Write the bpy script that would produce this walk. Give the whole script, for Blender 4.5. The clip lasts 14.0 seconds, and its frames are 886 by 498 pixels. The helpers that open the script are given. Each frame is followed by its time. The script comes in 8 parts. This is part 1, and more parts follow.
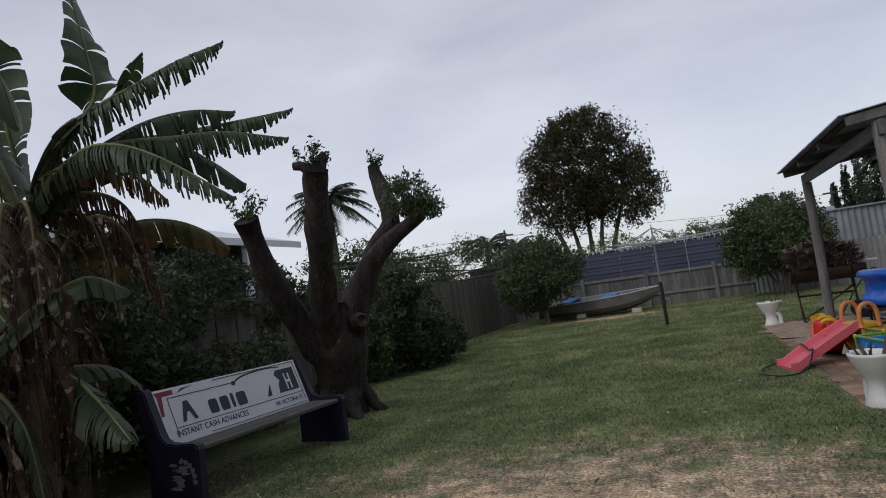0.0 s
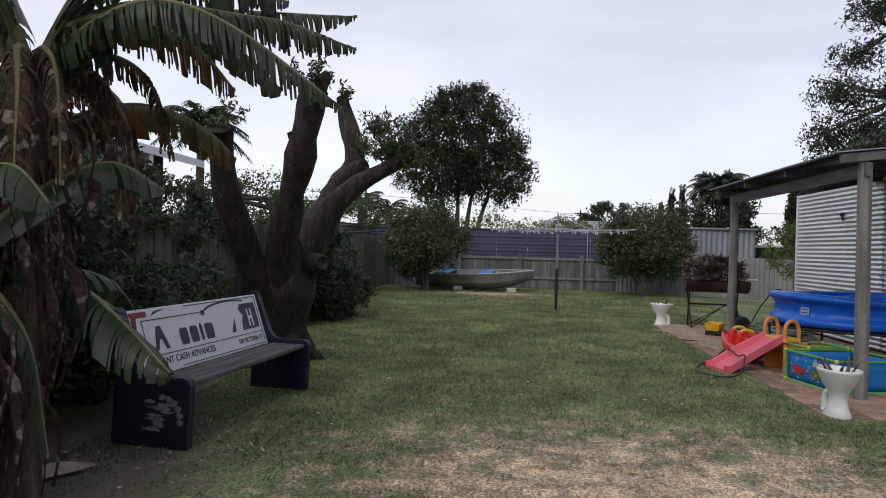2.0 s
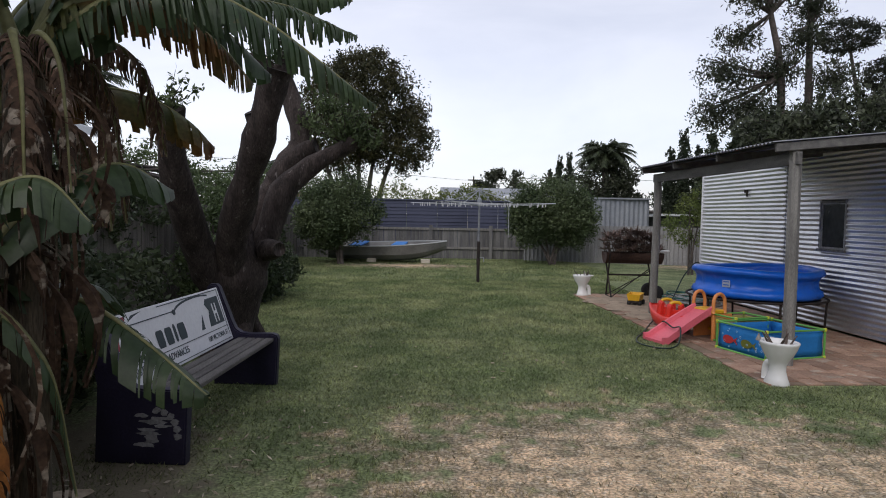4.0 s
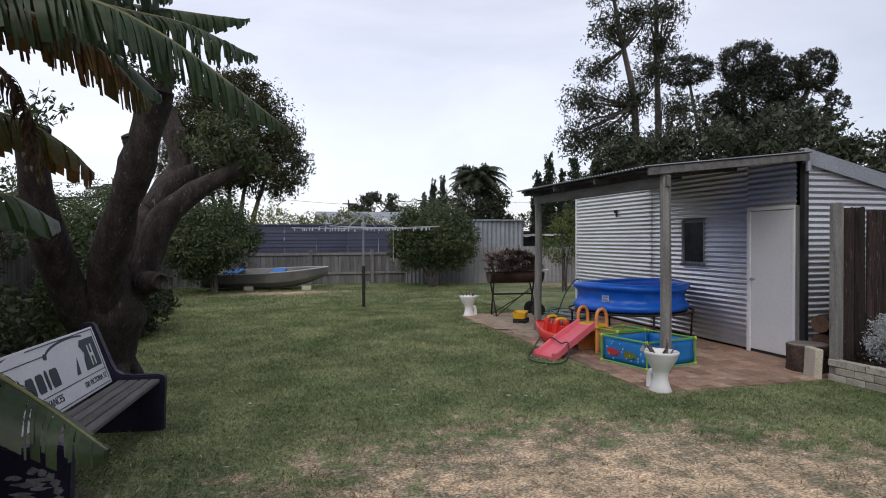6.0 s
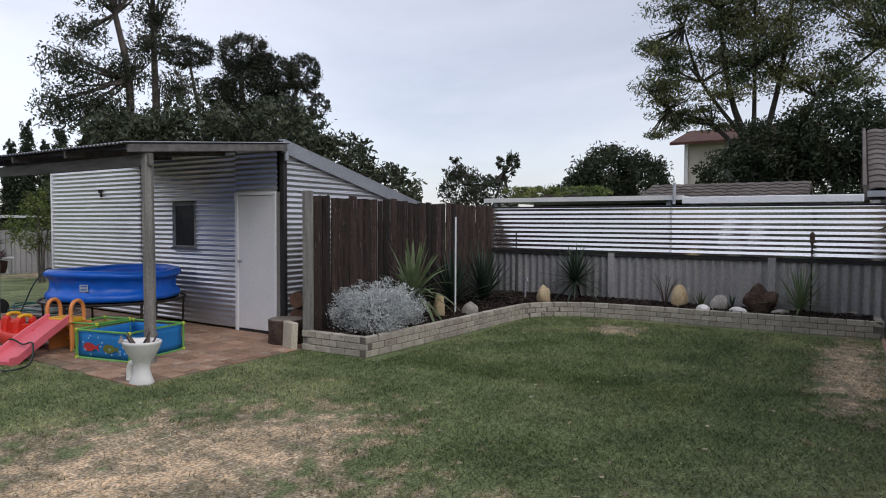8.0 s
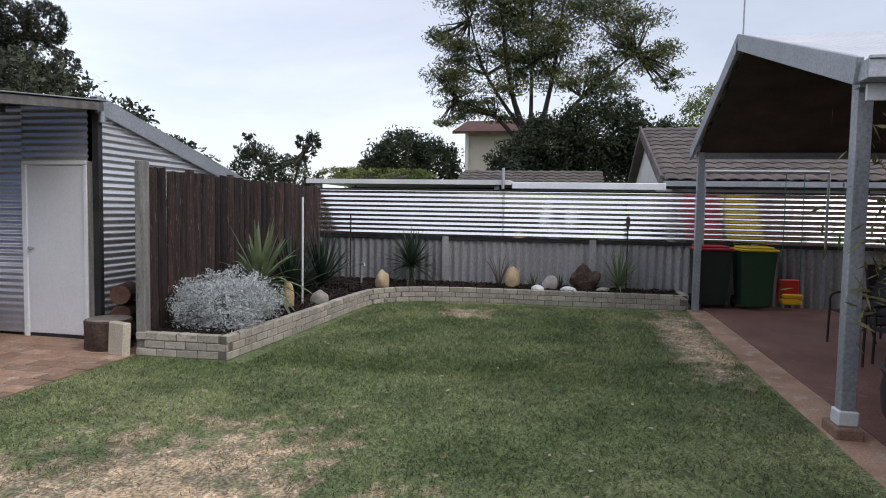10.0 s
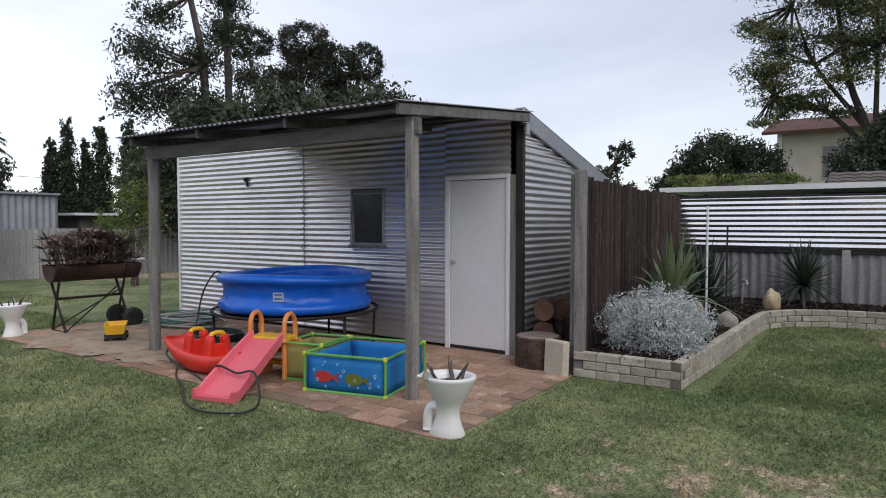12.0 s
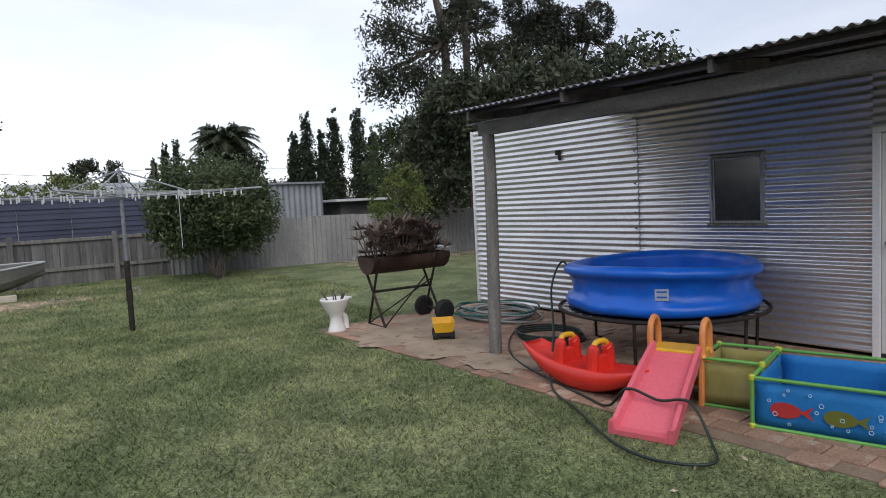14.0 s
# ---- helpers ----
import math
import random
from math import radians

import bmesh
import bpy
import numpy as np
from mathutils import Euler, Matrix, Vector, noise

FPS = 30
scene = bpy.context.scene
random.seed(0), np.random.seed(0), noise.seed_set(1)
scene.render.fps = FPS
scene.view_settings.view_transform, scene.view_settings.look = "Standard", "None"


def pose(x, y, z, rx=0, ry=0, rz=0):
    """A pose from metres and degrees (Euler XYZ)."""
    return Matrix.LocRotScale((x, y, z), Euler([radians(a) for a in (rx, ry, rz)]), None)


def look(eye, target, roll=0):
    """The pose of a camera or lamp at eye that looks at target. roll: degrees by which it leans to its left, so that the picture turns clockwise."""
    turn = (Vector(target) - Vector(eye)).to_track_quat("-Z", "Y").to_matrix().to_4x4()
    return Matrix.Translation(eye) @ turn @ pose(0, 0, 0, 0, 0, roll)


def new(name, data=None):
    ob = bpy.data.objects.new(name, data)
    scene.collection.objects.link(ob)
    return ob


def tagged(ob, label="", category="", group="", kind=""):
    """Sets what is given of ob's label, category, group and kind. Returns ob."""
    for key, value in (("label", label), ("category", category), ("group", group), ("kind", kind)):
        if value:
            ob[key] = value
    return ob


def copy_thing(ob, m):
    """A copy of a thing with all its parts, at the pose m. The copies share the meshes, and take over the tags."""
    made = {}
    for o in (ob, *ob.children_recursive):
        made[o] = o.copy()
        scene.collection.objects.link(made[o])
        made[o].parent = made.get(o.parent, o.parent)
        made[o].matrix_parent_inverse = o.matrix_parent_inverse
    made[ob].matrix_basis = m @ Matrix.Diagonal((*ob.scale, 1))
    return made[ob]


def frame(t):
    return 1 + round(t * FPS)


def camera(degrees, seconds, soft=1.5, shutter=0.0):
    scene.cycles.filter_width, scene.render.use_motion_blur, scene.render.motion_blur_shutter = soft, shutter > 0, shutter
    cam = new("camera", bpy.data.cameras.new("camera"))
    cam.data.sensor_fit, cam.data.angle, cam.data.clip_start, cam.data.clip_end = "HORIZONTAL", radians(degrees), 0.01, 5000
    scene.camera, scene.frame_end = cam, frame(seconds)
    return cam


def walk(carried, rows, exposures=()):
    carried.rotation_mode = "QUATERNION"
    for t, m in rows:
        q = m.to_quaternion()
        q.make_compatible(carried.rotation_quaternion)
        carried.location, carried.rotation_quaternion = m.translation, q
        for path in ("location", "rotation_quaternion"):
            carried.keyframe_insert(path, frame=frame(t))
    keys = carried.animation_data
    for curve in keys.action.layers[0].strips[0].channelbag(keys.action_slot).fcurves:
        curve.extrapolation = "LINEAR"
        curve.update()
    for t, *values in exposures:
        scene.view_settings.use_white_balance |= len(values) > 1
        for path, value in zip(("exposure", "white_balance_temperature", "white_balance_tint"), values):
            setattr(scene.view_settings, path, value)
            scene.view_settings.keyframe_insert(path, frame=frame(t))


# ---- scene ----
cam = camera(69.4, 14.0, 1.0)
PATH = [
    (0, (-0.024, -0.026, 1.365), (-0.71, 1.847, 1.513), -8.2),
    (0.5, (-0.55, -0.004, 1.329), (-1.146, 1.9, 1.468), -9.6),
    (1, (-0.946, -0.01, 1.38), (-1.32, 1.955, 1.432), -10.6),
    (1.5, (-1.333, -0.013, 1.37), (-1.566, 1.97, 1.261), 0.0),
    (2, (-1.695, -0.05, 1.431), (-1.902, 1.94, 1.426), 1.5),
    (2.5, (-1.954, -0.099, 1.452), (-2.157, 1.891, 1.456), 0.6),
    (3, (-2.247, -0.047, 1.525), (-2.167, 1.948, 1.414), -0.9),
    (3.2, (-2.292, -0.048, 1.555), (-2.218, 1.947, 1.423), 0.8),
    (5.3, (-2.790, 0.063, 1.653), (-2.557, 2.048, 1.597), 0.1),
    (5.5, (-2.763, 0.066, 1.642), (-2.521, 2.050, 1.585), 0.9),
    (6, (-2.738, 0.075, 1.642), (-2.215, 2.005, 1.610), -0.3),
    (6.5, (-2.682, 0.058, 1.646), (-1.935, 1.912, 1.606), 0.0),
    (7, (-2.644, 0.053, 1.618), (-1.657, 1.791, 1.551), -0.1),
    (7.5, (-2.581, 0.037, 1.615), (-1.105, 1.387, 1.568), -0.1),
    (8, (-2.445, 0.073, 1.621), (-0.764, 1.152, 1.541), 0.3),
    (8.5, (-2.409, 0.125, 1.619), (-0.534, 0.815, 1.534), 2.4),
    (8.7, (-2.438, 0.249, 1.638), (-0.505, 0.760, 1.566), 1.3),
    (10.8, (-2.393, 2.295, 1.525), (-0.437, 2.693, 1.401), 1.0),
    (11, (-2.397, 2.476, 1.52), (-0.528, 3.177, 1.397), -0.0),
    (11.5, (-2.472, 3.038, 1.515), (-0.733, 4.024, 1.468), -3.4),
    (12, (-2.479, 3.544, 1.516), (-0.822, 4.661, 1.433), 0.0),
    (12.5, (-2.47, 4.067, 1.534), (-0.888, 5.279, 1.371), 0.7),
    (13, (-2.491, 4.599, 1.567), (-0.913, 5.819, 1.413), 0.5),
    (13.5, (-2.529, 5.135, 1.576), (-1.182, 6.613, 1.542), -2.6),
    (14, (-2.587, 5.715, 1.614), (-1.355, 7.283, 1.462), -2.9),
]
EXPOSURES = [(0, -0.7, 6500, 13), (0.5, -0.84, 6500, 10), (1, -0.6, 6500, 12), (1.5, -0.42, 6500, 13), (2.0, -0.29, 6500, 13), (2.5, -0.5, 6500, 15), (3, -0.32, 6500, 14), (6, -0.2, 6500, 14), (7, -0.33, 6500, 14), (7.5, -0.25, 6500, 13), (8.5, 0.02, 6500, 13), (11, 0.25, 6500, 12), (11.5, 0.1, 6500, 12), (12, 0.06, 6500, 12), (13, 0.2, 6500, 12), (13.5, 0.19, 6500, 12), (14, 0.02, 6500, 12)]
walk(cam, [(t, look(eye, target, roll)) for t, eye, target, roll in PATH], EXPOSURES)

# ---- world and light ----
world = bpy.data.worlds.new("overcast")
scene.world = world
world.use_nodes = True
wt = world.node_tree
wt.nodes.clear()


def wnode(kind, **values):
    n = wt.nodes.new(kind)
    for key, value in values.items():
        n.inputs[key].default_value = value
    return n


sky = wt.nodes.new("ShaderNodeTexSky")
sky.sky_type, sky.sun_disc = "NISHITA", False
sky.sun_elevation, sky.sun_rotation = radians(48), radians(200)
sky_bg = wnode("ShaderNodeBackground", Strength=0.06)
wt.links.new(sky.outputs[0], sky_bg.inputs[0])
coord = wt.nodes.new("ShaderNodeTexCoord")
squash = wt.nodes.new("ShaderNodeMapping")
squash.inputs["Scale"].default_value = (1.0, 1.0, 3.2)
wt.links.new(coord.outputs["Generated"], squash.inputs[0])
clouds = wnode("ShaderNodeTexNoise", Scale=1.7, Detail=6.0, Roughness=0.55, Distortion=0.4)
wt.links.new(squash.outputs[0], clouds.inputs["Vector"])
shade = wt.nodes.new("ShaderNodeValToRGB")
shade.color_ramp.elements[0].position, shade.color_ramp.elements[1].position = 0.34, 0.66
shade.color_ramp.elements[0].color = (0.565, 0.58, 0.64, 1)
shade.color_ramp.elements[1].color = (0.77, 0.775, 0.815, 1)
wt.links.new(clouds.outputs[0], shade.inputs[0])
cloud_bg = wnode("ShaderNodeBackground", Strength=0.93)
wt.links.new(shade.outputs[0], cloud_bg.inputs[0])
# the cloud is thinner on one side of the sky
side = wt.nodes.new("ShaderNodeVectorMath")
side.operation = "DOT_PRODUCT"
side.inputs[1].default_value = (-0.65, 0.75, 0.0)
wt.links.new(coord.outputs["Generated"], side.inputs[0])
level = wt.nodes.new("ShaderNodeMath")
level.operation = "MULTIPLY_ADD"
level.inputs[1].default_value, level.inputs[2].default_value = 0.32, 0.94
wt.links.new(side.outputs["Value"], level.inputs[0])
wt.links.new(level.outputs[0], cloud_bg.inputs["Strength"])
both = wt.nodes.new("ShaderNodeAddShader")
wt.links.new(sky_bg.outputs[0], both.inputs[0])
wt.links.new(cloud_bg.outputs[0], both.inputs[1])
world_out = wt.nodes.new("ShaderNodeOutputWorld")
wt.links.new(both.outputs[0], world_out.inputs[0])
sun = new("sun", bpy.data.lights.new("sun", "SUN"))
sun.data.energy, sun.data.angle, sun.data.color = 1.5, radians(50), (1.0, 0.97, 0.92)
sun.matrix_world = look((-8, -12, 18), (0, 6, 0))


# ---- materials ----
def material(name, c1, c2, rough=0.7, metal=0.0, scale=4.0, grain=60.0, bump=0.25, stretch=(1, 1, 1),
             island=0.0, vary=0.12, thin=0.0, spec=0.4, wear=None, wear_at=0.62, world_space=False, spread=(0.9, 1.08)):
    m = bpy.data.materials.new(name)
    m.use_nodes = True
    nt = m.node_tree
    nodes, link = nt.nodes, nt.links.new
    b = nodes["Principled BSDF"]
    b.inputs["Roughness"].default_value, b.inputs["Metallic"].default_value = rough, metal
    b.inputs["Specular IOR Level"].default_value = spec
    mapping = nodes.new("ShaderNodeMapping")
    mapping.inputs["Scale"].default_value = stretch
    if world_space:
        link(nodes.new("ShaderNodeNewGeometry").outputs["Position"], mapping.inputs[0])
    else:
        tc, info = nodes.new("ShaderNodeTexCoord"), nodes.new("ShaderNodeObjectInfo")
        shift = nodes.new("ShaderNodeVectorMath")
        shift.operation = "MULTIPLY_ADD"
        link(info.outputs["Random"], shift.inputs[0])
        shift.inputs[1].default_value = (37, 61, 83)
        link(tc.outputs["Object"], shift.inputs[2])
        link(shift.outputs[0], mapping.inputs[0])

    def noise_tex(s, detail=5.0):
        n = nodes.new("ShaderNodeTexNoise")
        n.inputs["Scale"].default_value, n.inputs["Detail"].default_value = s, detail
        link(mapping.outputs[0], n.inputs["Vector"])
        return n

    def ramp(src, lo, hi, c_lo=(0, 0, 0, 1), c_hi=(1, 1, 1, 1)):
        r = nodes.new("ShaderNodeValToRGB")
        r.color_ramp.elements[0].position, r.color_ramp.elements[1].position = lo, hi
        r.color_ramp.elements[0].color, r.color_ramp.elements[1].color = c_lo, c_hi
        link(src, r.inputs[0])
        return r

    def mix(kind, fac, a, b2):
        x = nodes.new("ShaderNodeMix")
        x.data_type, x.blend_type = "RGBA", kind
        for sock, value in ((x.inputs[0], fac), (x.inputs[6], a), (x.inputs[7], b2)):
            if hasattr(value, "links"):
                link(value, sock)
            else:
                sock.default_value = value
        return x.outputs[2]

    big, fine = noise_tex(scale), noise_tex(grain, 3.0)
    col = ramp(big.outputs[0], 0.34, 0.66, (*c1, 1), (*c2, 1)).outputs[0]
    if wear:
        spots = noise_tex(scale * 2.3, 8.0)
        col = mix("MIX", ramp(spots.outputs[0], wear_at, wear_at + 0.06).outputs[0], col, (*wear, 1))
    g = ramp(fine.outputs[0], 0.3, 0.7, (1 - vary * 2, 1 - vary * 2, 1 - vary * 2, 1), (1 + vary, 1 + vary, 1 + vary, 1)).outputs[0]
    col = mix("MULTIPLY", 1.0, col, g)
    if island:
        pick = nodes.new("ShaderNodeNewGeometry").outputs["Random Per Island"]
        col = mix("MULTIPLY", 1.0, col, ramp(pick, 0, 1, (1 - island,) * 3 + (1,), (1 + island,) * 3 + (1,)).outputs[0])
    if not world_space:
        pick = nodes.new("ShaderNodeObjectInfo").outputs["Random"]
        col = mix("MULTIPLY", 1.0, col, ramp(pick, 0, 1, (*[spread[0]] * 3, 1), (*[spread[1]] * 3, 1)).outputs[0])
    link(col, b.inputs["Base Color"])
    if bump:
        bp = nodes.new("ShaderNodeBump")
        bp.inputs["Strength"].default_value, bp.inputs["Distance"].default_value = bump, 0.01
        link(fine.outputs[0], bp.inputs["Height"])
        link(bp.outputs[0], b.inputs["Normal"])
    if thin:
        tr, ms = nodes.new("ShaderNodeBsdfTranslucent"), nodes.new("ShaderNodeMixShader")
        ms.inputs[0].default_value = thin
        link(col, tr.inputs[0])
        link(b.outputs[0], ms.inputs[1])
        link(tr.outputs[0], ms.inputs[2])
        link(ms.outputs[0], nodes["Material Output"].inputs[0])
    return m


def lawn_material(name, blade):
    """Lawn, dry turf, bare soil and painted banana shade by place; the blades follow the same patches."""
    m = bpy.data.materials.new(name)
    m.use_nodes = True
    nt = m.node_tree
    nodes, link = nt.nodes, nt.links.new
    b = nodes["Principled BSDF"]
    b.inputs["Roughness"].default_value, b.inputs["Specular IOR Level"].default_value = 0.9, 0.15
    geo = nodes.new("ShaderNodeNewGeometry")
    flat = nodes.new("ShaderNodeVectorMath")
    flat.operation = "MULTIPLY"
    flat.inputs[1].default_value = (1, 1, 0)
    link(geo.outputs["Position"], flat.inputs[0])

    def noise_tex(s, detail=5.0):
        n = nodes.new("ShaderNodeTexNoise")
        n.inputs["Scale"].default_value, n.inputs["Detail"].default_value = s, detail
        link(flat.outputs[0], n.inputs["Vector"])
        return n.outputs[0]

    def math_node(op, a, b2):
        x = nodes.new("ShaderNodeMath")
        x.operation = op
        for sock, value in zip(x.inputs, (a, b2)):
            if hasattr(value, "links"):
                link(value, sock)
            else:
                sock.default_value = value
        return x.outputs[0]

    def smooth(src, lo, hi):
        r = nodes.new("ShaderNodeMapRange")
        r.interpolation_type = "SMOOTHSTEP"
        r.inputs[1].default_value, r.inputs[2].default_value = lo, hi
        link(src, r.inputs[0])
        return r.outputs[0]

    def mix(fac, a, b2, kind="MIX"):
        x = nodes.new("ShaderNodeMix")
        x.data_type, x.blend_type = "RGBA", kind
        for sock, value in ((x.inputs[0], fac), (x.inputs[6], a), (x.inputs[7], b2)):
            if hasattr(value, "links"):
                link(value, sock)
            else:
                sock.default_value = value
        return x.outputs[2]

    def spot(x, y, rx, ry):
        d = nodes.new("ShaderNodeVectorMath")
        d.operation = "SUBTRACT"
        link(flat.outputs[0], d.inputs[0])
        d.inputs[1].default_value = (x, y, 0)
        e = nodes.new("ShaderNodeVectorMath")
        e.operation = "MULTIPLY"
        link(d.outputs[0], e.inputs[0])
        e.inputs[1].default_value = (1 / rx, 1 / ry, 0)
        f = nodes.new("ShaderNodeVectorMath")
        f.operation = "LENGTH"
        link(e.outputs[0], f.inputs[0])
        return math_node("SUBTRACT", 1.0, f.outputs["Value"])

    coarse, mid, fine = noise_tex(0.7), noise_tex(4.2, 9.0), noise_tex(45.0, 3.0)
    worn = spot(-0.7, 3.9, 2.4, 1.5)
    for at in ((0.6, 3.7, 1.3, 0.9), (7.2, 3.1, 0.5, 0.45), (-2.3, 20.3, 2.4, 0.9),
               (6.0, 0.05, 2.5, 0.42), (-1.2, 2.5, 2.2, 1.3), (8.4, 20.8, 2.6, 1.2), (-3.2, 2.5, 0.7, 0.8)):
        worn = math_node("MAXIMUM", worn, spot(*at))
    dryness = math_node("ADD", math_node("MULTIPLY", math_node("MAXIMUM", worn, -0.6), 0.85), math_node("MULTIPLY", math_node("SUBTRACT", mid, 0.5), 2.4))
    dryness = math_node("ADD", dryness, math_node("MULTIPLY", math_node("SUBTRACT", coarse, 0.5), 0.5))
    dry = smooth(dryness, -0.05, 0.34)
    bare = smooth(math_node("ADD", dryness, math_node("MULTIPLY", math_node("SUBTRACT", fine, 0.5), 0.4)), 0.42, 0.66)
    clump = smooth(noise_tex(13.0, 6.0), 0.3, 0.7)
    # Deeper green mixed in towards the garden bed.
    deep_green = math_node("MULTIPLY", smooth(spot(4.4, 2.6, 4.4, 3.1), 0.0, 0.4), 0.45)
    broad = noise_tex(1.7, 4.0)
    # Dark soil under the bananas, with their canopy's shade painted into its colour.
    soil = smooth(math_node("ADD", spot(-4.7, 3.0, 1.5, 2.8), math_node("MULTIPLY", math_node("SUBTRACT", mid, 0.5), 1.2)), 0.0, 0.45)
    thatch = math_node("MULTIPLY", smooth(noise_tex(24.0, 4.0), 0.52, 0.64), dry)
    if blade:
        green = mix(smooth(coarse, 0.3, 0.7), (0.145, 0.195, 0.085, 1), (0.275, 0.305, 0.155, 1))
        green = mix(deep_green, green, (0.115, 0.16, 0.07, 1))
        straw = mix(thatch, (0.40, 0.335, 0.215, 1), (0.56, 0.51, 0.41, 1))
        col = mix(math_node("MULTIPLY", dry, 0.85), green, straw)
        col = mix(1.0, col, mix(geo.outputs["Random Per Island"], (0.42, 0.42, 0.42, 1), (1.65, 1.62, 1.6, 1)), "MULTIPLY")
        col = mix(1.0, col, mix(clump, (0.78, 0.78, 0.79, 1), (1.2, 1.2, 1.18, 1)), "MULTIPLY")
        col = mix(1.0, col, mix(smooth(broad, 0.34, 0.66), (0.76, 0.8, 0.76, 1), (1.22, 1.18, 1.16, 1)), "MULTIPLY")
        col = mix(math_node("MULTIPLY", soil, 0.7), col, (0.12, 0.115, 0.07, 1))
    else:
        green = mix(smooth(coarse, 0.3, 0.7), (0.14, 0.175, 0.085, 1), (0.21, 0.235, 0.125, 1))
        green = mix(deep_green, green, (0.105, 0.14, 0.062, 1))
        col = mix(math_node("MULTIPLY", dry, 0.85), green, (0.34, 0.265, 0.19, 1))
        col = mix(bare, col, (0.56, 0.42, 0.28, 1))
        col = mix(math_node("MULTIPLY", thatch, 0.7), col, (0.54, 0.48, 0.38, 1))
        col = mix(1.0, col, mix(smooth(fine, 0.3, 0.7), (0.5, 0.5, 0.5, 1), (1.4, 1.4, 1.4, 1)), "MULTIPLY")
        col = mix(1.0, col, mix(clump, (0.72, 0.72, 0.73, 1), (1.2, 1.2, 1.18, 1)), "MULTIPLY")
        col = mix(1.0, col, mix(smooth(broad, 0.34, 0.66), (0.78, 0.8, 0.78, 1), (1.2, 1.18, 1.16, 1)), "MULTIPLY")
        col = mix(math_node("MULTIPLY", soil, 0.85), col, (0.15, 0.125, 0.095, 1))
        bp = nodes.new("ShaderNodeBump")
        bp.inputs["Strength"].default_value, bp.inputs["Distance"].default_value = 0.6, 0.02
        link(noise_tex(90.0, 4.0), bp.inputs["Height"])
        link(bp.outputs[0], b.inputs["Normal"])
    link(col, b.inputs["Base Color"])
    if blade:
        tr, ms = nodes.new("ShaderNodeBsdfTranslucent"), nodes.new("ShaderNodeMixShader")
        ms.inputs[0].default_value = 0.4
        link(col, tr.inputs[0])
        link(b.outputs[0], ms.inputs[1])
        link(tr.outputs[0], ms.inputs[2])
        link(ms.outputs[0], nodes["Material Output"].inputs[0])
    return m


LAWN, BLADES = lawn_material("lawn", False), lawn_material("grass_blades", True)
IRON = material("galvanised_iron", (0.66, 0.665, 0.675), (0.78, 0.785, 0.795), 0.30, 0.74, 1.2, 30, 0.04, (1, 1, 3), vary=0.06)
IRON_NEW = material("bright_zinc_iron", (0.86, 0.86, 0.87), (0.93, 0.93, 0.93), 0.16, 0.95, 1.0, 30, 0.0, vary=0.03)
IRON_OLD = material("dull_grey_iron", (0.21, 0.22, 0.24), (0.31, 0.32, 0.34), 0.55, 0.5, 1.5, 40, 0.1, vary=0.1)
ROOF_GREY = material("grey_roof_flashing", (0.28, 0.30, 0.33), (0.36, 0.38, 0.41), 0.5, 0.4, 2, 40, 0.05)
WHITE_ROOF = material("white_roof_sheet", (0.66, 0.68, 0.71), (0.76, 0.77, 0.79), 0.45, 0.2, 2, 40, 0.03, vary=0.04)
CEMENT = material("grey_cement_sheet", (0.23, 0.23, 0.235), (0.33, 0.325, 0.32), 0.9, 0, 1.6, 50, 0.2, (1, 1, 0.35), wear=(0.40, 0.39, 0.37), wear_at=0.66)
BLUE_STEEL = material("blue_grey_steel_fence", (0.055, 0.062, 0.10), (0.075, 0.083, 0.13), 0.55, 0.1, 1, 30, 0.05, vary=0.06)
GREY_WOOD = material("weathered_grey_wood", (0.17, 0.165, 0.155), (0.27, 0.26, 0.24), 0.9, 0, 3, 45, 0.5, (6, 6, 0.7), vary=0.2, wear=(0.09, 0.085, 0.08), wear_at=0.66)
GREY_BEAM = material("weathered_grey_beam", (0.10, 0.097, 0.094), (0.175, 0.168, 0.158), 0.9, 0, 3, 45, 0.5, (4, 0.8, 4), vary=0.2)
PALING = material("grey_fence_paling", (0.11, 0.108, 0.11), (0.19, 0.185, 0.18), 0.92, 0, 2, 40, 0.4, (6, 6, 0.6), vary=0.18, spread=(0.75, 1.25))
PALING_BROWN = material("brown_grey_paling", (0.085, 0.074, 0.064), (0.15, 0.135, 0.12), 0.92, 0, 2, 40, 0.4, (6, 6, 0.6), vary=0.18, spread=(0.72, 1.25))
SLAB_WOOD = material("dark_brown_slab_wood", (0.014, 0.008, 0.007), (0.046, 0.029, 0.024), 0.9, 0, 5, 50, 0.9, (8, 8, 0.6), vary=0.3, wear=(0.14, 0.112, 0.10), wear_at=0.63, spread=(0.4, 1.9))
WHITE_PAINT = material("white_door_paint", (0.73, 0.74, 0.765), (0.80, 0.81, 0.825), 0.55, 0, 1.5, 40, 0.06, vary=0.03, wear=(0.5, 0.49, 0.47), wear_at=0.7)
DARK_TRIM = material("black_weathered_trim", (0.018, 0.018, 0.02), (0.035, 0.034, 0.034), 0.8, 0, 5, 50, 0.3)
STEEL = material("grey_steel_post", (0.30, 0.32, 0.36), (0.38, 0.40, 0.43), 0.45, 0.4, 2, 40, 0.05)
BLACK_STEEL = material("rusty_black_steel", (0.02, 0.018, 0.017), (0.05, 0.036, 0.03), 0.75, 0.3, 6, 60, 0.3)
RUST = material("rusted_drum_steel", (0.045, 0.026, 0.02), (0.085, 0.05, 0.038), 0.85, 0.2, 4, 50, 0.4, vary=0.2)
RUBBER = material("black_rubber", (0.012, 0.012, 0.013), (0.024, 0.024, 0.025), 0.7, 0, 6, 60, 0.1)
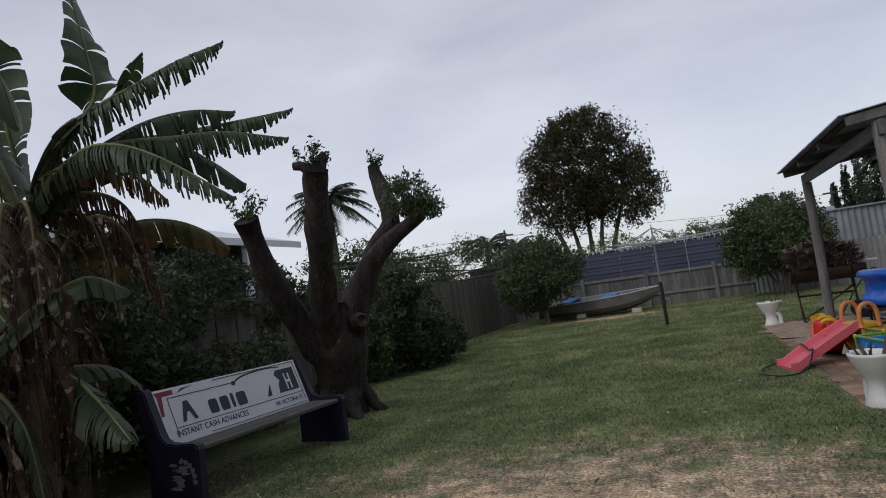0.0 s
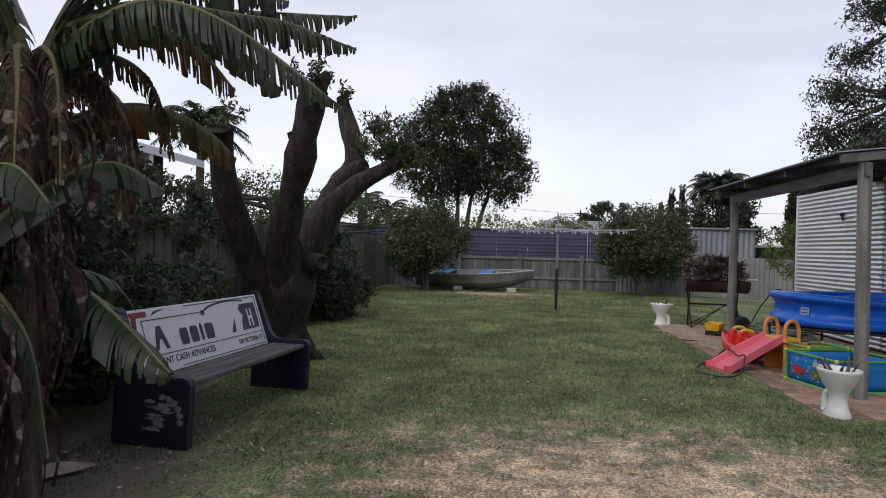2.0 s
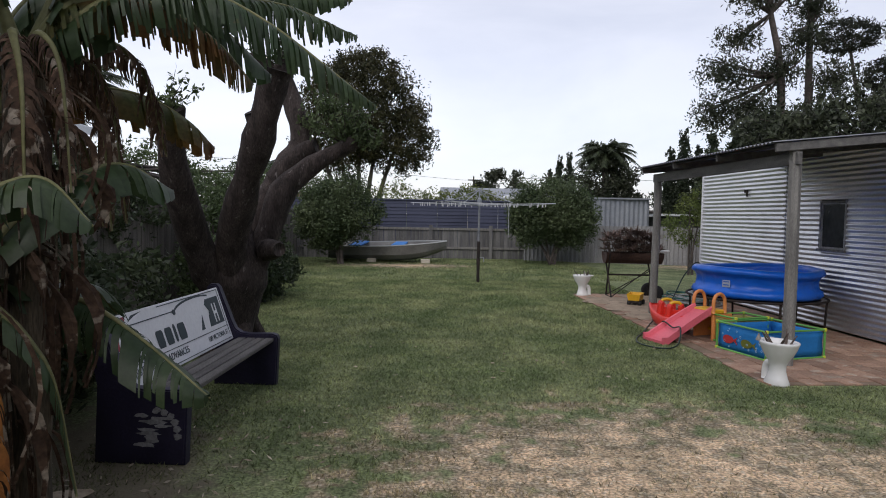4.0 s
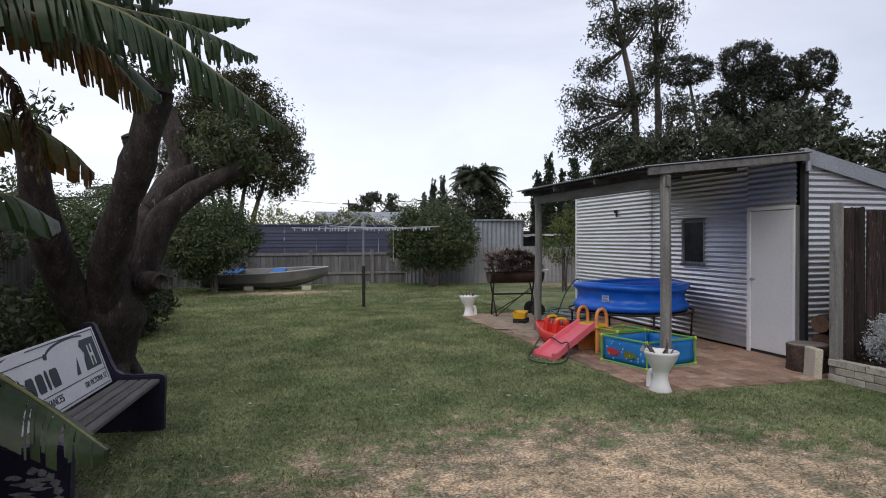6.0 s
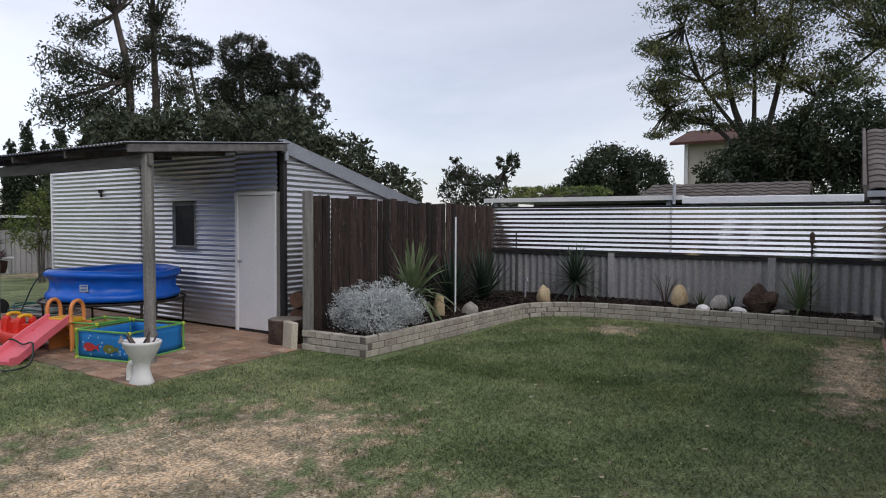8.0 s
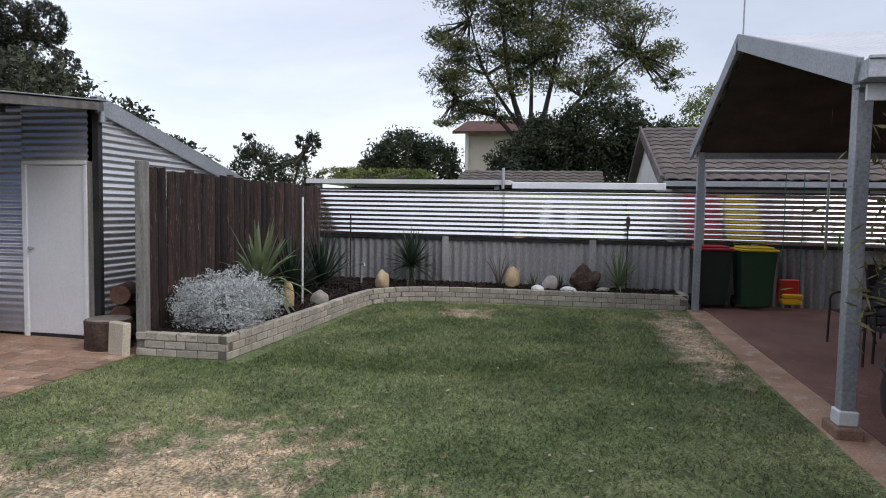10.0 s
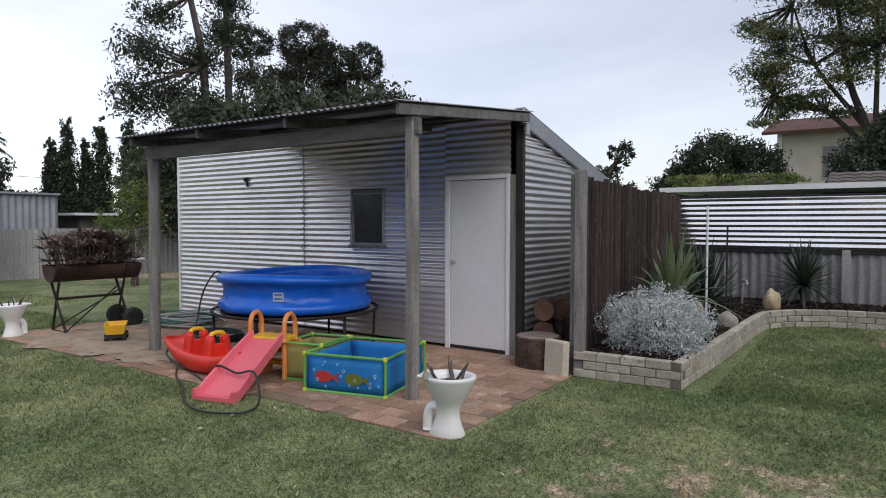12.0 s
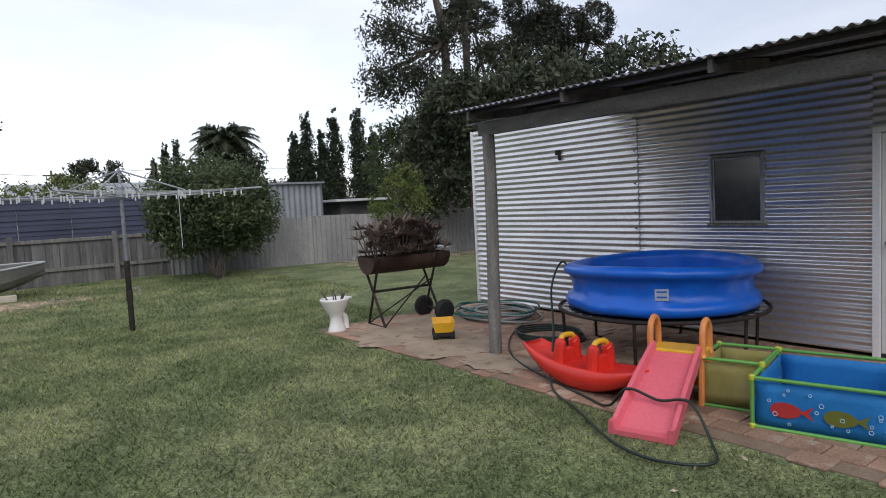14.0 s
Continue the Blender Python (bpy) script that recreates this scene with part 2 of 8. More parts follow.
BRICK = material("cream_block", (0.36, 0.325, 0.27), (0.47, 0.435, 0.37), 0.95, 0, 6, 70, 0.6, vary=0.14, wear=(0.25, 0.225, 0.19), wear_at=0.62, spread=(0.82, 1.12))
PAVER = material("red_clay_paver", (0.29, 0.175, 0.12), (0.40, 0.265, 0.19), 0.9, 0, 2.5, 60, 0.45, vary=0.15, wear=(0.40, 0.32, 0.25), wear_at=0.58, spread=(0.72, 1.22))
DRIFT = material("pale_drift_sand", (0.27, 0.21, 0.15), (0.38, 0.30, 0.22), 1, 0, 3, 70, 0.5, wear=(0.2, 0.15, 0.11), wear_at=0.6, world_space=True)
SAND = material("sandy_joint", (0.20, 0.145, 0.10), (0.27, 0.2, 0.145), 1, 0, 6, 80, 0.4)
RED_CONCRETE = material("red_concrete", (0.17, 0.085, 0.068), (0.23, 0.125, 0.10), 0.75, 0, 1.5, 60, 0.15, wear=(0.25, 0.16, 0.13), wear_at=0.66)
MULCH = material("dark_mulch", (0.02, 0.013, 0.01), (0.05, 0.033, 0.026), 1, 0, 14, 60, 1.0, vary=0.35)
PORCELAIN = material("white_porcelain", (0.74, 0.74, 0.73), (0.80, 0.80, 0.79), 0.18, 0, 3, 20, 0.0, vary=0.015, wear=(0.62, 0.6, 0.56), wear_at=0.75)
BARK = material("grey_brown_bark", (0.022, 0.016, 0.014), (0.062, 0.048, 0.043), 0.95, 0, 4, 26, 1.0, (3, 3, 0.8), vary=0.3, wear=(0.12, 0.105, 0.10), wear_at=0.64, world_space=True)
FAR_BARK = material("far_bark", (0.06, 0.05, 0.045), (0.12, 0.10, 0.09), 0.95, 0, 2, 15, 0.3, vary=0.2)
DARK_BARK = material("dark_far_bark", (0.022, 0.018, 0.017), (0.05, 0.042, 0.038), 0.95, 0, 2, 15, 0.3, vary=0.2)
CUT_WOOD = material("cut_log_end", (0.10, 0.052, 0.035), (0.18, 0.10, 0.065), 0.9, 0, 8, 60, 0.3)
LOG_BARK = material("brown_log_bark", (0.05, 0.03, 0.023), (0.105, 0.07, 0.052), 0.95, 0, 6, 30, 0.9, (1, 1, 1), vary=0.25)
STUMP_TOP = material("weathered_stump_top", (0.16, 0.135, 0.115), (0.24, 0.21, 0.18), 0.9, 0, 6, 60, 0.4)
LIMESTONE = material("pale_limestone", (0.48, 0.43, 0.34), (0.58, 0.53, 0.44), 0.95, 0, 5, 60, 0.4)
ROCK_TAN = material("tan_rock", (0.36, 0.27, 0.15), (0.50, 0.41, 0.27), 0.95, 0, 6, 40, 0.7)
ROCK_GREY = material("grey_rock", (0.28, 0.26, 0.235), (0.4, 0.375, 0.34), 0.95, 0, 6, 40, 0.7)
ROCK_WHITE = material("white_rock", (0.7, 0.69, 0.66), (0.78, 0.77, 0.74), 0.9, 0, 6, 40, 0.4)
STICK = material("dry_stick", (0.06, 0.045, 0.04), (0.13, 0.10, 0.085), 0.95, 0, 10, 50, 0.3)


def plain(name, c, rough=0.45, spec=0.5):
    return material(name, tuple(v * 0.9 for v in c), c, rough, 0, 3, 40, 0.04, vary=0.04, spec=spec)


BLUE_VINYL = material("blue_vinyl", (0.005, 0.105, 0.52), (0.008, 0.125, 0.60), 0.32, 0, 5, 11, 0.5, vary=0.03)
RED_PLASTIC = plain("red_plastic", (0.72, 0.035, 0.022), 0.38)
PINK_PLASTIC = plain("faded_pink_plastic", (0.68, 0.13, 0.17), 0.5)
YELLOW_PLASTIC = plain("yellow_plastic", (0.75, 0.42, 0.02), 0.45)
ORANGE_PLASTIC = plain("orange_plastic", (0.72, 0.27, 0.08), 0.5)
GREEN_TUBE = plain("green_tube", (0.13, 0.38, 0.08), 0.45)
LIME_PLASTIC = plain("yellow_green_joint", (0.55, 0.58, 0.05), 0.45)
BLUE_CLOTH = plain("blue_printed_cloth", (0.008, 0.18, 0.50), 0.7)
YELLOW_NET = material("faded_yellow_net", (0.42, 0.38, 0.12), (0.52, 0.48, 0.2), 0.9, 0, 5, 200, 0.4, thin=0.35)
FISH_RED = plain("red_print", (0.45, 0.03, 0.03), 0.7)
FISH_GREEN = plain("olive_print", (0.14, 0.16, 0.02), 0.7)
PALE_PRINT = plain("pale_blue_print", (0.35, 0.55, 0.72), 0.7)
GREY_LABEL = plain("grey_label", (0.42, 0.47, 0.56), 0.5)
BLACK_HOSE = plain("black_hose", (0.011, 0.026, 0.02), 0.45)
GREEN_HOSE = plain("green_hose", (0.02, 0.13, 0.11), 0.45)
GREY_HOSE = plain("grey_hose", (0.32, 0.34, 0.33), 0.5)
NAVY_PAINT = material("chipped_navy_paint", (0.014, 0.012, 0.03), (0.026, 0.022, 0.05), 0.5, 0, 3, 50, 0.25, vary=0.1)
CHIPPED = material("chipped_bare_concrete", (0.2, 0.2, 0.21), (0.32, 0.32, 0.33), 0.9, 0, 8, 60, 0.4)
SIGN_WHITE = material("peeling_white_sign", (0.66, 0.67, 0.69), (0.73, 0.735, 0.75), 0.5, 0, 2, 40, 0.05, vary=0.03)
SIGN_DARK = plain("dark_teal_print", (0.012, 0.03, 0.04), 0.5)
SIGN_RED = plain("dark_red_print", (0.25, 0.015, 0.03), 0.5)
SLAT_WOOD = material("grey_bench_slat", (0.10, 0.093, 0.09), (0.17, 0.16, 0.15), 0.9, 0, 3, 45, 0.4, (6, 0.7, 6), vary=0.2)
ALUMINIUM = material("dull_boat_aluminium", (0.17, 0.17, 0.165), (0.25, 0.25, 0.24), 0.5, 0.5, 2, 30, 0.05)
BOAT_PALE = plain("pale_boat_inside", (0.40, 0.42, 0.42), 0.6)
BOAT_BLUE = plain("bright_blue_seat", (0.03, 0.22, 0.62), 0.5)
BIN_DARK = plain("dark_green_bin", (0.012, 0.022, 0.016), 0.55)
BIN_GREEN = plain("green_bin", (0.015, 0.06, 0.025), 0.55)
BIN_RED = plain("red_bin_lid", (0.38, 0.015, 0.03), 0.5)
BIN_YELLOW = plain("yellow_bin_lid", (0.6, 0.42, 0.01), 0.5)
CREAM_WALL = material("cream_house_wall", (0.50, 0.46, 0.40), (0.57, 0.53, 0.46), 0.9, 0, 1.5, 60, 0.15, vary=0.05)
SOFFIT = material("pale_soffit", (0.45, 0.44, 0.40), (0.52, 0.50, 0.46), 0.85, 0, 1.5, 50, 0.05, vary=0.04)
GUTTER = material("dark_gutter", (0.025, 0.028, 0.033), (0.045, 0.05, 0.056), 0.45, 0.2, 2, 40, 0.03)
TILE = material("brown_grey_roof_tile", (0.085, 0.072, 0.066), (0.15, 0.128, 0.118), 0.9, 0, 2, 30, 0.3, island=0.25)
TERRACOTTA = material("terracotta_roof_tile", (0.075, 0.034, 0.027), (0.115, 0.054, 0.041), 0.9, 0, 2, 30, 0.3)
DARK_WALL = material("dark_house_wall", (0.05, 0.05, 0.055), (0.085, 0.083, 0.085), 0.9, 0, 2, 40, 0.1)
POT = material("dark_grey_pot", (0.022, 0.021, 0.022), (0.042, 0.039, 0.04), 0.55, 0, 3, 40, 0.1)
BLACK_CLOTH = material("black_cover", (0.01, 0.01, 0.012), (0.02, 0.02, 0.023), 0.8, 0, 3, 60, 0.2)
DARK_GLASS = plain("dark_glass", (0.012, 0.013, 0.015), 0.08, 0.8)


def foliage(name, a, b, island=0.45, thin=0.3, rough=0.55):
    return material(name, a, b, rough, 0, 0.9, 12, 0.0, island=island, thin=thin, vary=0.1, spec=0.35, world_space=True)


LEAF_DARK = foliage("dark_gum_leaf", (0.032, 0.042, 0.024), (0.062, 0.068, 0.042))
LEAF_DOME = foliage("dense_dark_gum_leaf", (0.018, 0.024, 0.016), (0.042, 0.046, 0.029), 0.5)
# The wide leaf-to-leaf tone paints pale glints into the shade tree's crown.
LEAF_SHADE = foliage("glint_toned_shade_leaf", (0.034, 0.046, 0.026), (0.085, 0.096, 0.058), 0.75)
LEAF_ROUND = foliage("olive_brown_leaf", (0.026, 0.033, 0.014), (0.072, 0.064, 0.026), 0.6)
LEAF_GREEN = foliage("mid_green_leaf", (0.045, 0.075, 0.028), (0.09, 0.12, 0.05))
LEAF_HEDGE = foliage("grey_green_hedge_leaf", (0.05, 0.078, 0.034), (0.11, 0.14, 0.066))
LEAF_FEATHER = foliage("feathery_leaf", (0.062, 0.09, 0.042), (0.155, 0.155, 0.066), 0.65)
LEAF_POPLAR = foliage("poplar_leaf", (0.028, 0.04, 0.024), (0.05, 0.064, 0.038))
LEAF_PALM = foliage("palm_leaf", (0.035, 0.05, 0.026), (0.065, 0.08, 0.04))
LEAF_LIME = foliage("yellow_green_leaf", (0.09, 0.125, 0.03), (0.17, 0.19, 0.06))
LEAF_DARKBUSH = foliage("dark_bush_leaf", (0.02, 0.032, 0.016), (0.042, 0.055, 0.026))
LEAF_FENCE = foliage("fence_bush_leaf", (0.036, 0.055, 0.028), (0.078, 0.10, 0.048))
LEAF_SILVER = foliage("silver_grey_leaf", (0.38, 0.41, 0.41), (0.56, 0.59, 0.59), 0.35, 0.2, 0.8)
LEAF_YUCCA = foliage("yucca_leaf", (0.11, 0.16, 0.075), (0.21, 0.26, 0.13), 0.45, 0.15)
LEAF_YUCCA_DARK = foliage("dark_yucca_leaf", (0.02, 0.038, 0.025), (0.045, 0.07, 0.045), 0.4, 0.1)
LEAF_BAMBOO = foliage("bamboo_leaf", (0.11, 0.14, 0.045), (0.24, 0.18, 0.09), 0.5)
LEAF_SUCCULENT = foliage("dry_succulent_leaf", (0.06, 0.04, 0.036), (0.18, 0.135, 0.115), 0.6, 0.05)
BANANA = material("banana_leaf", (0.03, 0.058, 0.022), (0.068, 0.10, 0.044), 0.4, 0, 2.2, 40, 0.1, island=0.25, thin=0.35, vary=0.1, wear=(0.16, 0.115, 0.03), wear_at=0.68, world_space=True)
BANANA_OLD = material("yellow_brown_banana_leaf", (0.07, 0.085, 0.02), (0.17, 0.075, 0.025), 0.6, 0, 2.6, 40, 0.2, island=0.35, thin=0.35, vary=0.15, world_space=True)
BANANA_DRY = material("dry_brown_banana_leaf", (0.06, 0.035, 0.022), (0.14, 0.085, 0.055), 0.9, 0, 5, 40, 0.3, island=0.4, thin=0.2, vary=0.2, world_space=True, wear=(0.40, 0.335, 0.26), wear_at=0.57, spread=(0.4, 1.7))
BANANA_RIB = material("banana_midrib", (0.13, 0.135, 0.055), (0.21, 0.20, 0.085), 0.6, 0, 4, 30, 0.1, world_space=True)
BANANA_STEM = material("banana_stem", (0.055, 0.045, 0.03), (0.13, 0.10, 0.065), 0.8, 0, 4, 30, 0.5, (4, 4, 0.6), vary=0.25, wear=(0.3, 0.26, 0.21), wear_at=0.68, world_space=True)


# ---- building helpers ----
def empty(name, label, category, group="", kind=""):
    return tagged(new(name), label, category, group, kind)


def mesh_ob(name, bm, mat, smooth=False):
    me = bpy.data.meshes.new(name)
    bm.to_mesh(me)
    bm.free()
    me.materials.append(mat)
    if smooth:
        me.polygons.foreach_set("use_smooth", [True] * len(me.polygons))
    return new(name, me)


def part(name, bm, mat, parent, label="", smooth=False):
    ob = mesh_ob(name, bm, mat, smooth)
    ob.parent = parent
    return tagged(ob, label)


def structure(name, bm, mat, label, category, smooth=False):
    return tagged(mesh_ob(name, bm, mat, smooth), label, category, kind="structure")


def box(bm, x0, x1, y0, y1, z0, z1, bevel=0.0, m=None):
    made = bmesh.ops.create_cube(bm, size=1)["verts"]
    bmesh.ops.transform(bm, verts=made, matrix=Matrix.Translation(((x0 + x1) / 2, (y0 + y1) / 2, (z0 + z1) / 2)) @ Matrix.Diagonal((x1 - x0, y1 - y0, z1 - z0, 1)))
    if bevel:
        edges = list({e for v in made for e in v.link_edges})
        made = list({v for f in bmesh.ops.bevel(bm, geom=edges, offset=bevel, segments=1, affect="EDGES")["faces"] for v in f.verts} | {v for v in made if v.is_valid})
    if m:
        bmesh.ops.transform(bm, verts=[v for v in made if v.is_valid], matrix=m)
    return bm


def boxed(*a, **k):
    return box(bmesh.new(), *a, **k)


def tube(bm, pts, radii, sides=8, cap=True, closed=False):
    """A round tube along points; radii is one number or one for each point."""
    pts = [Vector(p) for p in pts]
    radii = radii if hasattr(radii, "__len__") else [radii] * len(pts)
    rings, up = [], Vector((0.13, 0.21, 0.97))
    n = len(pts)
    for i, p in enumerate(pts):
        a, c = (pts[(i - 1) % n], pts[(i + 1) % n]) if closed else (pts[max(i - 1, 0)], pts[min(i + 1, n - 1)])
        d = (c - a).normalized()
        u = d.cross(up)
        u = u.normalized() if u.length > 0.05 else d.cross(Vector((1, 0, 0))).normalized()
        up = u.cross(d)
        rings.append([bm.verts.new(p + radii[i] * (math.cos(k * math.tau / sides) * u + math.sin(k * math.tau / sides) * up)) for k in range(sides)])
    for i in range(n if closed else n - 1):
        r, s = rings[i], rings[(i + 1) % n]
        for k in range(sides):
            bm.faces.new((r[k], r[(k + 1) % sides], s[(k + 1) % sides], s[k]))
    if cap and not closed:
        bm.faces.new(rings[0])
        bm.faces.new(rings[-1][::-1])
    return bm


def thicken(bm, t):
    """Gives loose faces a thickness."""
    bm.normal_update()
    bmesh.ops.solidify(bm, geom=bm.faces, thickness=t)


def tubed(*a, **k):
    return tube(bmesh.new(), *a, **k)


def curve_pts(ctrl, n=24):
    """Catmull-Rom through the control points."""
    c = [Vector(p) for p in ctrl]
    c = [2 * c[0] - c[1]] + c + [2 * c[-1] - c[-2]]
    out = []
    spans = len(c) - 3
    for k in range(n + 1):
        s = k / n * spans
        i = min(int(s), spans - 1)
        t = s - i
        a, b, d, e = c[i:i + 4]
        out.append(0.5 * (2 * b + (d - a) * t + (2 * a - 5 * b + 4 * d - e) * t * t + (3 * b - a - 3 * d + e) * t ** 3))
    return out


def lathe(bm, profile, sides=24, sx=1.0, sy=1.0, at=(0, 0, 0), close=False):
    rings = [[bm.verts.new((at[0] + r * sx * math.cos(k * math.tau / sides), at[1] + r * sy * math.sin(k * math.tau / sides), at[2] + z)) for k in range(sides)] for r, z in profile]
    for a, b in zip(rings, rings[1:] + (rings[:1] if close else [])):
        for k in range(sides):
            bm.faces.new((a[k], a[(k + 1) % sides], b[(k + 1) % sides], b[k]))
    if not close:
        bm.faces.new(rings[0][::-1])
        bm.faces.new(rings[-1])
    return bm


def lathed(*a, **k):
    return lathe(bmesh.new(), *a, **k)


def corrugated(origin, along, across, out, pitch=0.076, amp=0.0095, steps=12, top=None, grooved=False):
    """A corrugated sheet with thickness. The ridges run along; the wave goes over across. top: how far along reaches at fraction f of across."""
    bm = bmesh.new()
    o, a, c, n = Vector(origin), Vector(along), Vector(across), Vector(out).normalized()
    count = max(2, round(c.length / pitch * steps))
    rows = []
    for i in range(count + 1):
        f = i / count
        ph = f * c.length / pitch
        p = o + c * f + n * (amp * (((ph % 1) / 0.45 if ph % 1 < 0.45 else 0.5 + 0.5 * math.cos((ph % 1 - 0.45) / 0.55 * math.pi)) if grooved else math.sin(ph * math.tau)))
        q = p + a * (top(f) if top else 1.0)
        rows.append([bm.verts.new(v) for v in (p, q, q - n * 0.003, p - n * 0.003)])
    for r, s in zip(rows, rows[1:]):
        for k in range(4):
            bm.faces.new((r[k], s[k], s[(k + 1) % 4], r[(k + 1) % 4]))
    bm.faces.new(rows[0])
    bm.faces.new(rows[-1][::-1])
    bmesh.ops.recalc_face_normals(bm, faces=bm.faces)
    return bm


def rock(seed, sx, sy, sz, rough=0.25):
    bm = bmesh.new()
    bmesh.ops.create_icosphere(bm, subdivisions=3, radius=1)
    for v in bm.verts:
        k = 1 + rough * noise.noise(v.co * 1.3 + Vector((seed * 7.1, 0, 0))) + 0.08 * noise.noise(v.co * 4 + Vector((0, seed * 3.3, 0)))
        v.co = Vector((v.co.x * sx * k, v.co.y * sy * k, max(v.co.z * sz * k, -sz * 0.55)))
    return bm


def quad_mesh(name, quads, mat, tris=False):
    """One mesh of many loose leaves: quads is (n, 4, 3), or (n, 3, 3)."""
    k = quads.shape[1]
    n = quads.shape[0]
    me = bpy.data.meshes.new(name)
    me.vertices.add(n * k)
    me.vertices.foreach_set("co", quads.astype(np.float32).ravel())
    me.loops.add(n * k)
    me.loops.foreach_set("vertex_index", np.arange(n * k, dtype=np.int32))
    me.polygons.add(n)
    me.polygons.foreach_set("loop_start", np.arange(0, n * k, k, dtype=np.int32))
    me.update(calc_edges=True)
    me.materials.append(mat)
    return new(name, me)


def leaf_quads(rng, centres, length, width, hang=0.0, spread=1.0):
    """Diamond leaves at centres, turned at random; hang pulls the tips down."""
    n = len(centres)
    d = rng.normal(size=(n, 3)) * (1, 1, spread)
    d /= np.linalg.norm(d, axis=1, keepdims=True) + 1e-9
    d[:, 2] -= hang
    d /= np.linalg.norm(d, axis=1, keepdims=True) + 1e-9
    w = np.cross(d, rng.normal(size=(n, 3)))
    w /= np.linalg.norm(w, axis=1, keepdims=True) + 1e-9
    ln = length * rng.uniform(0.6, 1.3, (n, 1))
    wd = width * rng.uniform(0.6, 1.3, (n, 1))
    base, tip = centres - d * ln / 2, centres + d * ln / 2
    return np.stack([base, centres + w * wd / 2, tip, centres - w * wd / 2], axis=1)


def crown(name, blobs, n, length, width, mat, parent, seed, clumps=60, clump_size=0.22, hang=0.0, shell=0.6, label=""):
    """A crown of leaves gathered in clumps inside ellipsoids (x, y, z, rx, ry, rz)."""
    rng = np.random.default_rng(seed)
    vol = np.array([b[3] * b[4] * b[5] for b in blobs]) ** 0.66
    out = []
    for b, share in zip(blobs, vol / vol.sum()):
        m, c = max(60, int(n * share)), max(6, int(clumps * share * len(blobs)))
        u = rng.normal(size=(c, 3))
        u /= np.linalg.norm(u, axis=1, keepdims=True)
        r = rng.uniform(shell, 1.0, (c, 1)) ** 0.8
        mids = u * r * np.array(b[3:6])
        own = rng.integers(0, c, m)
        size = clump_size * rng.uniform(0.55, 1.3, (c, 1)) * np.array(b[3:6]) ** 0.5 * np.array(b[3:6]).mean() ** 0.5
        out.append(mids[own] + np.clip(rng.normal(size=(m, 3)), -1.5, 1.5) * size[own] * 0.62 + np.array(b[:3]))
    ob = quad_mesh(name, leaf_quads(rng, np.concatenate(out), length, width, hang), mat)
    ob.parent = parent
    return tagged(ob, label)


def limb(bm, ctrl, r0, r1, sides=9, n=14, lump=0.12, seed=0):
    pts = curve_pts(ctrl, n)
    rad = [(r0 + (r1 - r0) * (i / n)) * (1 + lump * noise.noise(p * 2.2 + Vector((seed, 0, 0)))) for i, p in enumerate(pts)]
    return tube(bm, pts, rad, sides)


# ---- ground ----
bm = bmesh.new()
bmesh.ops.create_grid(bm, x_segments=2, y_segments=2, size=600)
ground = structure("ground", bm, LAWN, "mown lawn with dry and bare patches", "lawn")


# ---- grass ----
rng = np.random.default_rng(5)


def grass(name, x0, x1, y0, y1, count, height, label):
    p = np.stack([rng.uniform(x0, x1, count), rng.uniform(y0, y1, count)], 1)
    paved = (p[:, 0] > 1.12) & (p[:, 0] < 4.2) & (p[:, 1] > 5.93) & (p[:, 1] < 13.35)
    bed = (p[:, 0] > 3.4) & (p[:, 1] > 4.72) & (p[:, 1] < 6.6) | (p[:, 0] > 8.2) & (p[:, 1] < 6.6)
    shed_floor = (p[:, 0] > 3.8) & (p[:, 1] > 6.0)
    p = p[~(paved | bed | shed_floor | (p[:, 1] < -0.25) & (p[:, 0] > -9))]
    worn = np.full(len(p), -1.0)
    for x, y, rx, ry in ((-0.6, 4.2, 2.2, 1.3), (-3.5, 3.0, 1.2, 1.6), (0.6, 3.7, 1.3, 0.9), (7.2, 3.1, 0.5, 0.45), (-2.3, 20.3, 2.4, 0.9), (6.0, 0.05, 2.5, 0.42), (-1.0, 2.6, 2.0, 1.2)):
        worn = np.maximum(worn, 1 - np.hypot((p[:, 0] - x) / rx, (p[:, 1] - y) / ry))
    patch = np.array([noise.noise(Vector((x * 2.2, y * 2.2, 3.0))) + 0.6 * noise.noise(Vector((x * 6, y * 6, 7.0))) for x, y in p])
    keep = np.clip(1.05 - 1.5 * np.maximum(worn + 0.15, 0) - 0.75 * patch * (worn > -0.3), 0.12, 1.0)
    p = p[rng.uniform(size=len(p)) < keep]
    n = len(p)
    a = rng.uniform(0, math.tau, n)
    d = np.stack([np.cos(a), np.sin(a)], 1)
    h = height * rng.uniform(0.35, 1.25, n)
    w = rng.uniform(0.003, 0.007, n)[:, None] * (height / 0.03)
    lean = rng.uniform(-1.2, 1.2, (n, 2)) * h[:, None]
    z0 = np.zeros((n, 1))
    tri = np.stack([np.concatenate([p - d * w, z0], 1), np.concatenate([p + d * w, z0], 1), np.concatenate([p + lean, h[:, None]], 1)], 1)
    return tagged(quad_mesh(name, tri, BLADES), label, "grass", kind="stuff")


grass("grass", -4.6, 4.2, 1.2, 8.5, 190000, 0.026, "short mown grass blades, green and straw coloured")
grass("grass", -4.6, 3.4, -0.3, 1.2, 26000, 0.028, "short mown grass blades, green and straw coloured")
grass("grass", 3.4, 8.6, -0.3, 5.0, 70000, 0.03, "short mown grass blades, green and straw coloured")
grass("grass", -5.8, 2.6, 8.5, 16.0, 110000, 0.034, "short mown grass blades beside the paving")
grass("grass", -6.0, 8.0, 16.0, 23.5, 60000, 0.045, "short mown grass blades near the back fence")

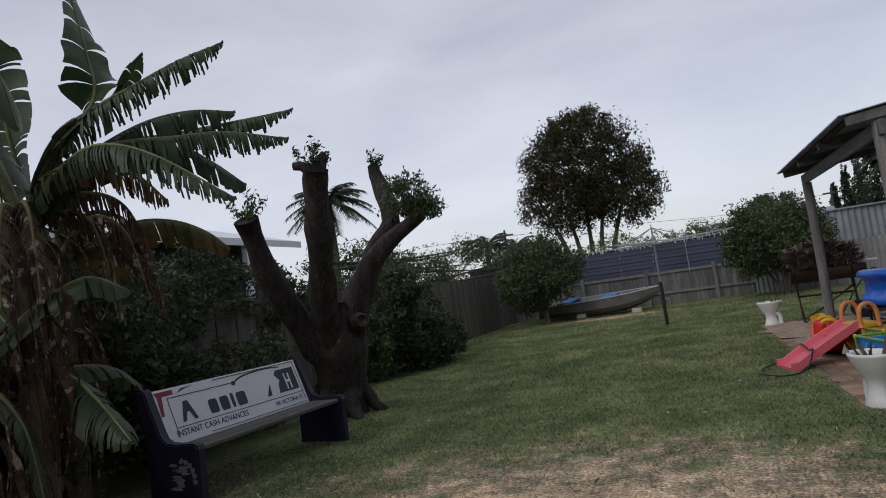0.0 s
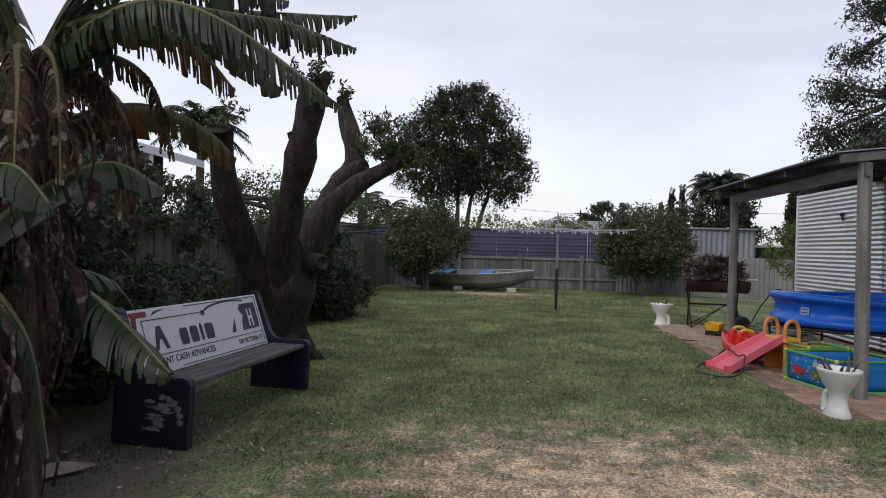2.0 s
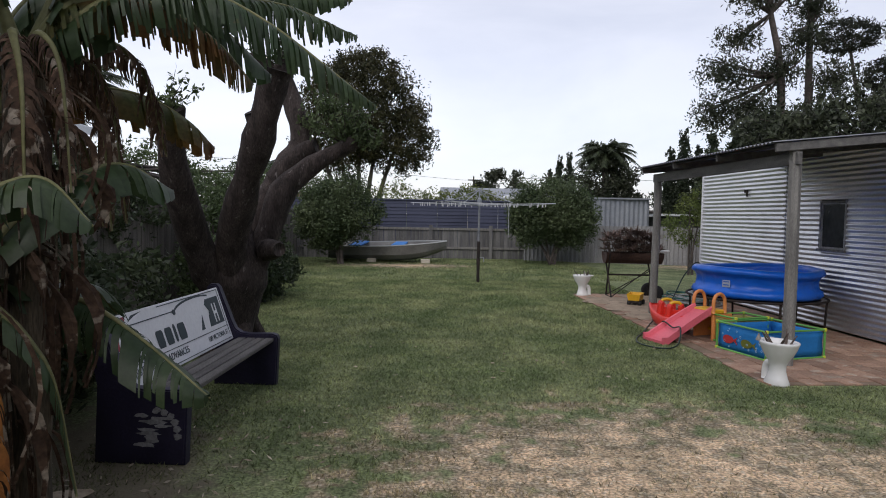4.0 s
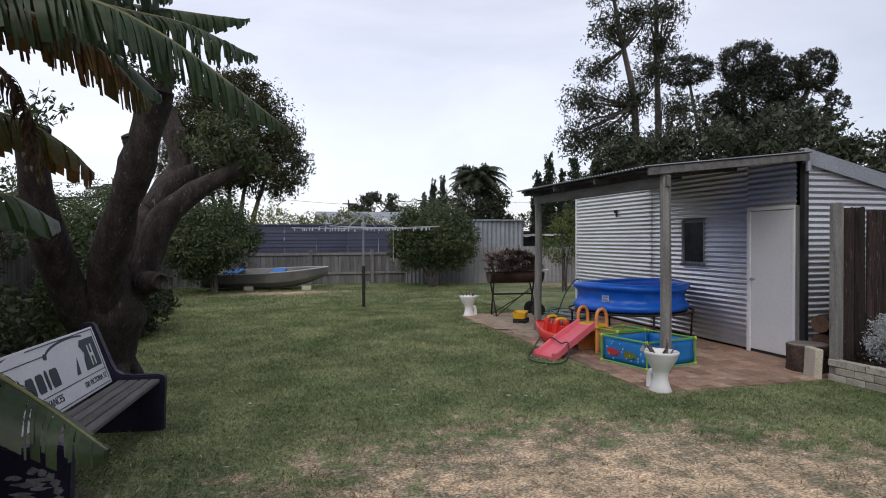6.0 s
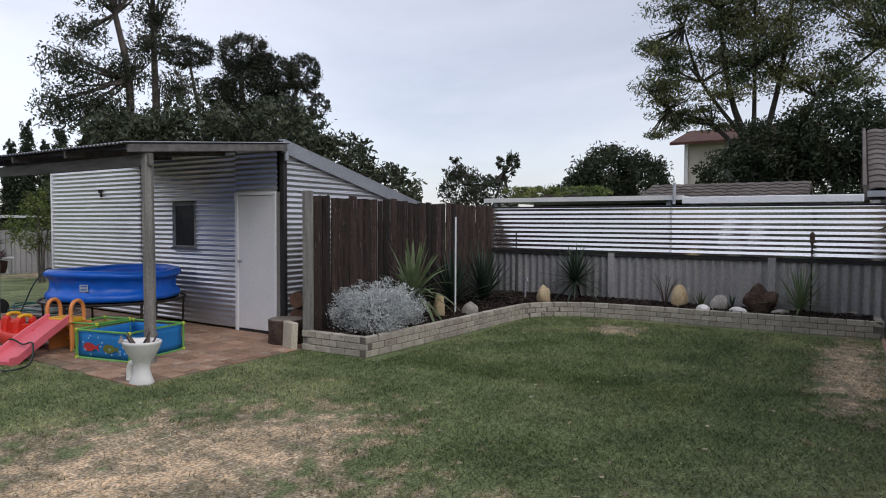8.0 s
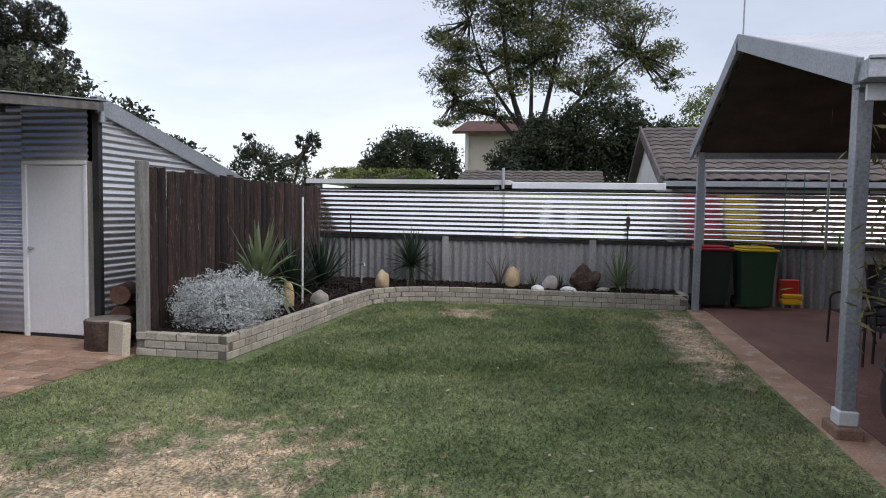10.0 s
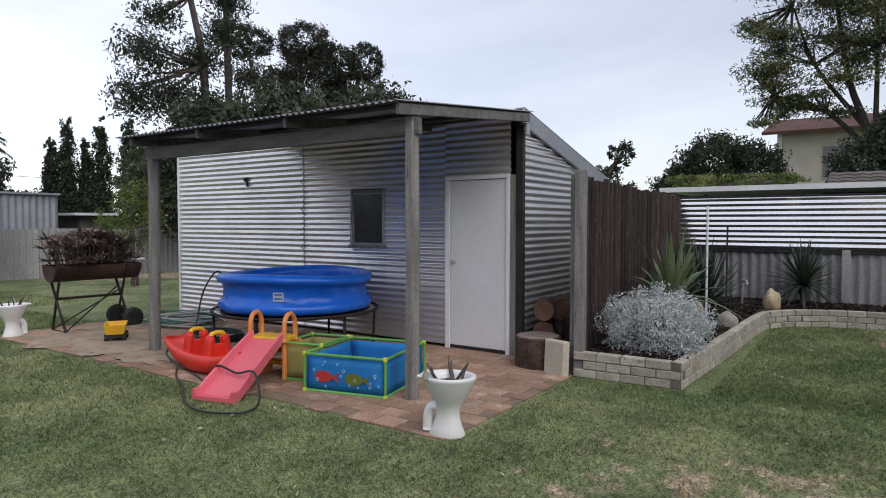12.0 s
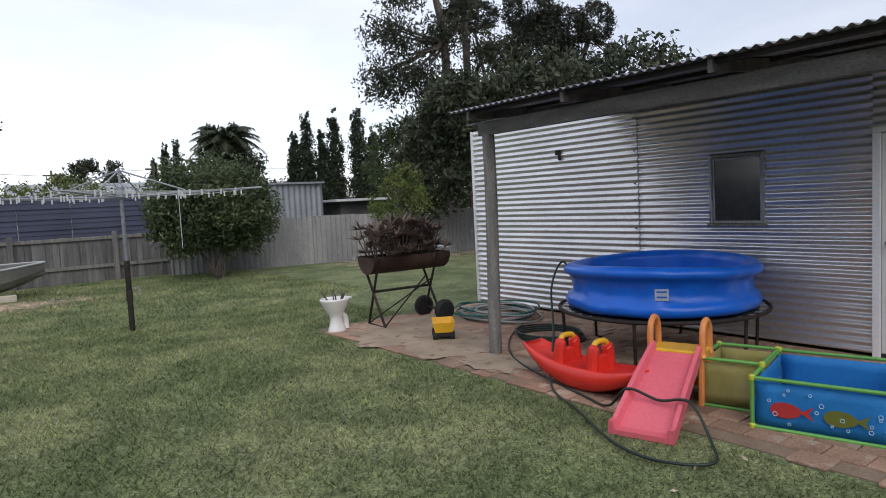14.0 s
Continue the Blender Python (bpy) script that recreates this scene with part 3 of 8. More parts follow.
fl_n = 420
fl_p = np.stack([rng.uniform(-4, 8.2, fl_n), rng.uniform(0, 8, fl_n), np.full(fl_n, 0.022)], 1)
fl_p = fl_p[~((fl_p[:, 0] > 1.1) & (fl_p[:, 1] > 4.6))]
FALLEN = material("pale_fallen_leaf", (0.28, 0.22, 0.15), (0.5, 0.44, 0.35), 0.9, 0, 3, 40, 0.1, island=0.4, world_space=True)
tagged(quad_mesh("fallen_leaves", leaf_quads(rng, fl_p, 0.06, 0.018, 0, 0.12), FALLEN), "pale fallen leaves scattered on the lawn", "leaves", kind="stuff")

lit_n = 320
lit = np.stack([rng.normal(-4.0, 0.75, lit_n), rng.uniform(0.8, 5.6, lit_n), rng.uniform(0.012, 0.03, lit_n)], 1)
tagged(quad_mesh("leaf_litter", leaf_quads(rng, lit, 0.06, 0.016, 0, 0.15), FALLEN), "dry pale leaf litter on the soil under the banana plants", "leaves", kind="stuff")

# ---- shed ----
SX, SY0, SY1 = 3.9, 6.8, 13.1
shed = empty("shed", "old galvanised corrugated iron shed with a skillion roof", "shed")


def front_sheet(y0, y1, z0, z1, proud=0.0):
    part("wall_sheet", corrugated((SX - proud, y1, z0), (0, y0 - y1, 0), (0, 0, z1 - z0), (-1, 0, 0)), IRON, shed)


front_sheet(6.93, 7.82, 2.05, 2.69)
front_sheet(7.80, 8.735, 0.05, 2.69, 0.004)
front_sheet(8.735, 9.32, 0.05, 1.21)
front_sheet(8.735, 9.32, 1.95, 2.69)
front_sheet(9.32, 10.26, 0.05, 2.69)
front_sheet(10.2, 13.1, 0.05, 2.62, 0.012)


bm = bmesh.new()
waves = 34
D = 3.1
prev = None
steps = waves * 8
for i in range(steps + 1):
    z = 0.05 + 2.63 * i / steps
    yy = SY0 - 0.0105 * math.sin(i / 8 * math.tau)
    reach = min(D, max(0.02, (2.70 - z) / 0.235))
    row = [bm.verts.new((SX, yy, z)), bm.verts.new((SX + reach, yy, z)), bm.verts.new((SX + reach, yy + 0.004, z)), bm.verts.new((SX, yy + 0.004, z))]
    if prev:
        for k in range(4):
            bm.faces.new((prev[k], prev[(k + 1) % 4], row[(k + 1) % 4], row[k]))
    prev = row
bmesh.ops.recalc_face_normals(bm, faces=bm.faces)
part("side_wall", bm, IRON, shed, "galvanised corrugated side wall under a sloping barge")
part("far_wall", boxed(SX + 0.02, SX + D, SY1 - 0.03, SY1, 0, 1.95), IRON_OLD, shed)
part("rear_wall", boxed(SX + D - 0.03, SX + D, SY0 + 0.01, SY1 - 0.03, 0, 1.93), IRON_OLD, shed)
bm = corrugated((SX - 0.05, SY0 - 0.03, 2.735), (D + 0.2, 0, -(D + 0.2) * 0.235), (0, SY1 - SY0 + 0.1, 0), (0, 0, 1))
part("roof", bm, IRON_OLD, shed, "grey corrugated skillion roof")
tilt = math.degrees(math.atan(0.235))
bm = boxed(0, 3.45, -0.02, 0.012, -0.15, 0.03, 0.004, pose(SX - 0.03, SY0 - 0.03, 2.735, 0, tilt, 0))
box(bm, 0, 3.45, -0.02, 0.10, 0.03, 0.045, 0, pose(SX - 0.03, SY0 - 0.03, 2.735, 0, tilt, 0))
part("barge_flashing", bm, ROOF_GREY, shed, "grey folded barge flashing along the roof edge")
part("corner_trim", boxed(SX - 0.03, SX + 0.035, SY0 - 0.035, SY0 + 0.05, 0.0, 2.66, 0.004), DARK_TRIM, shed, "black weathered corner timber")
part("door_post", boxed(SX - 0.02, SX + 0.05, SY0 + 0.05, SY0 + 0.125, 0.0, 2.05, 0.004), GREY_WOOD, shed)
part("left_corner_trim", boxed(SX - 0.03, SX + 0.03, SY1 - 0.01, SY1 + 0.03, 0.0, 2.62, 0.004), WHITE_PAINT, shed, "pale corner flashing")
bm = lathed([(0.035, 0), (0.035, 0.12)], 12, at=(SX - 0.01, SY0 - 0.07, 2.48))
part("pipe_elbow", bm, STEEL, shed)
bm = boxed(SX - 0.035, SX - 0.012, 11.36, 11.40, 2.06, 2.19, 0.003)
box(bm, SX - 0.05, SX - 0.012, 11.40, 11.43, 2.13, 2.19)
part("wall_bracket", bm, BLACK_STEEL, shed, "small black metal bracket")
for yy, z0 in ((10.24, 1.5), (10.24, 0.4)):
    for k in range(6):
        part("fixing_screw", boxed(SX - 0.027, SX - 0.015, yy - 0.012, yy + 0.004, z0 + k * 0.19, z0 + k * 0.19 + 0.014), DARK_TRIM, shed)
bm = boxed(SX - 0.03, SX + 0.03, 6.93, 6.975, 0.0, 2.01, 0.004)
box(bm, SX - 0.03, SX + 0.03, 7.735, 7.80, 0.0, 2.01, 0.004)
box(bm, SX - 0.03, SX + 0.03, 6.93, 7.80, 2.012, 2.055, 0.004)
part("door_frame", bm, WHITE_PAINT, shed, "white painted timber door frame")
door = part("door", boxed(SX - 0.012, SX + 0.03, 6.98, 7.73, 0.06, 2.005, 0.004), WHITE_PAINT, shed, "white flush door, closed and scuffed low down")
bm = tubed([(SX - 0.012, 7.67, 1.05), (SX - 0.05, 7.67, 1.05)], 0.012, 8)
lathe(bm, [(0.012, -0.02), (0.024, -0.008), (0.024, 0.008), (0.012, 0.02)], 10, at=(SX - 0.06, 7.67, 1.05))
part("door_knob", bm, STEEL, door, "dull metal door knob")
part("door_step", boxed(SX - 0.01, SX + 0.05, 6.975, 7.735, 0.0, 0.055), DARK_TRIM, shed)
PALE_WOOD = material("flaking_pale_paint", (0.30, 0.30, 0.31), (0.46, 0.46, 0.47), 0.85, 0, 5, 45, 0.3, (4, 4, 0.8), vary=0.15, wear=(0.15, 0.145, 0.14), wear_at=0.6)
win = part("window_frame", boxed(SX - 0.02, SX + 0.03, 8.735, 8.765, 1.22, 1.94, 0.003), PALE_WOOD, shed, "weathered timber window frame, paint flaking")
part("window_jamb", boxed(SX - 0.02, SX + 0.03, 9.285, 9.32, 1.22, 1.94, 0.003), PALE_WOOD, win)
part("window_head", boxed(SX - 0.02, SX + 0.03, 8.765, 9.285, 1.905, 1.94, 0.003), GREY_WOOD, win)
for y0, y1, z0, z1 in ((8.767, 8.787, 1.224, 1.903), (9.263, 9.283, 1.224, 1.903), (8.789, 9.261, 1.883, 1.903), (8.789, 9.261, 1.224, 1.25)):
    part("sash", boxed(SX - 0.006, SX + 0.014, y0, y1, z0, z1, 0.002), PALE_WOOD, win)
part("window_sill", boxed(SX - 0.045, SX + 0.03, 8.72, 9.335, 1.185, 1.222, 0.004), GREY_WOOD, win)
DUSTY_GLASS = material("dusty_dark_glass", (0.03, 0.033, 0.036), (0.055, 0.058, 0.062), 0.14, 0, 2, 12, 0.0, spec=0.7)
part("window_pane", boxed(SX + 0.004, SX + 0.01, 8.787, 9.263, 1.25, 1.883), DUSTY_GLASS, win, "dark dusty glass")

# ---- veranda on the shed's front ----
veranda = empty("veranda", "lean-to veranda of grey timber with a corrugated iron roof", "veranda")
VX0, VY0, VY1 = 1.5, 6.66, 10.72
bm = corrugated((VX0, VY0, 2.475), (SX + 0.02 - VX0, 0, 0.25), (0, VY1 - VY0, 0), (0, 0, 1), 0.076, 0.010)
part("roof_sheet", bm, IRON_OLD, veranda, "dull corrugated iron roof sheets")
rise = math.degrees(math.atan(0.25 / 2.42))
for yy in (VY0 + 0.04, 8.0, 9.3, 10.5):
    bm = boxed(0, 2.32, -0.02, 0.02, -0.09, 0, 0.005, pose(1.55, yy, 2.462, 0, -rise, 0))
    part("rafter", bm, GREY_BEAM, veranda, "grey weathered rafter")
for xx in (1.62, 2.4, 3.2):
    zz = 2.455 + (xx - VX0) * 0.103
    part("batten", boxed(xx - 0.03, xx + 0.03, VY0 + 0.07, VY1 - 0.02, zz - 0.03, zz + 0.002, 0.003), DARK_TRIM, veranda)
part("front_beam", boxed(1.79, 1.84, VY0 + 0.0, VY1 - 0.1, 2.24, 2.375, 0.006), GREY_BEAM, veranda, "long grey timber beam on the posts")
for yy, r, sq in ((6.76, 0.062, True), (10.52, 0.062, False)):
    bm = bmesh.new()
    pts = [(1.83 + 0.008 * math.sin(z * 2.1 + yy), yy + 0.008 * math.cos(z * 1.7), z) for z in np.linspace(-0.05, 2.25 if not sq else 2.39, 12)]
    tube(bm, pts, [r * (1.06 - 0.04 * i / 11) for i in range(12)], 6 if sq else 12)
    part("post", bm, GREY_WOOD, veranda, "weathered grey timber post, cracked along the grain")

# ---- brown slab fence ----
FA, FB = Vector((3.52, 5.95)), Vector((9.36, 6.45))
slab_fence = empty("slab_fence", "tall rough fence of dark brown timber slabs", "fence", kind="structure")
fd = (FB - FA).normalized()
fyaw = math.degrees(math.atan2(fd.y, fd.x))
slab_meshes = []
rs = random.Random(4)
for k in range(9):
    bm = bmesh.new()
    w, h = rs.uniform(0.09, 0.19), rs.uniform(1.93, 1.99)
    front = [(-w / 2, 0.0), (-w * 0.28, -0.018 - 0.012 * rs.random()), (w * 0.1, -0.026), (w * 0.36, -0.016), (w / 2, 0.0), (w / 2, 0.016), (-w / 2, 0.016)]
    lo, hi = [], []
    for i, (x, y) in enumerate(front):
        lo.append(bm.verts.new((x, y, 0)))
        hi.append(bm.verts.new((x * rs.uniform(0.85, 1.0), y, h + rs.uniform(-0.008, 0.008))))
    for i in range(7):
        bm.faces.new((lo[i], lo[(i + 1) % 7], hi[(i + 1) % 7], hi[i]))
    bm.faces.new(lo[::-1])
    bm.faces.new(hi)
    me = bpy.data.meshes.new("slab")
    bm.to_mesh(me)
    bm.free()
    me.materials.append(SLAB_WOOD)
    slab_meshes.append((w, me))
s, k = 0.10, 0
length = (FB - FA).length
while s < length:
    w, me = rs.choice(slab_meshes)
    at = FA + fd * (s + w / 2)
    ob = new("slab", me)
    ob.parent = slab_fence
    ob.matrix_world = pose(at.x, at.y + rs.uniform(-0.006, 0.006), rs.uniform(0.0, 0.018), 0, rs.uniform(-0.5, 0.5), fyaw + rs.uniform(-3, 3))
    s += w * rs.choice((0.97, 1.0, 1.04, 1.08, 1.17))
for z in (0.5, 1.55):
    part("rail", boxed(0, length, 0.02, 0.07, z, z + 0.09, 0.004, pose(FA.x, FA.y, 0, 0, 0, fyaw)), GREY_WOOD, slab_fence)
bm = boxed(-0.055, 0.055, -0.05, 0.05, 0, 2.03, 0.008, pose(3.5, 5.94, 0, 0, 0, 5))
part("end_post", bm, GREY_WOOD, slab_fence, "grey weathered end post")
part("gate_post", boxed(3.55, 3.61, 6.02, 6.07, 0, 2.0, 0.004), GREY_WOOD, slab_fence)
bm = boxed(3.545, 3.555, 5.99, 6.02, 1.0, 1.12, 0.002)
part("latch", bm, STEEL, slab_fence, "small metal latch")

# ---- rear boundary fence of sheeting ----
rear_fence = empty("boundary_fence", "grey cement sheet fence topped with bright corrugated iron", "fence", kind="structure")
for y0, y1 in ((6.6, 3.9), (3.9, 1.2), (1.2, -1.5), (-1.5, -4.2), (-4.2, -6.9), (-6.9, -9.6)):
    part("cement_sheet", corrugated((9.42, y0, 0), (0, 0, 1.14), (0, y1 - y0, 0), (-1, 0, 0), 0.146, 0.022, 8), CEMENT, rear_fence)
    part("sheet_joint", boxed(9.36, 9.40, y1 - 0.06, y1 + 0.06, 0, 1.12, 0.006), CEMENT, rear_fence)
for y0, y1 in ((6.52, 2.8), (2.84, -1.0), (-0.96, -5.2), (-5.16, -9.6)):
    part("top_sheet", corrugated((9.36, y0, 1.085), (0, y1 - y0, 0), (0, 0, 0.86), (-1, 0, 0), 0.088, 0.023, 20, grooved=True), IRON_NEW, rear_fence, "bright zinc corrugated sheet")
# Capping coloured black to paint in the shadow gap above the fence.
part("capping", boxed(9.33, 9.40, -9.6, 6.52, 1.945, 1.965, 0.003), DARK_TRIM, rear_fence)
part("bottom_rail", boxed(9.375, 9.41, -9.6, 6.52, 1.02, 1.08, 0.003), DARK_TRIM, rear_fence)

# ---- far timber fence, blue steel fence and grey cement fence ----
TY = 23.9
back_fence = empty("timber_fence", "low weathered grey paling fence", "fence", kind="structure")
pal = []
for k in range(5):
    bm = boxed(-0.07, 0.07, -0.01, 0.01, 0, 1.13 + rs.uniform(-0.02, 0.03), 0.003)
    me = bpy.data.meshes.new("paling")
    bm.to_mesh(me)
    bm.free()
    me.materials.append(PALING)
    pal.append(me)
x = -6.2
while x < 2.6:
    ob = new("paling", rs.choice(pal))
    ob.parent = back_fence
    ob.matrix_world = pose(x, TY + rs.uniform(-0.006, 0.006), 0, 0, rs.uniform(-0.6, 0.6), rs.uniform(-2, 2))
    x += 0.146
for xx in (-5.9, -3.55, -1.3, 0.95):
    part("fence_post", boxed(xx - 0.06, xx + 0.06, TY - 0.14, TY - 0.03, 0, 1.25, 0.006), PALING, back_fence)
for z in (0.35, 1.06):
    part("rail", boxed(-6.2, 2.6, TY - 0.06, TY - 0.015, z, z + 0.085, 0.004), GREY_WOOD, back_fence)
blue = empty("steel_fence", "tall blue-grey ribbed steel fence", "fence", kind="structure")
for i in range(9):
    x0 = -8.2 + i * 1.2
    bm = bmesh.new()
    for k in range(7):
        z = 0.25 + k * 0.275
        box(bm, x0, x0 + 1.19, 25.0, 25.02, z, z + 0.16)
        box(bm, x0, x0 + 1.19, 25.03, 25.05, z + 0.16, z + 0.275)
        box(bm, x0, x0 + 1.19, 24.985, 25.05, z + 0.15, z + 0.165)
    part("steel_panel", bm, BLUE_STEEL, blue)
part("top_capping", boxed(-8.2, 2.6, 24.97, 25.06, 2.175, 2.22, 0.004), BLUE_STEEL, blue)
grey = empty("cement_fence", "grey corrugated cement sheet fence", "fence", kind="structure")
GA, GB = Vector((2.1, 23.2)), Vector((13.0, 20.2))
gd = (GB - GA) / 9
for i in range(9):
    p = GA + gd * i
    part("cement_sheet", corrugated((p.x, p.y, 0), (0, 0, 1.33 + 0.02 * (i % 2)), (gd.x * 1.01, gd.y * 1.01, 0), (-gd.y, -gd.x, 0), 0.146, 0.024, 8), CEMENT, grey)
tall = empty("shed_wall", "pale grey ribbed steel garden shed behind the fence", "shed")
part("wall", corrugated((4.6, 24.2, 0), (0, 0, 2.36), (2.6, 0.1, 0), (0, -1, 0), 0.19, 0.02, 8), ROOF_GREY, tall)
part("top_rail", boxed(4.58, 7.22, 24.14, 24.3, 2.34, 2.40, 0.004), ROOF_GREY, tall)
part("side_wall", corrugated((7.2, 24.3, 0), (0, 0, 2.33), (0.1, 2.4, 0), (1, 0, 0), 0.19, 0.02, 8), ROOF_GREY, tall)
left_fence = empty("side_fence", "weathered brown-grey paling fence along the garden", "fence", kind="structure")
pal2 = []
for k in range(6):
    bm = boxed(-0.01, 0.01, -0.074, 0.074, 0, 1.74 + rs.uniform(-0.03, 0.04), 0.003)
    me = bpy.data.meshes.new("paling")
    bm.to_mesh(me)
    bm.free()
    me.materials.append(PALING_BROWN)
    pal2.append(me)
y = -6.0
while y < 24.0:
    ob = new("paling", rs.choice(pal2))
    ob.parent = left_fence
    ob.matrix_world = pose(-6.25 + rs.uniform(-0.006, 0.006), y, 0, rs.uniform(-0.5, 0.5), 0, rs.uniform(-2, 2))
    y += 0.152
for z in (0.4, 1.45):
    part("rail", boxed(-6.33, -6.265, -6.0, 24.0, z, z + 0.09, 0.004), GREY_WOOD, left_fence)

# ---- garden bed of cream blocks ----
bed_wall = empty("garden_bed_wall", "low cream block retaining wall round a mulched garden bed", "garden wall", kind="structure")
route = [Vector(p) for p in ((3.42, 5.86), (3.46, 4.95))]
front_route = curve_pts([(3.46, 4.95, 0), (5.3, 4.86, 0), (7.2, 4.80, 0), (7.75, 4.66, 0), (8.15, 4.22, 0), (8.36, 3.4, 0), (8.44, 1.6, 0), (8.56, -0.32, 0)], 120)
front_route = [Vector((p.x, p.y)) for p in front_route]
end_route = [Vector((8.56, -0.32)), Vector((9.3, -0.30))]


def walk_along(line, step, start):
    """Points every step along a line, with directions."""
    seg = [(b - a).length for a, b in zip(line, line[1:])]
    total, out, s = sum(seg), [], start
    while s < total:
        r, i = s, 0
        while i < len(seg) - 1 and r > seg[i]:
            r -= seg[i]
            i += 1
        d = (line[i + 1] - line[i]).normalized()
        out.append((line[i] + d * r, d))
        s += step
    return out


brick_meshes = []
for k in range(6):
    bm = boxed(-0.112, 0.112, -0.05, 0.05, 0, 0.078, 0.006)
    for v in bm.verts:
        v.co += Vector((rs.uniform(-0.002, 0.002), rs.uniform(-0.003, 0.003), rs.uniform(-0.002, 0.002)))
    me = bpy.data.meshes.new("brick")
    bm.to_mesh(me)
    bm.free()
    me.materials.append(BRICK)
    brick_meshes.append(me)
MORTAR = material("grey_mortar", (0.11, 0.10, 0.085), (0.17, 0.155, 0.13), 1, 0, 8, 70, 0.3)
for line in (route, front_route, end_route):
    for course in range(3):
        for p, d in walk_along(line, 0.232, (0.116 if course % 2 == 0 else 0.222) if line is front_route else (0.0 if course % 2 == 0 else 0.098) if line is route else 0.116):
            ob = new("brick", rs.choice(brick_meshes))
            ob.parent = bed_wall
            inward = Vector((-d.y, d.x)) * 0.05
            ob.matrix_world = pose(p.x + inward.x, p.y + inward.y, 0.002 + course * 0.084, 0, 0, math.degrees(math.atan2(d.y, d.x)) + rs.uniform(-0.8, 0.8))
    bm = bmesh.new()
    for (a, da), (b2, db) in zip(walk_along(line, 0.1, 0), walk_along(line, 0.1, 0.1)):
        mid = (a + b2) / 2
        ni = Vector((-da.y, da.x)) * 0.05
        box(bm, -0.053, 0.053, -0.041, 0.041, 0, 0.245, 0, pose(mid.x + ni.x, mid.y + ni.y, 0, 0, 0, math.degrees(math.atan2(da.y, da.x))))
    part("mortar", bm, MORTAR, bed_wall)
bm = bmesh.new()
edge = [(3.5, 5.9)] + [(p.x + 0.06, p.y + 0.06) for p in front_route[::4]] + [(9.38, -0.25), (9.38, 6.5)]
verts = [bm.verts.new((a, b2, 0.19)) for a, b2 in edge]
f = bm.faces.new(verts)
bmesh.ops.triangulate(bm, faces=[f])
bmesh.ops.subdivide_edges(bm, edges=bm.edges, cuts=3, use_grid_fill=True)
for v in bm.verts:
    v.co.z += 0.05 * noise.noise(Vector((v.co.x * 2.5, v.co.y * 2.5, 0)))
structure("garden_bed_soil", bm, MULCH, "dark bark mulch in the garden bed", "soil")
rngm = np.random.default_rng(11)
nm = 9000
pm = np.concatenate([np.stack([rngm.uniform(3.6, 9.3, nm), rngm.uniform(4.95, 6.3, nm)], 1), np.stack([rngm.uniform(8.55, 9.35, nm), rngm.uniform(-0.2, 6.2, nm)], 1)])
pm = np.concatenate([pm, (0.2 + rngm.uniform(-0.02, 0.05, len(pm)))[:, None]], 1)
tagged(quad_mesh("mulch_chips", leaf_quads(rngm, pm, 0.07, 0.035, 0, 0.5), MULCH), "loose dark bark chips in the garden bed", "mulch", kind="stuff")

# ---- clay paving in front of the shed ----
structure("paving_base", boxed(1.2, 3.93, 5.98, 13.25, -0.05, 0.008), SAND, "sandy bed under the pavers", "paving")
paving = empty("paving", "worn red-brown clay paving in front of the shed", "paving", kind="structure")
paver_meshes = []
for k in range(6):
    bm = boxed(-0.094, 0.094, -0.112, 0.112, 0.0, 0.02, 0.005)
    for v in bm.verts:
        v.co.z += rs.uniform(-0.002, 0.002)
    me = bpy.data.meshes.new("paver")
    bm.to_mesh(me)
    bm.free()
    me.materials.append(PAVER)
    paver_meshes.append(me)
count = 0
rest = bmesh.new()
for j in range(31):
    for i in range(14):
        px = 1.25 + i * 0.197 + rs.uniform(-0.003, 0.003)
        py = 6.08 + j * 0.234 + (0.117 if i % 2 else 0) + rs.uniform(-0.003, 0.003)
        if px > 3.85 or py > 13.15 or (i == 0 and rs.random() < 0.25):
            continue
        if py < 12.2 - 0.35 * i * 0.2 and count < 300 and px < 3.6:
            ob = new("paver", rs.choice(paver_meshes))
            ob.parent = paving
            ob.matrix_world = pose(px, py, rs.uniform(-0.003, 0.003), 0, 0, rs.uniform(-1.2, 1.2))
            count += 1
        else:
            box(rest, px - 0.094, px + 0.094, py - 0.112, py + 0.112, 0, 0.02 + rs.uniform(-0.002, 0.002), 0.004)
tagged(part("pavers", rest, PAVER, paving), kind="stuff")


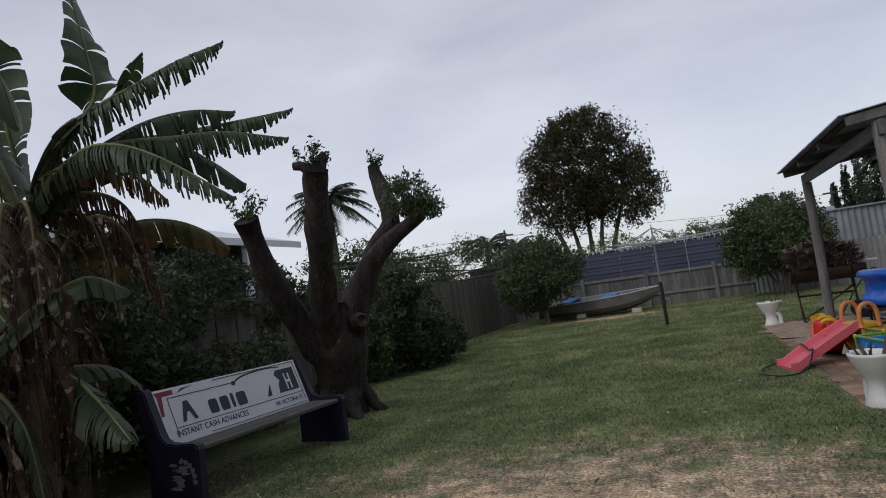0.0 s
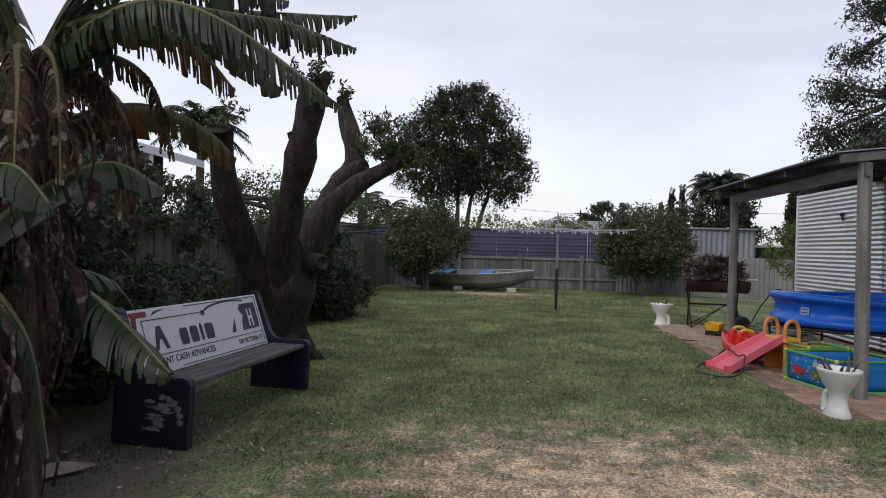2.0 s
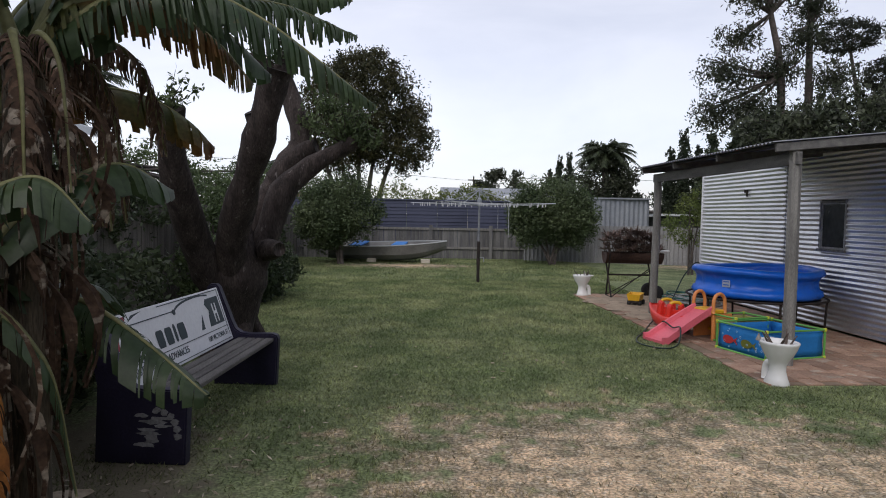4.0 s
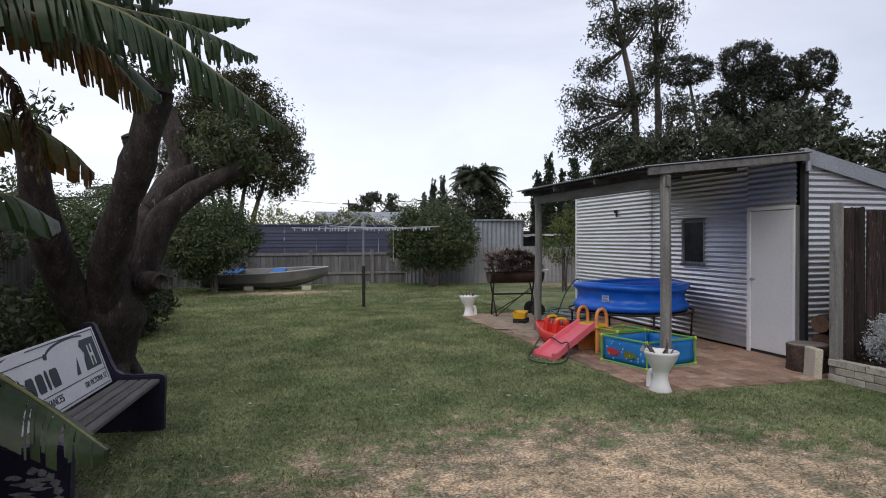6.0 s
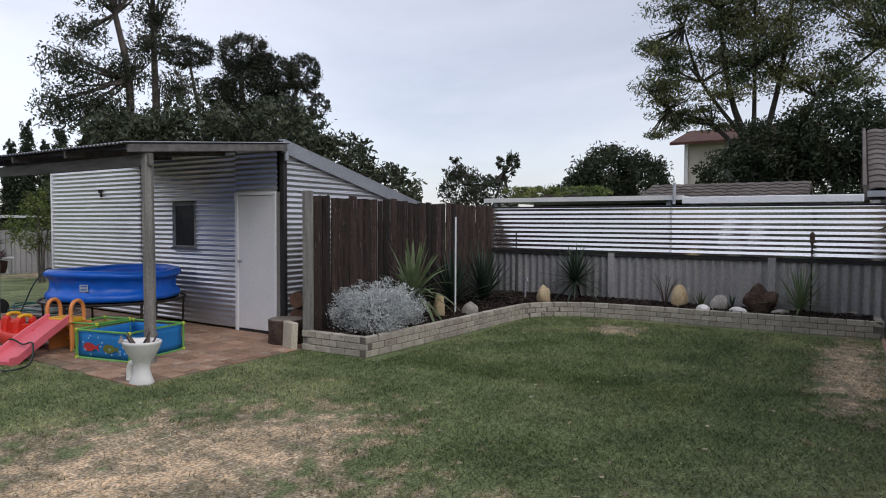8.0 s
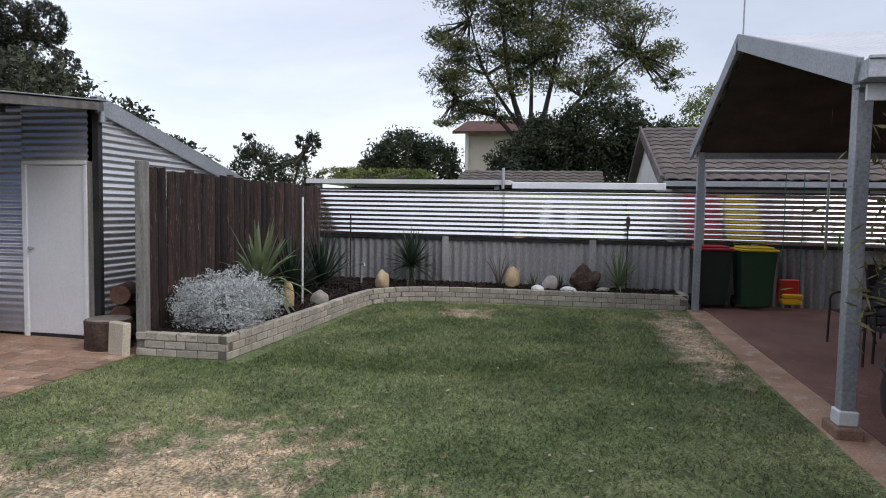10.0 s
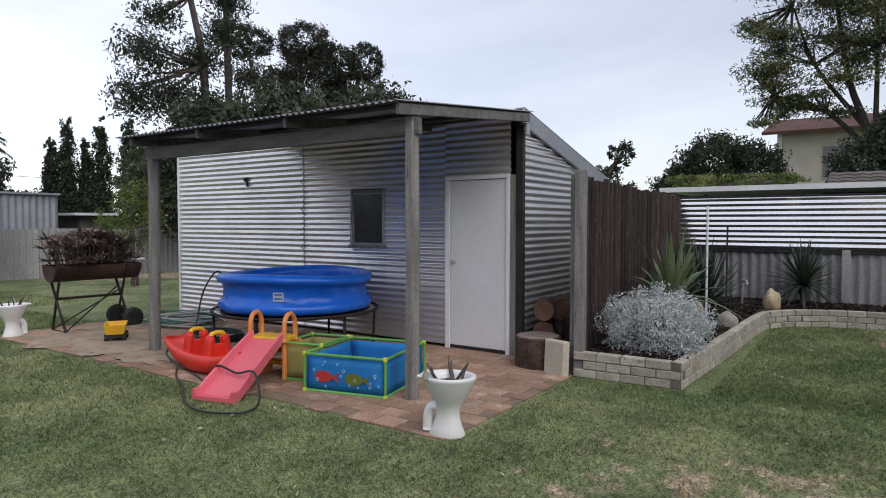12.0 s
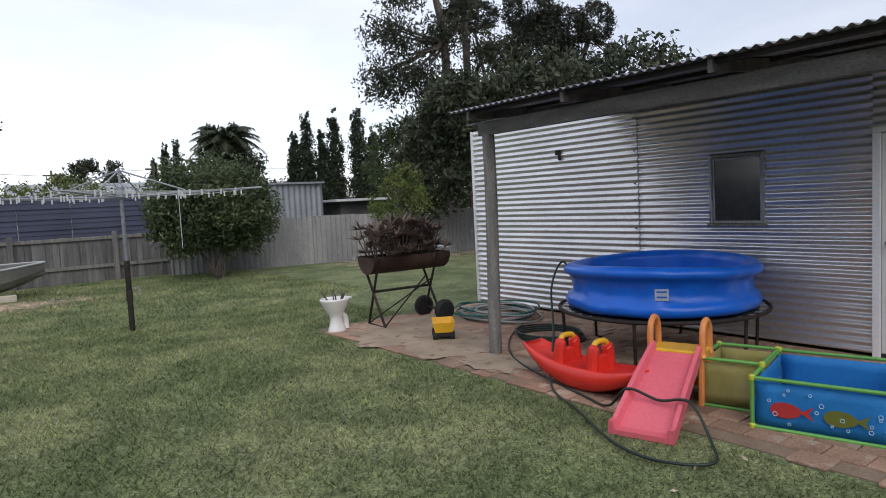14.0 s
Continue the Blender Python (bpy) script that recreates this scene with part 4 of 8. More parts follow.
# ---- toilets used as planters ----
def toilet(label):
    t = empty("toilet", label, "toilet", "toilet planters")
    outer = [(0.115, 0.0), (0.12, 0.02), (0.098, 0.07), (0.078, 0.14), (0.078, 0.19), (0.098, 0.24), (0.14, 0.30), (0.172, 0.36), (0.19, 0.405), (0.198, 0.42), (0.196, 0.436), (0.185, 0.44), (0.15, 0.434), (0.14, 0.40), (0.11, 0.33), (0.05, 0.27)]
    bm = lathed(outer, 28, 0.88, 1.0)
    for v in bm.verts:
        if v.co.y > 0 and v.co.z < 0.2:
            v.co.y *= 1.25
    part("bowl", bm, PORCELAIN, t, "", True)
    part("outlet_pipe", tubed(curve_pts([(0, 0.06, 0.2), (0, 0.13, 0.2), (0, 0.16, 0.14), (0, 0.165, 0.03)], 12), 0.036, 12), PORCELAIN, t, "", True)
    bm = boxed(-0.1, 0.1, 0.15, 0.21, 0.415, 0.44, 0.008)
    part("rear_ledge", bm, PORCELAIN, t)
    part("soil", lathed([(0.14, 0.37), (0.13, 0.385), (0.04, 0.395)], 16, 0.86, 0.97), MULCH, t)
    r = random.Random(3)
    for k in range(9):
        a, l = r.uniform(0, math.tau), r.uniform(0.08, 0.17)
        p = Vector((0.08 * math.cos(a), 0.09 * math.sin(a), 0.385))
        q = p + Vector((0.6 * math.cos(a + 0.6) * l, 0.6 * math.sin(a + 0.6) * l, l))
        part("stem", tubed([p, (p + q) / 2 + Vector((0.01, 0.01, 0)), q], [0.011, 0.009, 0.005], 6), STICK, t, "dry succulent stem")
    return t


wc = toilet("old white porcelain toilet used as a planter on the paving")
wc.matrix_world = pose(1.27, 6.02, 0, 0, 0, 12)
bm = lathed([(0.028, 0), (0.02, 0.03), (0.002, 0.075)], 10)
cone = part("stone_shard", bm, ROCK_GREY, wc)
cone.matrix_local = pose(-0.14, 0.12, 0.43)
wc2 = copy_thing(wc, pose(1.3, 12.95, 0, 0, 0, -80))
wc2["label"] = "old white porcelain toilet planter at the end of the paving"

# ---- pool on a trampoline ----
PX, PY = 2.9, 9.3
tramp = empty("trampoline", "small round trampoline with black legs, carrying the pool", "trampoline")
part("rim", tubed([(PX + 0.97 * math.cos(a), PY + 0.97 * math.sin(a), 0.49) for a in np.linspace(0, math.tau, 40)[:-1]], 0.018, 8, closed=True), BLACK_STEEL, tramp, "", True)
part("mat", lathed([(0.88, 0.475), (0.88, 0.485)], 32, at=(PX, PY, 0)), BLACK_CLOTH, tramp)
for k in range(36):
    a = k * math.tau / 36
    part("spring", tubed([(PX + 0.87 * math.cos(a), PY + 0.87 * math.sin(a), 0.482), (PX + 0.965 * math.cos(a), PY + 0.965 * math.sin(a), 0.49)], 0.007, 5), STEEL, tramp)
for k in range(6):
    a = 0.35 + k * math.tau / 6
    c, s = math.cos(a), math.sin(a)
    part("leg", tubed([(PX + 0.95 * c, PY + 0.95 * s, 0.49), (PX + 0.93 * c, PY + 0.93 * s, 0.03), (PX + 0.86 * c, PY + 0.86 * s, 0.02)], 0.016, 8), BLACK_STEEL, tramp)
pool = empty("paddling_pool", "bright blue inflatable ring pool, deflated slightly, on a trampoline", "pool")
bm = bmesh.new()
prof = [(0.60, 0.47), (0.80, 0.41), (0.91, 0.425), (0.945, 0.485), (0.93, 0.55), (0.885, 0.585), (0.875, 0.66), (0.875, 0.74), (0.90, 0.80), (0.945, 0.83), (0.955, 0.875), (0.92, 0.925), (0.86, 0.935), (0.80, 0.90), (0.79, 0.84), (0.78, 0.50)]
prof = [(r, 0.935 - (0.935 - z) * 0.83) for r, z in prof]
rings = []
for r, z in prof:
    ring = []
    for k in range(72):
        a = k * math.tau / 72
        w = 0.012 * math.sin(a * 9) + 0.035 * noise.noise(Vector((5 * math.cos(a), 5 * math.sin(a), z * 7)))
        crease = -0.03 * abs(math.sin(a * 8 + z * 3)) ** 5 if 0.6 < z < 0.82 else 0
        ring.append(bm.verts.new((PX + (r * 0.955 + (w if z > 0.51 else 0) * 0.6 + crease) * math.cos(a), PY + (r * 0.955 + w * 0.6 + crease) * math.sin(a), z + 0.02 * math.sin(a * 2 + 1) * (z > 0.7))))
    rings.append(ring)
for a, b in zip(rings, rings[1:]):
    for k in range(72):
        bm.faces.new((a[k], a[(k + 1) % 72], b[(k + 1) % 72], b[k]))
bmesh.ops.recalc_face_normals(bm, faces=bm.faces)
part("pool_ring", bm, BLUE_VINYL, pool, "", True)
part("pool_floor", lathed([(0.80, 0.53), (0.5, 0.542)], 32, at=(PX, PY, 0)), BLUE_VINYL, pool)
la = math.atan2(8.9 - PY, 2.31 - PX)
bm = bmesh.new()
for k in range(6):
    a0, a1 = la + (k - 3) * 0.022, la + (k - 2) * 0.022
    vs = [bm.verts.new((PX + 0.854 * math.cos(a), PY + 0.854 * math.sin(a), z)) for a, z in ((a0, 0.665), (a1, 0.665), (a1, 0.765), (a0, 0.765))]
    bm.faces.new(vs)
thicken(bm, -0.006)
lab = part("warning_label", bm, GREY_LABEL, pool, "pale printed label")
for z in (0.69, 0.735):
    bm = bmesh.new()
    for k in range(4):
        a0, a1 = la + (k - 2) * 0.024, la + (k - 1) * 0.024
        bm.faces.new([bm.verts.new((PX + 0.863 * math.cos(a), PY + 0.863 * math.sin(a), zz)) for a, zz in ((a0, z), (a1, z), (a1, z + 0.014), (a0, z + 0.014))])
    part("print_bar", bm, BLUE_VINYL, lab)

# ---- red rocker ----
rocker = empty("rocker", "red plastic child's rocker with two yellow grips", "rocker toy")
bm = bmesh.new()
secs = []
for i in range(17):
    u = -1 + i / 8
    y = u * 0.68
    zb = 0.012 + 0.25 * abs(u) ** 2.0
    zt = 0.20 + 0.10 * abs(u) ** 2.4
    w = 0.19 * (1 - 0.35 * abs(u) ** 3)
    secs.append([bm.verts.new(p) for p in ((-w * 0.72, y, zb + 0.01), (-w, y, zb + 0.04), (-w * 1.02, y, zt), (-w * 0.85, y, zt + 0.012), (-w * 0.6, y, zt - 0.012), (w * 0.6, y, zt - 0.012), (w * 0.85, y, zt + 0.012), (w * 1.02, y, zt), (w, y, zb + 0.04), (w * 0.72, y, zb + 0.01))])
for a, b in zip(secs, secs[1:]):
    for k in range(10):
        bm.faces.new((a[k], a[(k + 1) % 10], b[(k + 1) % 10], b[k]))
bm.faces.new(secs[0])
bm.faces.new(secs[-1][::-1])
bmesh.ops.recalc_face_normals(bm, faces=bm.faces)
part("body", bm, RED_PLASTIC, rocker, "", True)
for yy in (0.24, -0.13):
    bm = bmesh.new()
    tube(bm, curve_pts([(-0.105, yy, 0.17), (-0.085, yy, 0.34), (-0.06, yy, 0.385)], 8), [0.05] * 7 + [0.04, 0.036], 8)
    tube(bm, curve_pts([(0.105, yy, 0.17), (0.085, yy, 0.34), (0.06, yy, 0.385)], 8), [0.05] * 7 + [0.04, 0.036], 8)
    box(bm, -0.10, 0.10, yy - 0.03, yy + 0.03, 0.18, 0.31, 0.01)
    part("handle_post", bm, RED_PLASTIC, rocker)
    part("grip", tubed(curve_pts([(-0.085, yy, 0.365), (-0.05, yy, 0.415), (0.05, yy, 0.415), (0.085, yy, 0.365)], 12), 0.024, 8), YELLOW_PLASTIC, rocker, "yellow plastic grip", True)
rocker.matrix_world = pose(1.525, 9.08, 0.0, 0, 0, -4)

# ---- slide ----
slide = empty("toy_slide", "faded pink plastic child's slide with orange hand rails", "slide")
bm = bmesh.new()
secs = []
for i in range(21):
    u = i / 20
    x = u * 0.80
    z = 0.035 + 0.385 * max(0.0, (u - 0.09) / 0.91) ** 0.96 + 0.02 * max(0, 0.1 - u) * 10 * 0.3
    w = 0.215 - 0.03 * u
    lip = 0.055 + 0.01 * math.sin(u * 3)
    secs.append([bm.verts.new(p) for p in ((x, -w, z - 0.035), (x, -w, z + lip), (x, -w + 0.03, z + lip), (x, -w + 0.045, z), (x, w - 0.045, z), (x, w - 0.03, z + lip), (x, w, z + lip), (x, w, z - 0.035))])
for a, b in zip(secs, secs[1:]):
    for k in range(8):
        bm.faces.new((a[k], a[(k + 1) % 8], b[(k + 1) % 8], b[k]))
bm.faces.new(secs[0])
bm.faces.new(secs[-1][::-1])
bmesh.ops.recalc_face_normals(bm, faces=bm.faces)
part("chute", bm, PINK_PLASTIC, slide)
part("platform", boxed(0.77, 1.02, -0.2, 0.2, 0.37, 0.425, 0.012), YELLOW_PLASTIC, slide, "yellow platform")
for s in (-1, 1):
    part("hand_rail", tubed(curve_pts([(0.80, s * 0.19, 0.38), (0.80, s * 0.19, 0.54), (0.84, s * 0.19, 0.62), (0.92, s * 0.19, 0.635), (0.98, s * 0.19, 0.56), (0.99, s * 0.19, 0.38)], 18), 0.024, 8), ORANGE_PLASTIC, slide, "faded orange arched rail", True)
    part("side_frame", boxed(0.80, 1.12, s * 0.17 - 0.02, s * 0.17 + 0.02, 0.0, 0.37, 0.01), ORANGE_PLASTIC, slide)
for k in range(2):
    part("rung", boxed(1.02, 1.14, -0.16, 0.16, 0.10 + k * 0.13, 0.14 + k * 0.13, 0.008), YELLOW_PLASTIC, slide)
slide.matrix_world = pose(0.86, 8.14, 0, 0, 0, 15)


# ---- play pens ----
def pen(label, w, d, h, cloth, net=False):
    """Tube-framed pen; the front lies along local x."""
    p = empty("play_pen", label, "play pen")
    for x, y in ((0, 0), (w, 0), (w, d), (0, d)):
        part("upright", tubed([(x, y, 0.01), (x, y, h)], 0.013, 8), GREEN_TUBE, p)
        for z in (0.015, h):
            part("corner_joint", lathed([(0.016, -0.02), (0.021, -0.012), (0.021, 0.012), (0.016, 0.02)], 8, at=(x, y, z)), LIME_PLASTIC, p, "yellow-green joint")
    for z in (0.015, h):
        for a, b in (((0, 0), (w, 0)), ((w, 0), (w, d)), ((w, d), (0, d)), ((0, d), (0, 0))):
            part("rail", tubed([(*a, z), (*b, z)], 0.013, 8), GREEN_TUBE, p)
    walls = []
    for a, b in (((0, 0), (w, 0)), ((w, 0), (w, d)), ((w, d), (0, d)), ((0, d), (0, 0))):
        bm = bmesh.new()
        va, vb = Vector((*a, 0)), Vector((*b, 0))
        n = Vector((-(vb - va).y, (vb - va).x, 0)).normalized()
        grid = [[bm.verts.new(va.lerp(vb, 0.02 + 0.96 * i / 8) + Vector((0, 0, 0.03 + (h - 0.055) * j / 4)) + n * (0.012 + 0.012 * math.sin(i * 2.1 + j) * math.sin(j / 4 * math.pi))) for i in range(9)] for j in range(5)]
        for j in range(4):
            for i in range(8):
                bm.faces.new((grid[j][i], grid[j][i + 1], grid[j + 1][i + 1], grid[j + 1][i]))
        thicken(bm, 0.003)
        walls.append(part("side_cloth", bm, cloth, p, "", True))
    part("floor_cloth", boxed(0.02, w - 0.02, 0.02, d - 0.02, 0.004, 0.012), cloth, p)
    return p, walls


pen1, walls = pen("blue printed play pen on a green tube frame", 0.80, 0.85, 0.34, BLUE_CLOTH)


def fish(cx, cz, s, mat, flip):
    bm = bmesh.new()
    pts = [(s * (0.10 * math.cos(a)), s * 0.055 * math.sin(a) * (1.0 - 0.15 * math.cos(a))) for a in np.linspace(0, math.tau, 18)[:-1]]
    bm.faces.new([bm.verts.new((cx + flip * x, -0.004, cz + z)) for x, z in pts])
    bm.faces.new([bm.verts.new((cx + flip * x, -0.0045, cz + z)) for x, z in ((0.085 * s, 0), (0.17 * s, 0.05 * s), (0.14 * s, 0.0), (0.17 * s, -0.05 * s))])
    thicken(bm, 0.002)
    return part("printed_fish", bm, mat, walls[0])


fish(0.2, 0.15, 0.92, FISH_RED, 1)
fish(0.5, 0.145, 0.92, FISH_GREEN, 1)
rp = random.Random(8)
for k in range(16):
    x, z, r = rp.uniform(0.06, 0.74), rp.uniform(0.06, 0.29), rp.uniform(0.007, 0.014)
    bm = bmesh.new()
    tube(bm, [(x + r * math.cos(a), -0.004, z + r * math.sin(a)) for a in np.linspace(0, math.tau, 11)[:-1]], 0.0025, 4, closed=True)
    part("printed_bubble", bm, PALE_PRINT, walls[0])
pen1.matrix_world = pose(1.52, 7.73, 0.012, 0, 0, -77)
pen2, _ = pen("small yellow netting play pen on a green tube frame", 0.42, 0.5, 0.36, YELLOW_NET)
pen2.matrix_world = pose(1.70, 8.20, 0.012, 0, 0, -77)
heap = tagged(mesh_ob("play_balls", rock(3, 0.22, 0.25, 0.07, 0.4), BLUE_VINYL, True), "heap of dark and blue toys in the play pen", "toys")
heap.matrix_world = pose(2.02, 7.48, 0.06)

# ---- toy truck ----
truck = empty("toy_truck", "yellow toy tip truck with black wheels", "toy truck")
bm = bmesh.new()
lo = [bm.verts.new(p) for p in ((-0.10, -0.17, 0.10), (0.10, -0.17, 0.10), (0.10, 0.06, 0.10), (-0.10, 0.06, 0.10))]
hi = [bm.verts.new(p) for p in ((-0.125, -0.20, 0.215), (0.125, -0.20, 0.215), (0.125, 0.09, 0.235), (-0.125, 0.09, 0.235))]
inn = [bm.verts.new(p) for p in ((-0.11, -0.185, 0.213), (0.11, -0.185, 0.213), (0.11, 0.075, 0.233), (-0.11, 0.075, 0.233))]
bot = [bm.verts.new(p) for p in ((-0.09, -0.155, 0.12), (0.09, -0.155, 0.12), (0.09, 0.05, 0.12), (-0.09, 0.05, 0.12))]
for a, b in ((lo, hi), (hi, inn), (inn, bot)):
    for k in range(4):
        bm.faces.new((a[k], a[(k + 1) % 4], b[(k + 1) % 4], b[k]))
bm.faces.new(lo[::-1])
bm.faces.new(bot)
part("tray", bm, YELLOW_PLASTIC, truck)
part("cab", boxed(-0.09, 0.09, 0.08, 0.19, 0.08, 0.20, 0.015), YELLOW_PLASTIC, truck)
part("chassis", boxed(-0.08, 0.08, -0.17, 0.2, 0.05, 0.10, 0.006), BLACK_STEEL, truck)
for x in (-0.10, 0.10):
    for y in (-0.11, 0.12):
        bm = lathed([(0.03, -0.025), (0.052, -0.022), (0.052, 0.022), (0.03, 0.025)], 14)
        bmesh.ops.transform(bm, verts=bm.verts, matrix=pose(x, y, 0.052, 0, 90, 0))
        part("wheel", bm, RUBBER, truck)
truck.matrix_world = pose(1.9, 11.5, 0.02, 0, 0, -35)

# ---- drum barbecue used as a planter ----
bbq = empty("drum_planter", "rusty half drum barbecue on crossed legs, used as a planter", "planter")
bm = bmesh.new()
n, L, R = 12, 1.14, 0.25
rows = []
for x in (-L / 2, L / 2):
    rows.append([[bm.verts.new((x * (1 if rr == R else 0.98), -rr * math.cos(math.pi * k / n), 0.93 - rr * 0.92 * math.sin(math.pi * k / n))) for k in range(n + 1)] for rr in (R, R - 0.012)])
for k in range(n):
    bm.faces.new((rows[0][0][k], rows[0][0][k + 1], rows[1][0][k + 1], rows[1][0][k]))
    bm.faces.new((rows[0][1][k + 1], rows[0][1][k], rows[1][1][k], rows[1][1][k + 1]))
bm.faces.new(rows[0][0])
bm.faces.new(rows[1][0][::-1])
for k in (0, n):
    bm.faces.new((rows[0][0][k], rows[1][0][k], rows[1][1][k], rows[0][1][k]))
part("half_drum", bm, RUST, bbq, "rusted half drum", True)
part("soil", boxed(-L / 2 + 0.02, L / 2 - 0.02, -0.22, 0.22, 0.82, 0.90), MULCH, bbq)
for x in (-0.46, 0.40):
    part("leg", tubed([(x - 0.05, -0.27, 0.93), (x, 0.24, 0.02)], 0.017, 6), BLACK_STEEL, bbq)
    part("leg", tubed([(x - 0.05, 0.27, 0.93), (x, -0.24, 0.02)], 0.017, 6), BLACK_STEEL, bbq)
part("foot_bar", tubed([(-0.46, -0.24, 0.02), (-0.46, 0.24, 0.02)], 0.016, 6), BLACK_STEEL, bbq)
part("cross_bar", tubed([(-0.48, 0, 0.47), (0.38, 0, 0.47)], 0.02, 6), BLACK_STEEL, bbq)
for s in (-1, 1):
    part("brace", tubed([(-0.46, s * 0.22, 0.03), (0.36, s * -0.1, 0.58)], 0.010, 6), BLACK_STEEL, bbq)
part("axle", tubed([(0.42, -0.30, 0.14), (0.42, 0.30, 0.14)], 0.014, 6), BLACK_STEEL, bbq)
for s in (-1, 1):
    bm = lathed([(0.03, -0.045), (0.11, -0.045), (0.145, -0.02), (0.145, 0.02), (0.11, 0.045), (0.03, 0.045)], 22)
    bmesh.ops.transform(bm, verts=bm.verts, matrix=pose(0.42, s * 0.27, 0.145, 90, 0, 0))
    part("wheel", bm, RUBBER, bbq, "black barrow wheel")
part("handle_board", boxed(0.42, 0.78, 0.10, 0.2, 0.95, 0.98, 0.006), SIGN_WHITE, bbq, "pale flat handle board")
bbq.matrix_world = pose(2.27, 12.74, 0.0, 0, 0, -6)
succ = empty("succulents", "mass of dry purple-brown succulents spilling over the drum", "plant")
rngs = np.random.default_rng(21)
for k in range(95):
    u, v = rngs.uniform(-0.64, 0.56), rngs.uniform(-0.27, 0.27)
    z = 0.93 + rngs.uniform(0.02, 0.46) * (1 - 0.6 * abs(u + 0.1))
    c = Vector((u, v * 1.2, z))
    head = part("rosette_stem", tubed([Vector((u * 0.85, v * 0.6, 0.87)), c], [0.010, 0.007], 5), STICK, succ)
    bm = bmesh.new()
    mid_v = bm.verts.new(c)
    for q in range(14):
        dv = Vector(rngs.normal(size=3))
        dv.z = abs(dv.z) * 0.6 + 0.05
        dv.normalize()
        tip = c + dv * rngs.uniform(0.09, 0.2)
        side = dv.cross(Vector((0, 0, 1))).normalized() * 0.021
        mid = c + dv * 0.06 + Vector((0, 0, 0.012))
        b2, t2, e2, low = [bm.verts.new(p) for p in (mid + side, tip, mid - side, mid - Vector((0, 0, 0.014)))]
        for tri in ((mid_v, b2, t2), (mid_v, t2, e2), (mid_v, low, b2), (b2, low, t2), (t2, low, e2), (e2, low, mid_v)):
            bm.faces.new(tri)
    part("rosette", bm, LEAF_SUCCULENT, succ)
succ.matrix_world = pose(2.27, 12.74, 0.0, 0, 0, -6)

# ---- hoses ----
tagged(mesh_ob("garden_hose", tubed(curve_pts([(2.5, 9.98, 0.55), (2.36, 10.04, 0.93), (2.1, 9.98, 0.72), (1.75, 9.66, 0.34), (1.28, 9.28, 0.05), (0.98, 8.75, 0.03), (0.66, 8.2, 0.03), (0.60, 7.85, 0.03), (0.78, 7.6, 0.03), (1.02, 7.74, 0.05), (1.14, 7.95, 0.225), (1.14, 8.18, 0.19), (1.10, 8.40, 0.235), (1.14, 8.6, 0.06), (1.28, 8.95, 0.03), (1.6, 9.9, 0.035), (1.92, 10.42, 0.035), (2.4, 10.9, 0.035), (3.0, 11.3, 0.04)], 150), 0.010, 8), BLACK_HOSE, True), "dark green garden hose looped from the pool over the slide", "hose")
coil = empty("hose_coil", "coiled grey and green garden hose by the shed wall", "hose")
for k in range(10):
    r = 0.40 + 0.07 * math.sin(k * 2.3)
    part("loop", tubed([(3.2 + 0.05 * math.sin(k * 3) + r * math.cos(a), 11.95 + 0.10 * math.cos(k * 2) + r * 1.35 * math.sin(a), 0.035 + 0.013 * k + 0.02 * math.sin(a * 2 + k)) for a in np.linspace(0, math.tau, 33)[:-1]], 0.013, 6, closed=True), GREY_HOSE if k % 3 else GREEN_HOSE, coil, "", True)
coil2 = empty("hose_coil", "black hose coil under the trampoline", "hose")
for k in range(4):
    part("loop", tubed([(2.7 + 0.32 * math.cos(a), 10.55 + 0.4 * math.sin(a) + 0.02 * k, 0.03 + 0.02 * k) for a in np.linspace(0, math.tau, 29)[:-1]], 0.012, 6, closed=True), BLACK_HOSE, coil2, "", True)

# ---- chopping block, stone block, firewood ----
stump = empty("stump", "sawn log stump beside the shed door", "stump")
bm = lathed([(0.25, 0), (0.24, 0.02), (0.235, 0.15), (0.24, 0.31), (0.225, 0.325)], 26)
for v in bm.verts:
    k = 1 + 0.07 * noise.noise(Vector((v.co.x * 6, v.co.y * 6, 1)))
    v.co.x *= k
    v.co.y *= k
part("trunk", bm, LOG_BARK, stump, "", False)
bm = lathed([(0.226, 0.323), (0.21, 0.332)], 26)
part("cut_face", bm, STUMP_TOP, stump, "weathered sawn face")
stump.matrix_world = pose(3.60, 6.44, 0.01)
tagged(mesh_ob("stone_block", boxed(-0.045, 0.045, -0.13, 0.13, 0, 0.35, 0.012), LIMESTONE), "upright pale limestone block leaning on the stump", "block").matrix_world = pose(3.36, 6.13, 0.0, 0, 3, -18)
logs = ((4.02, 6.56, 0.56, 0.115, 0.4, 90, 112), (4.1, 6.42, 0.33, 0.05, 0.24, 4, 0), (4.2, 6.38, 0.34, 0.06, 0.26, 6, 0), (4.42, 6.5, 0.5, 0.17, 0.5, 90, 118), (4.05, 6.52, 0.115, 0.115, 0.45, 90, 105),
        (4.3, 6.45, 0.115, 0.115, 0.45, 90, 110), (4.05, 6.58, 0.33, 0.115, 0.4, 90, 112), (4.6, 6.5, 0.16, 0.16, 0.5, 90, 110), (4.62, 6.4, 0.33, 0.1, 0.4, 90, 105))
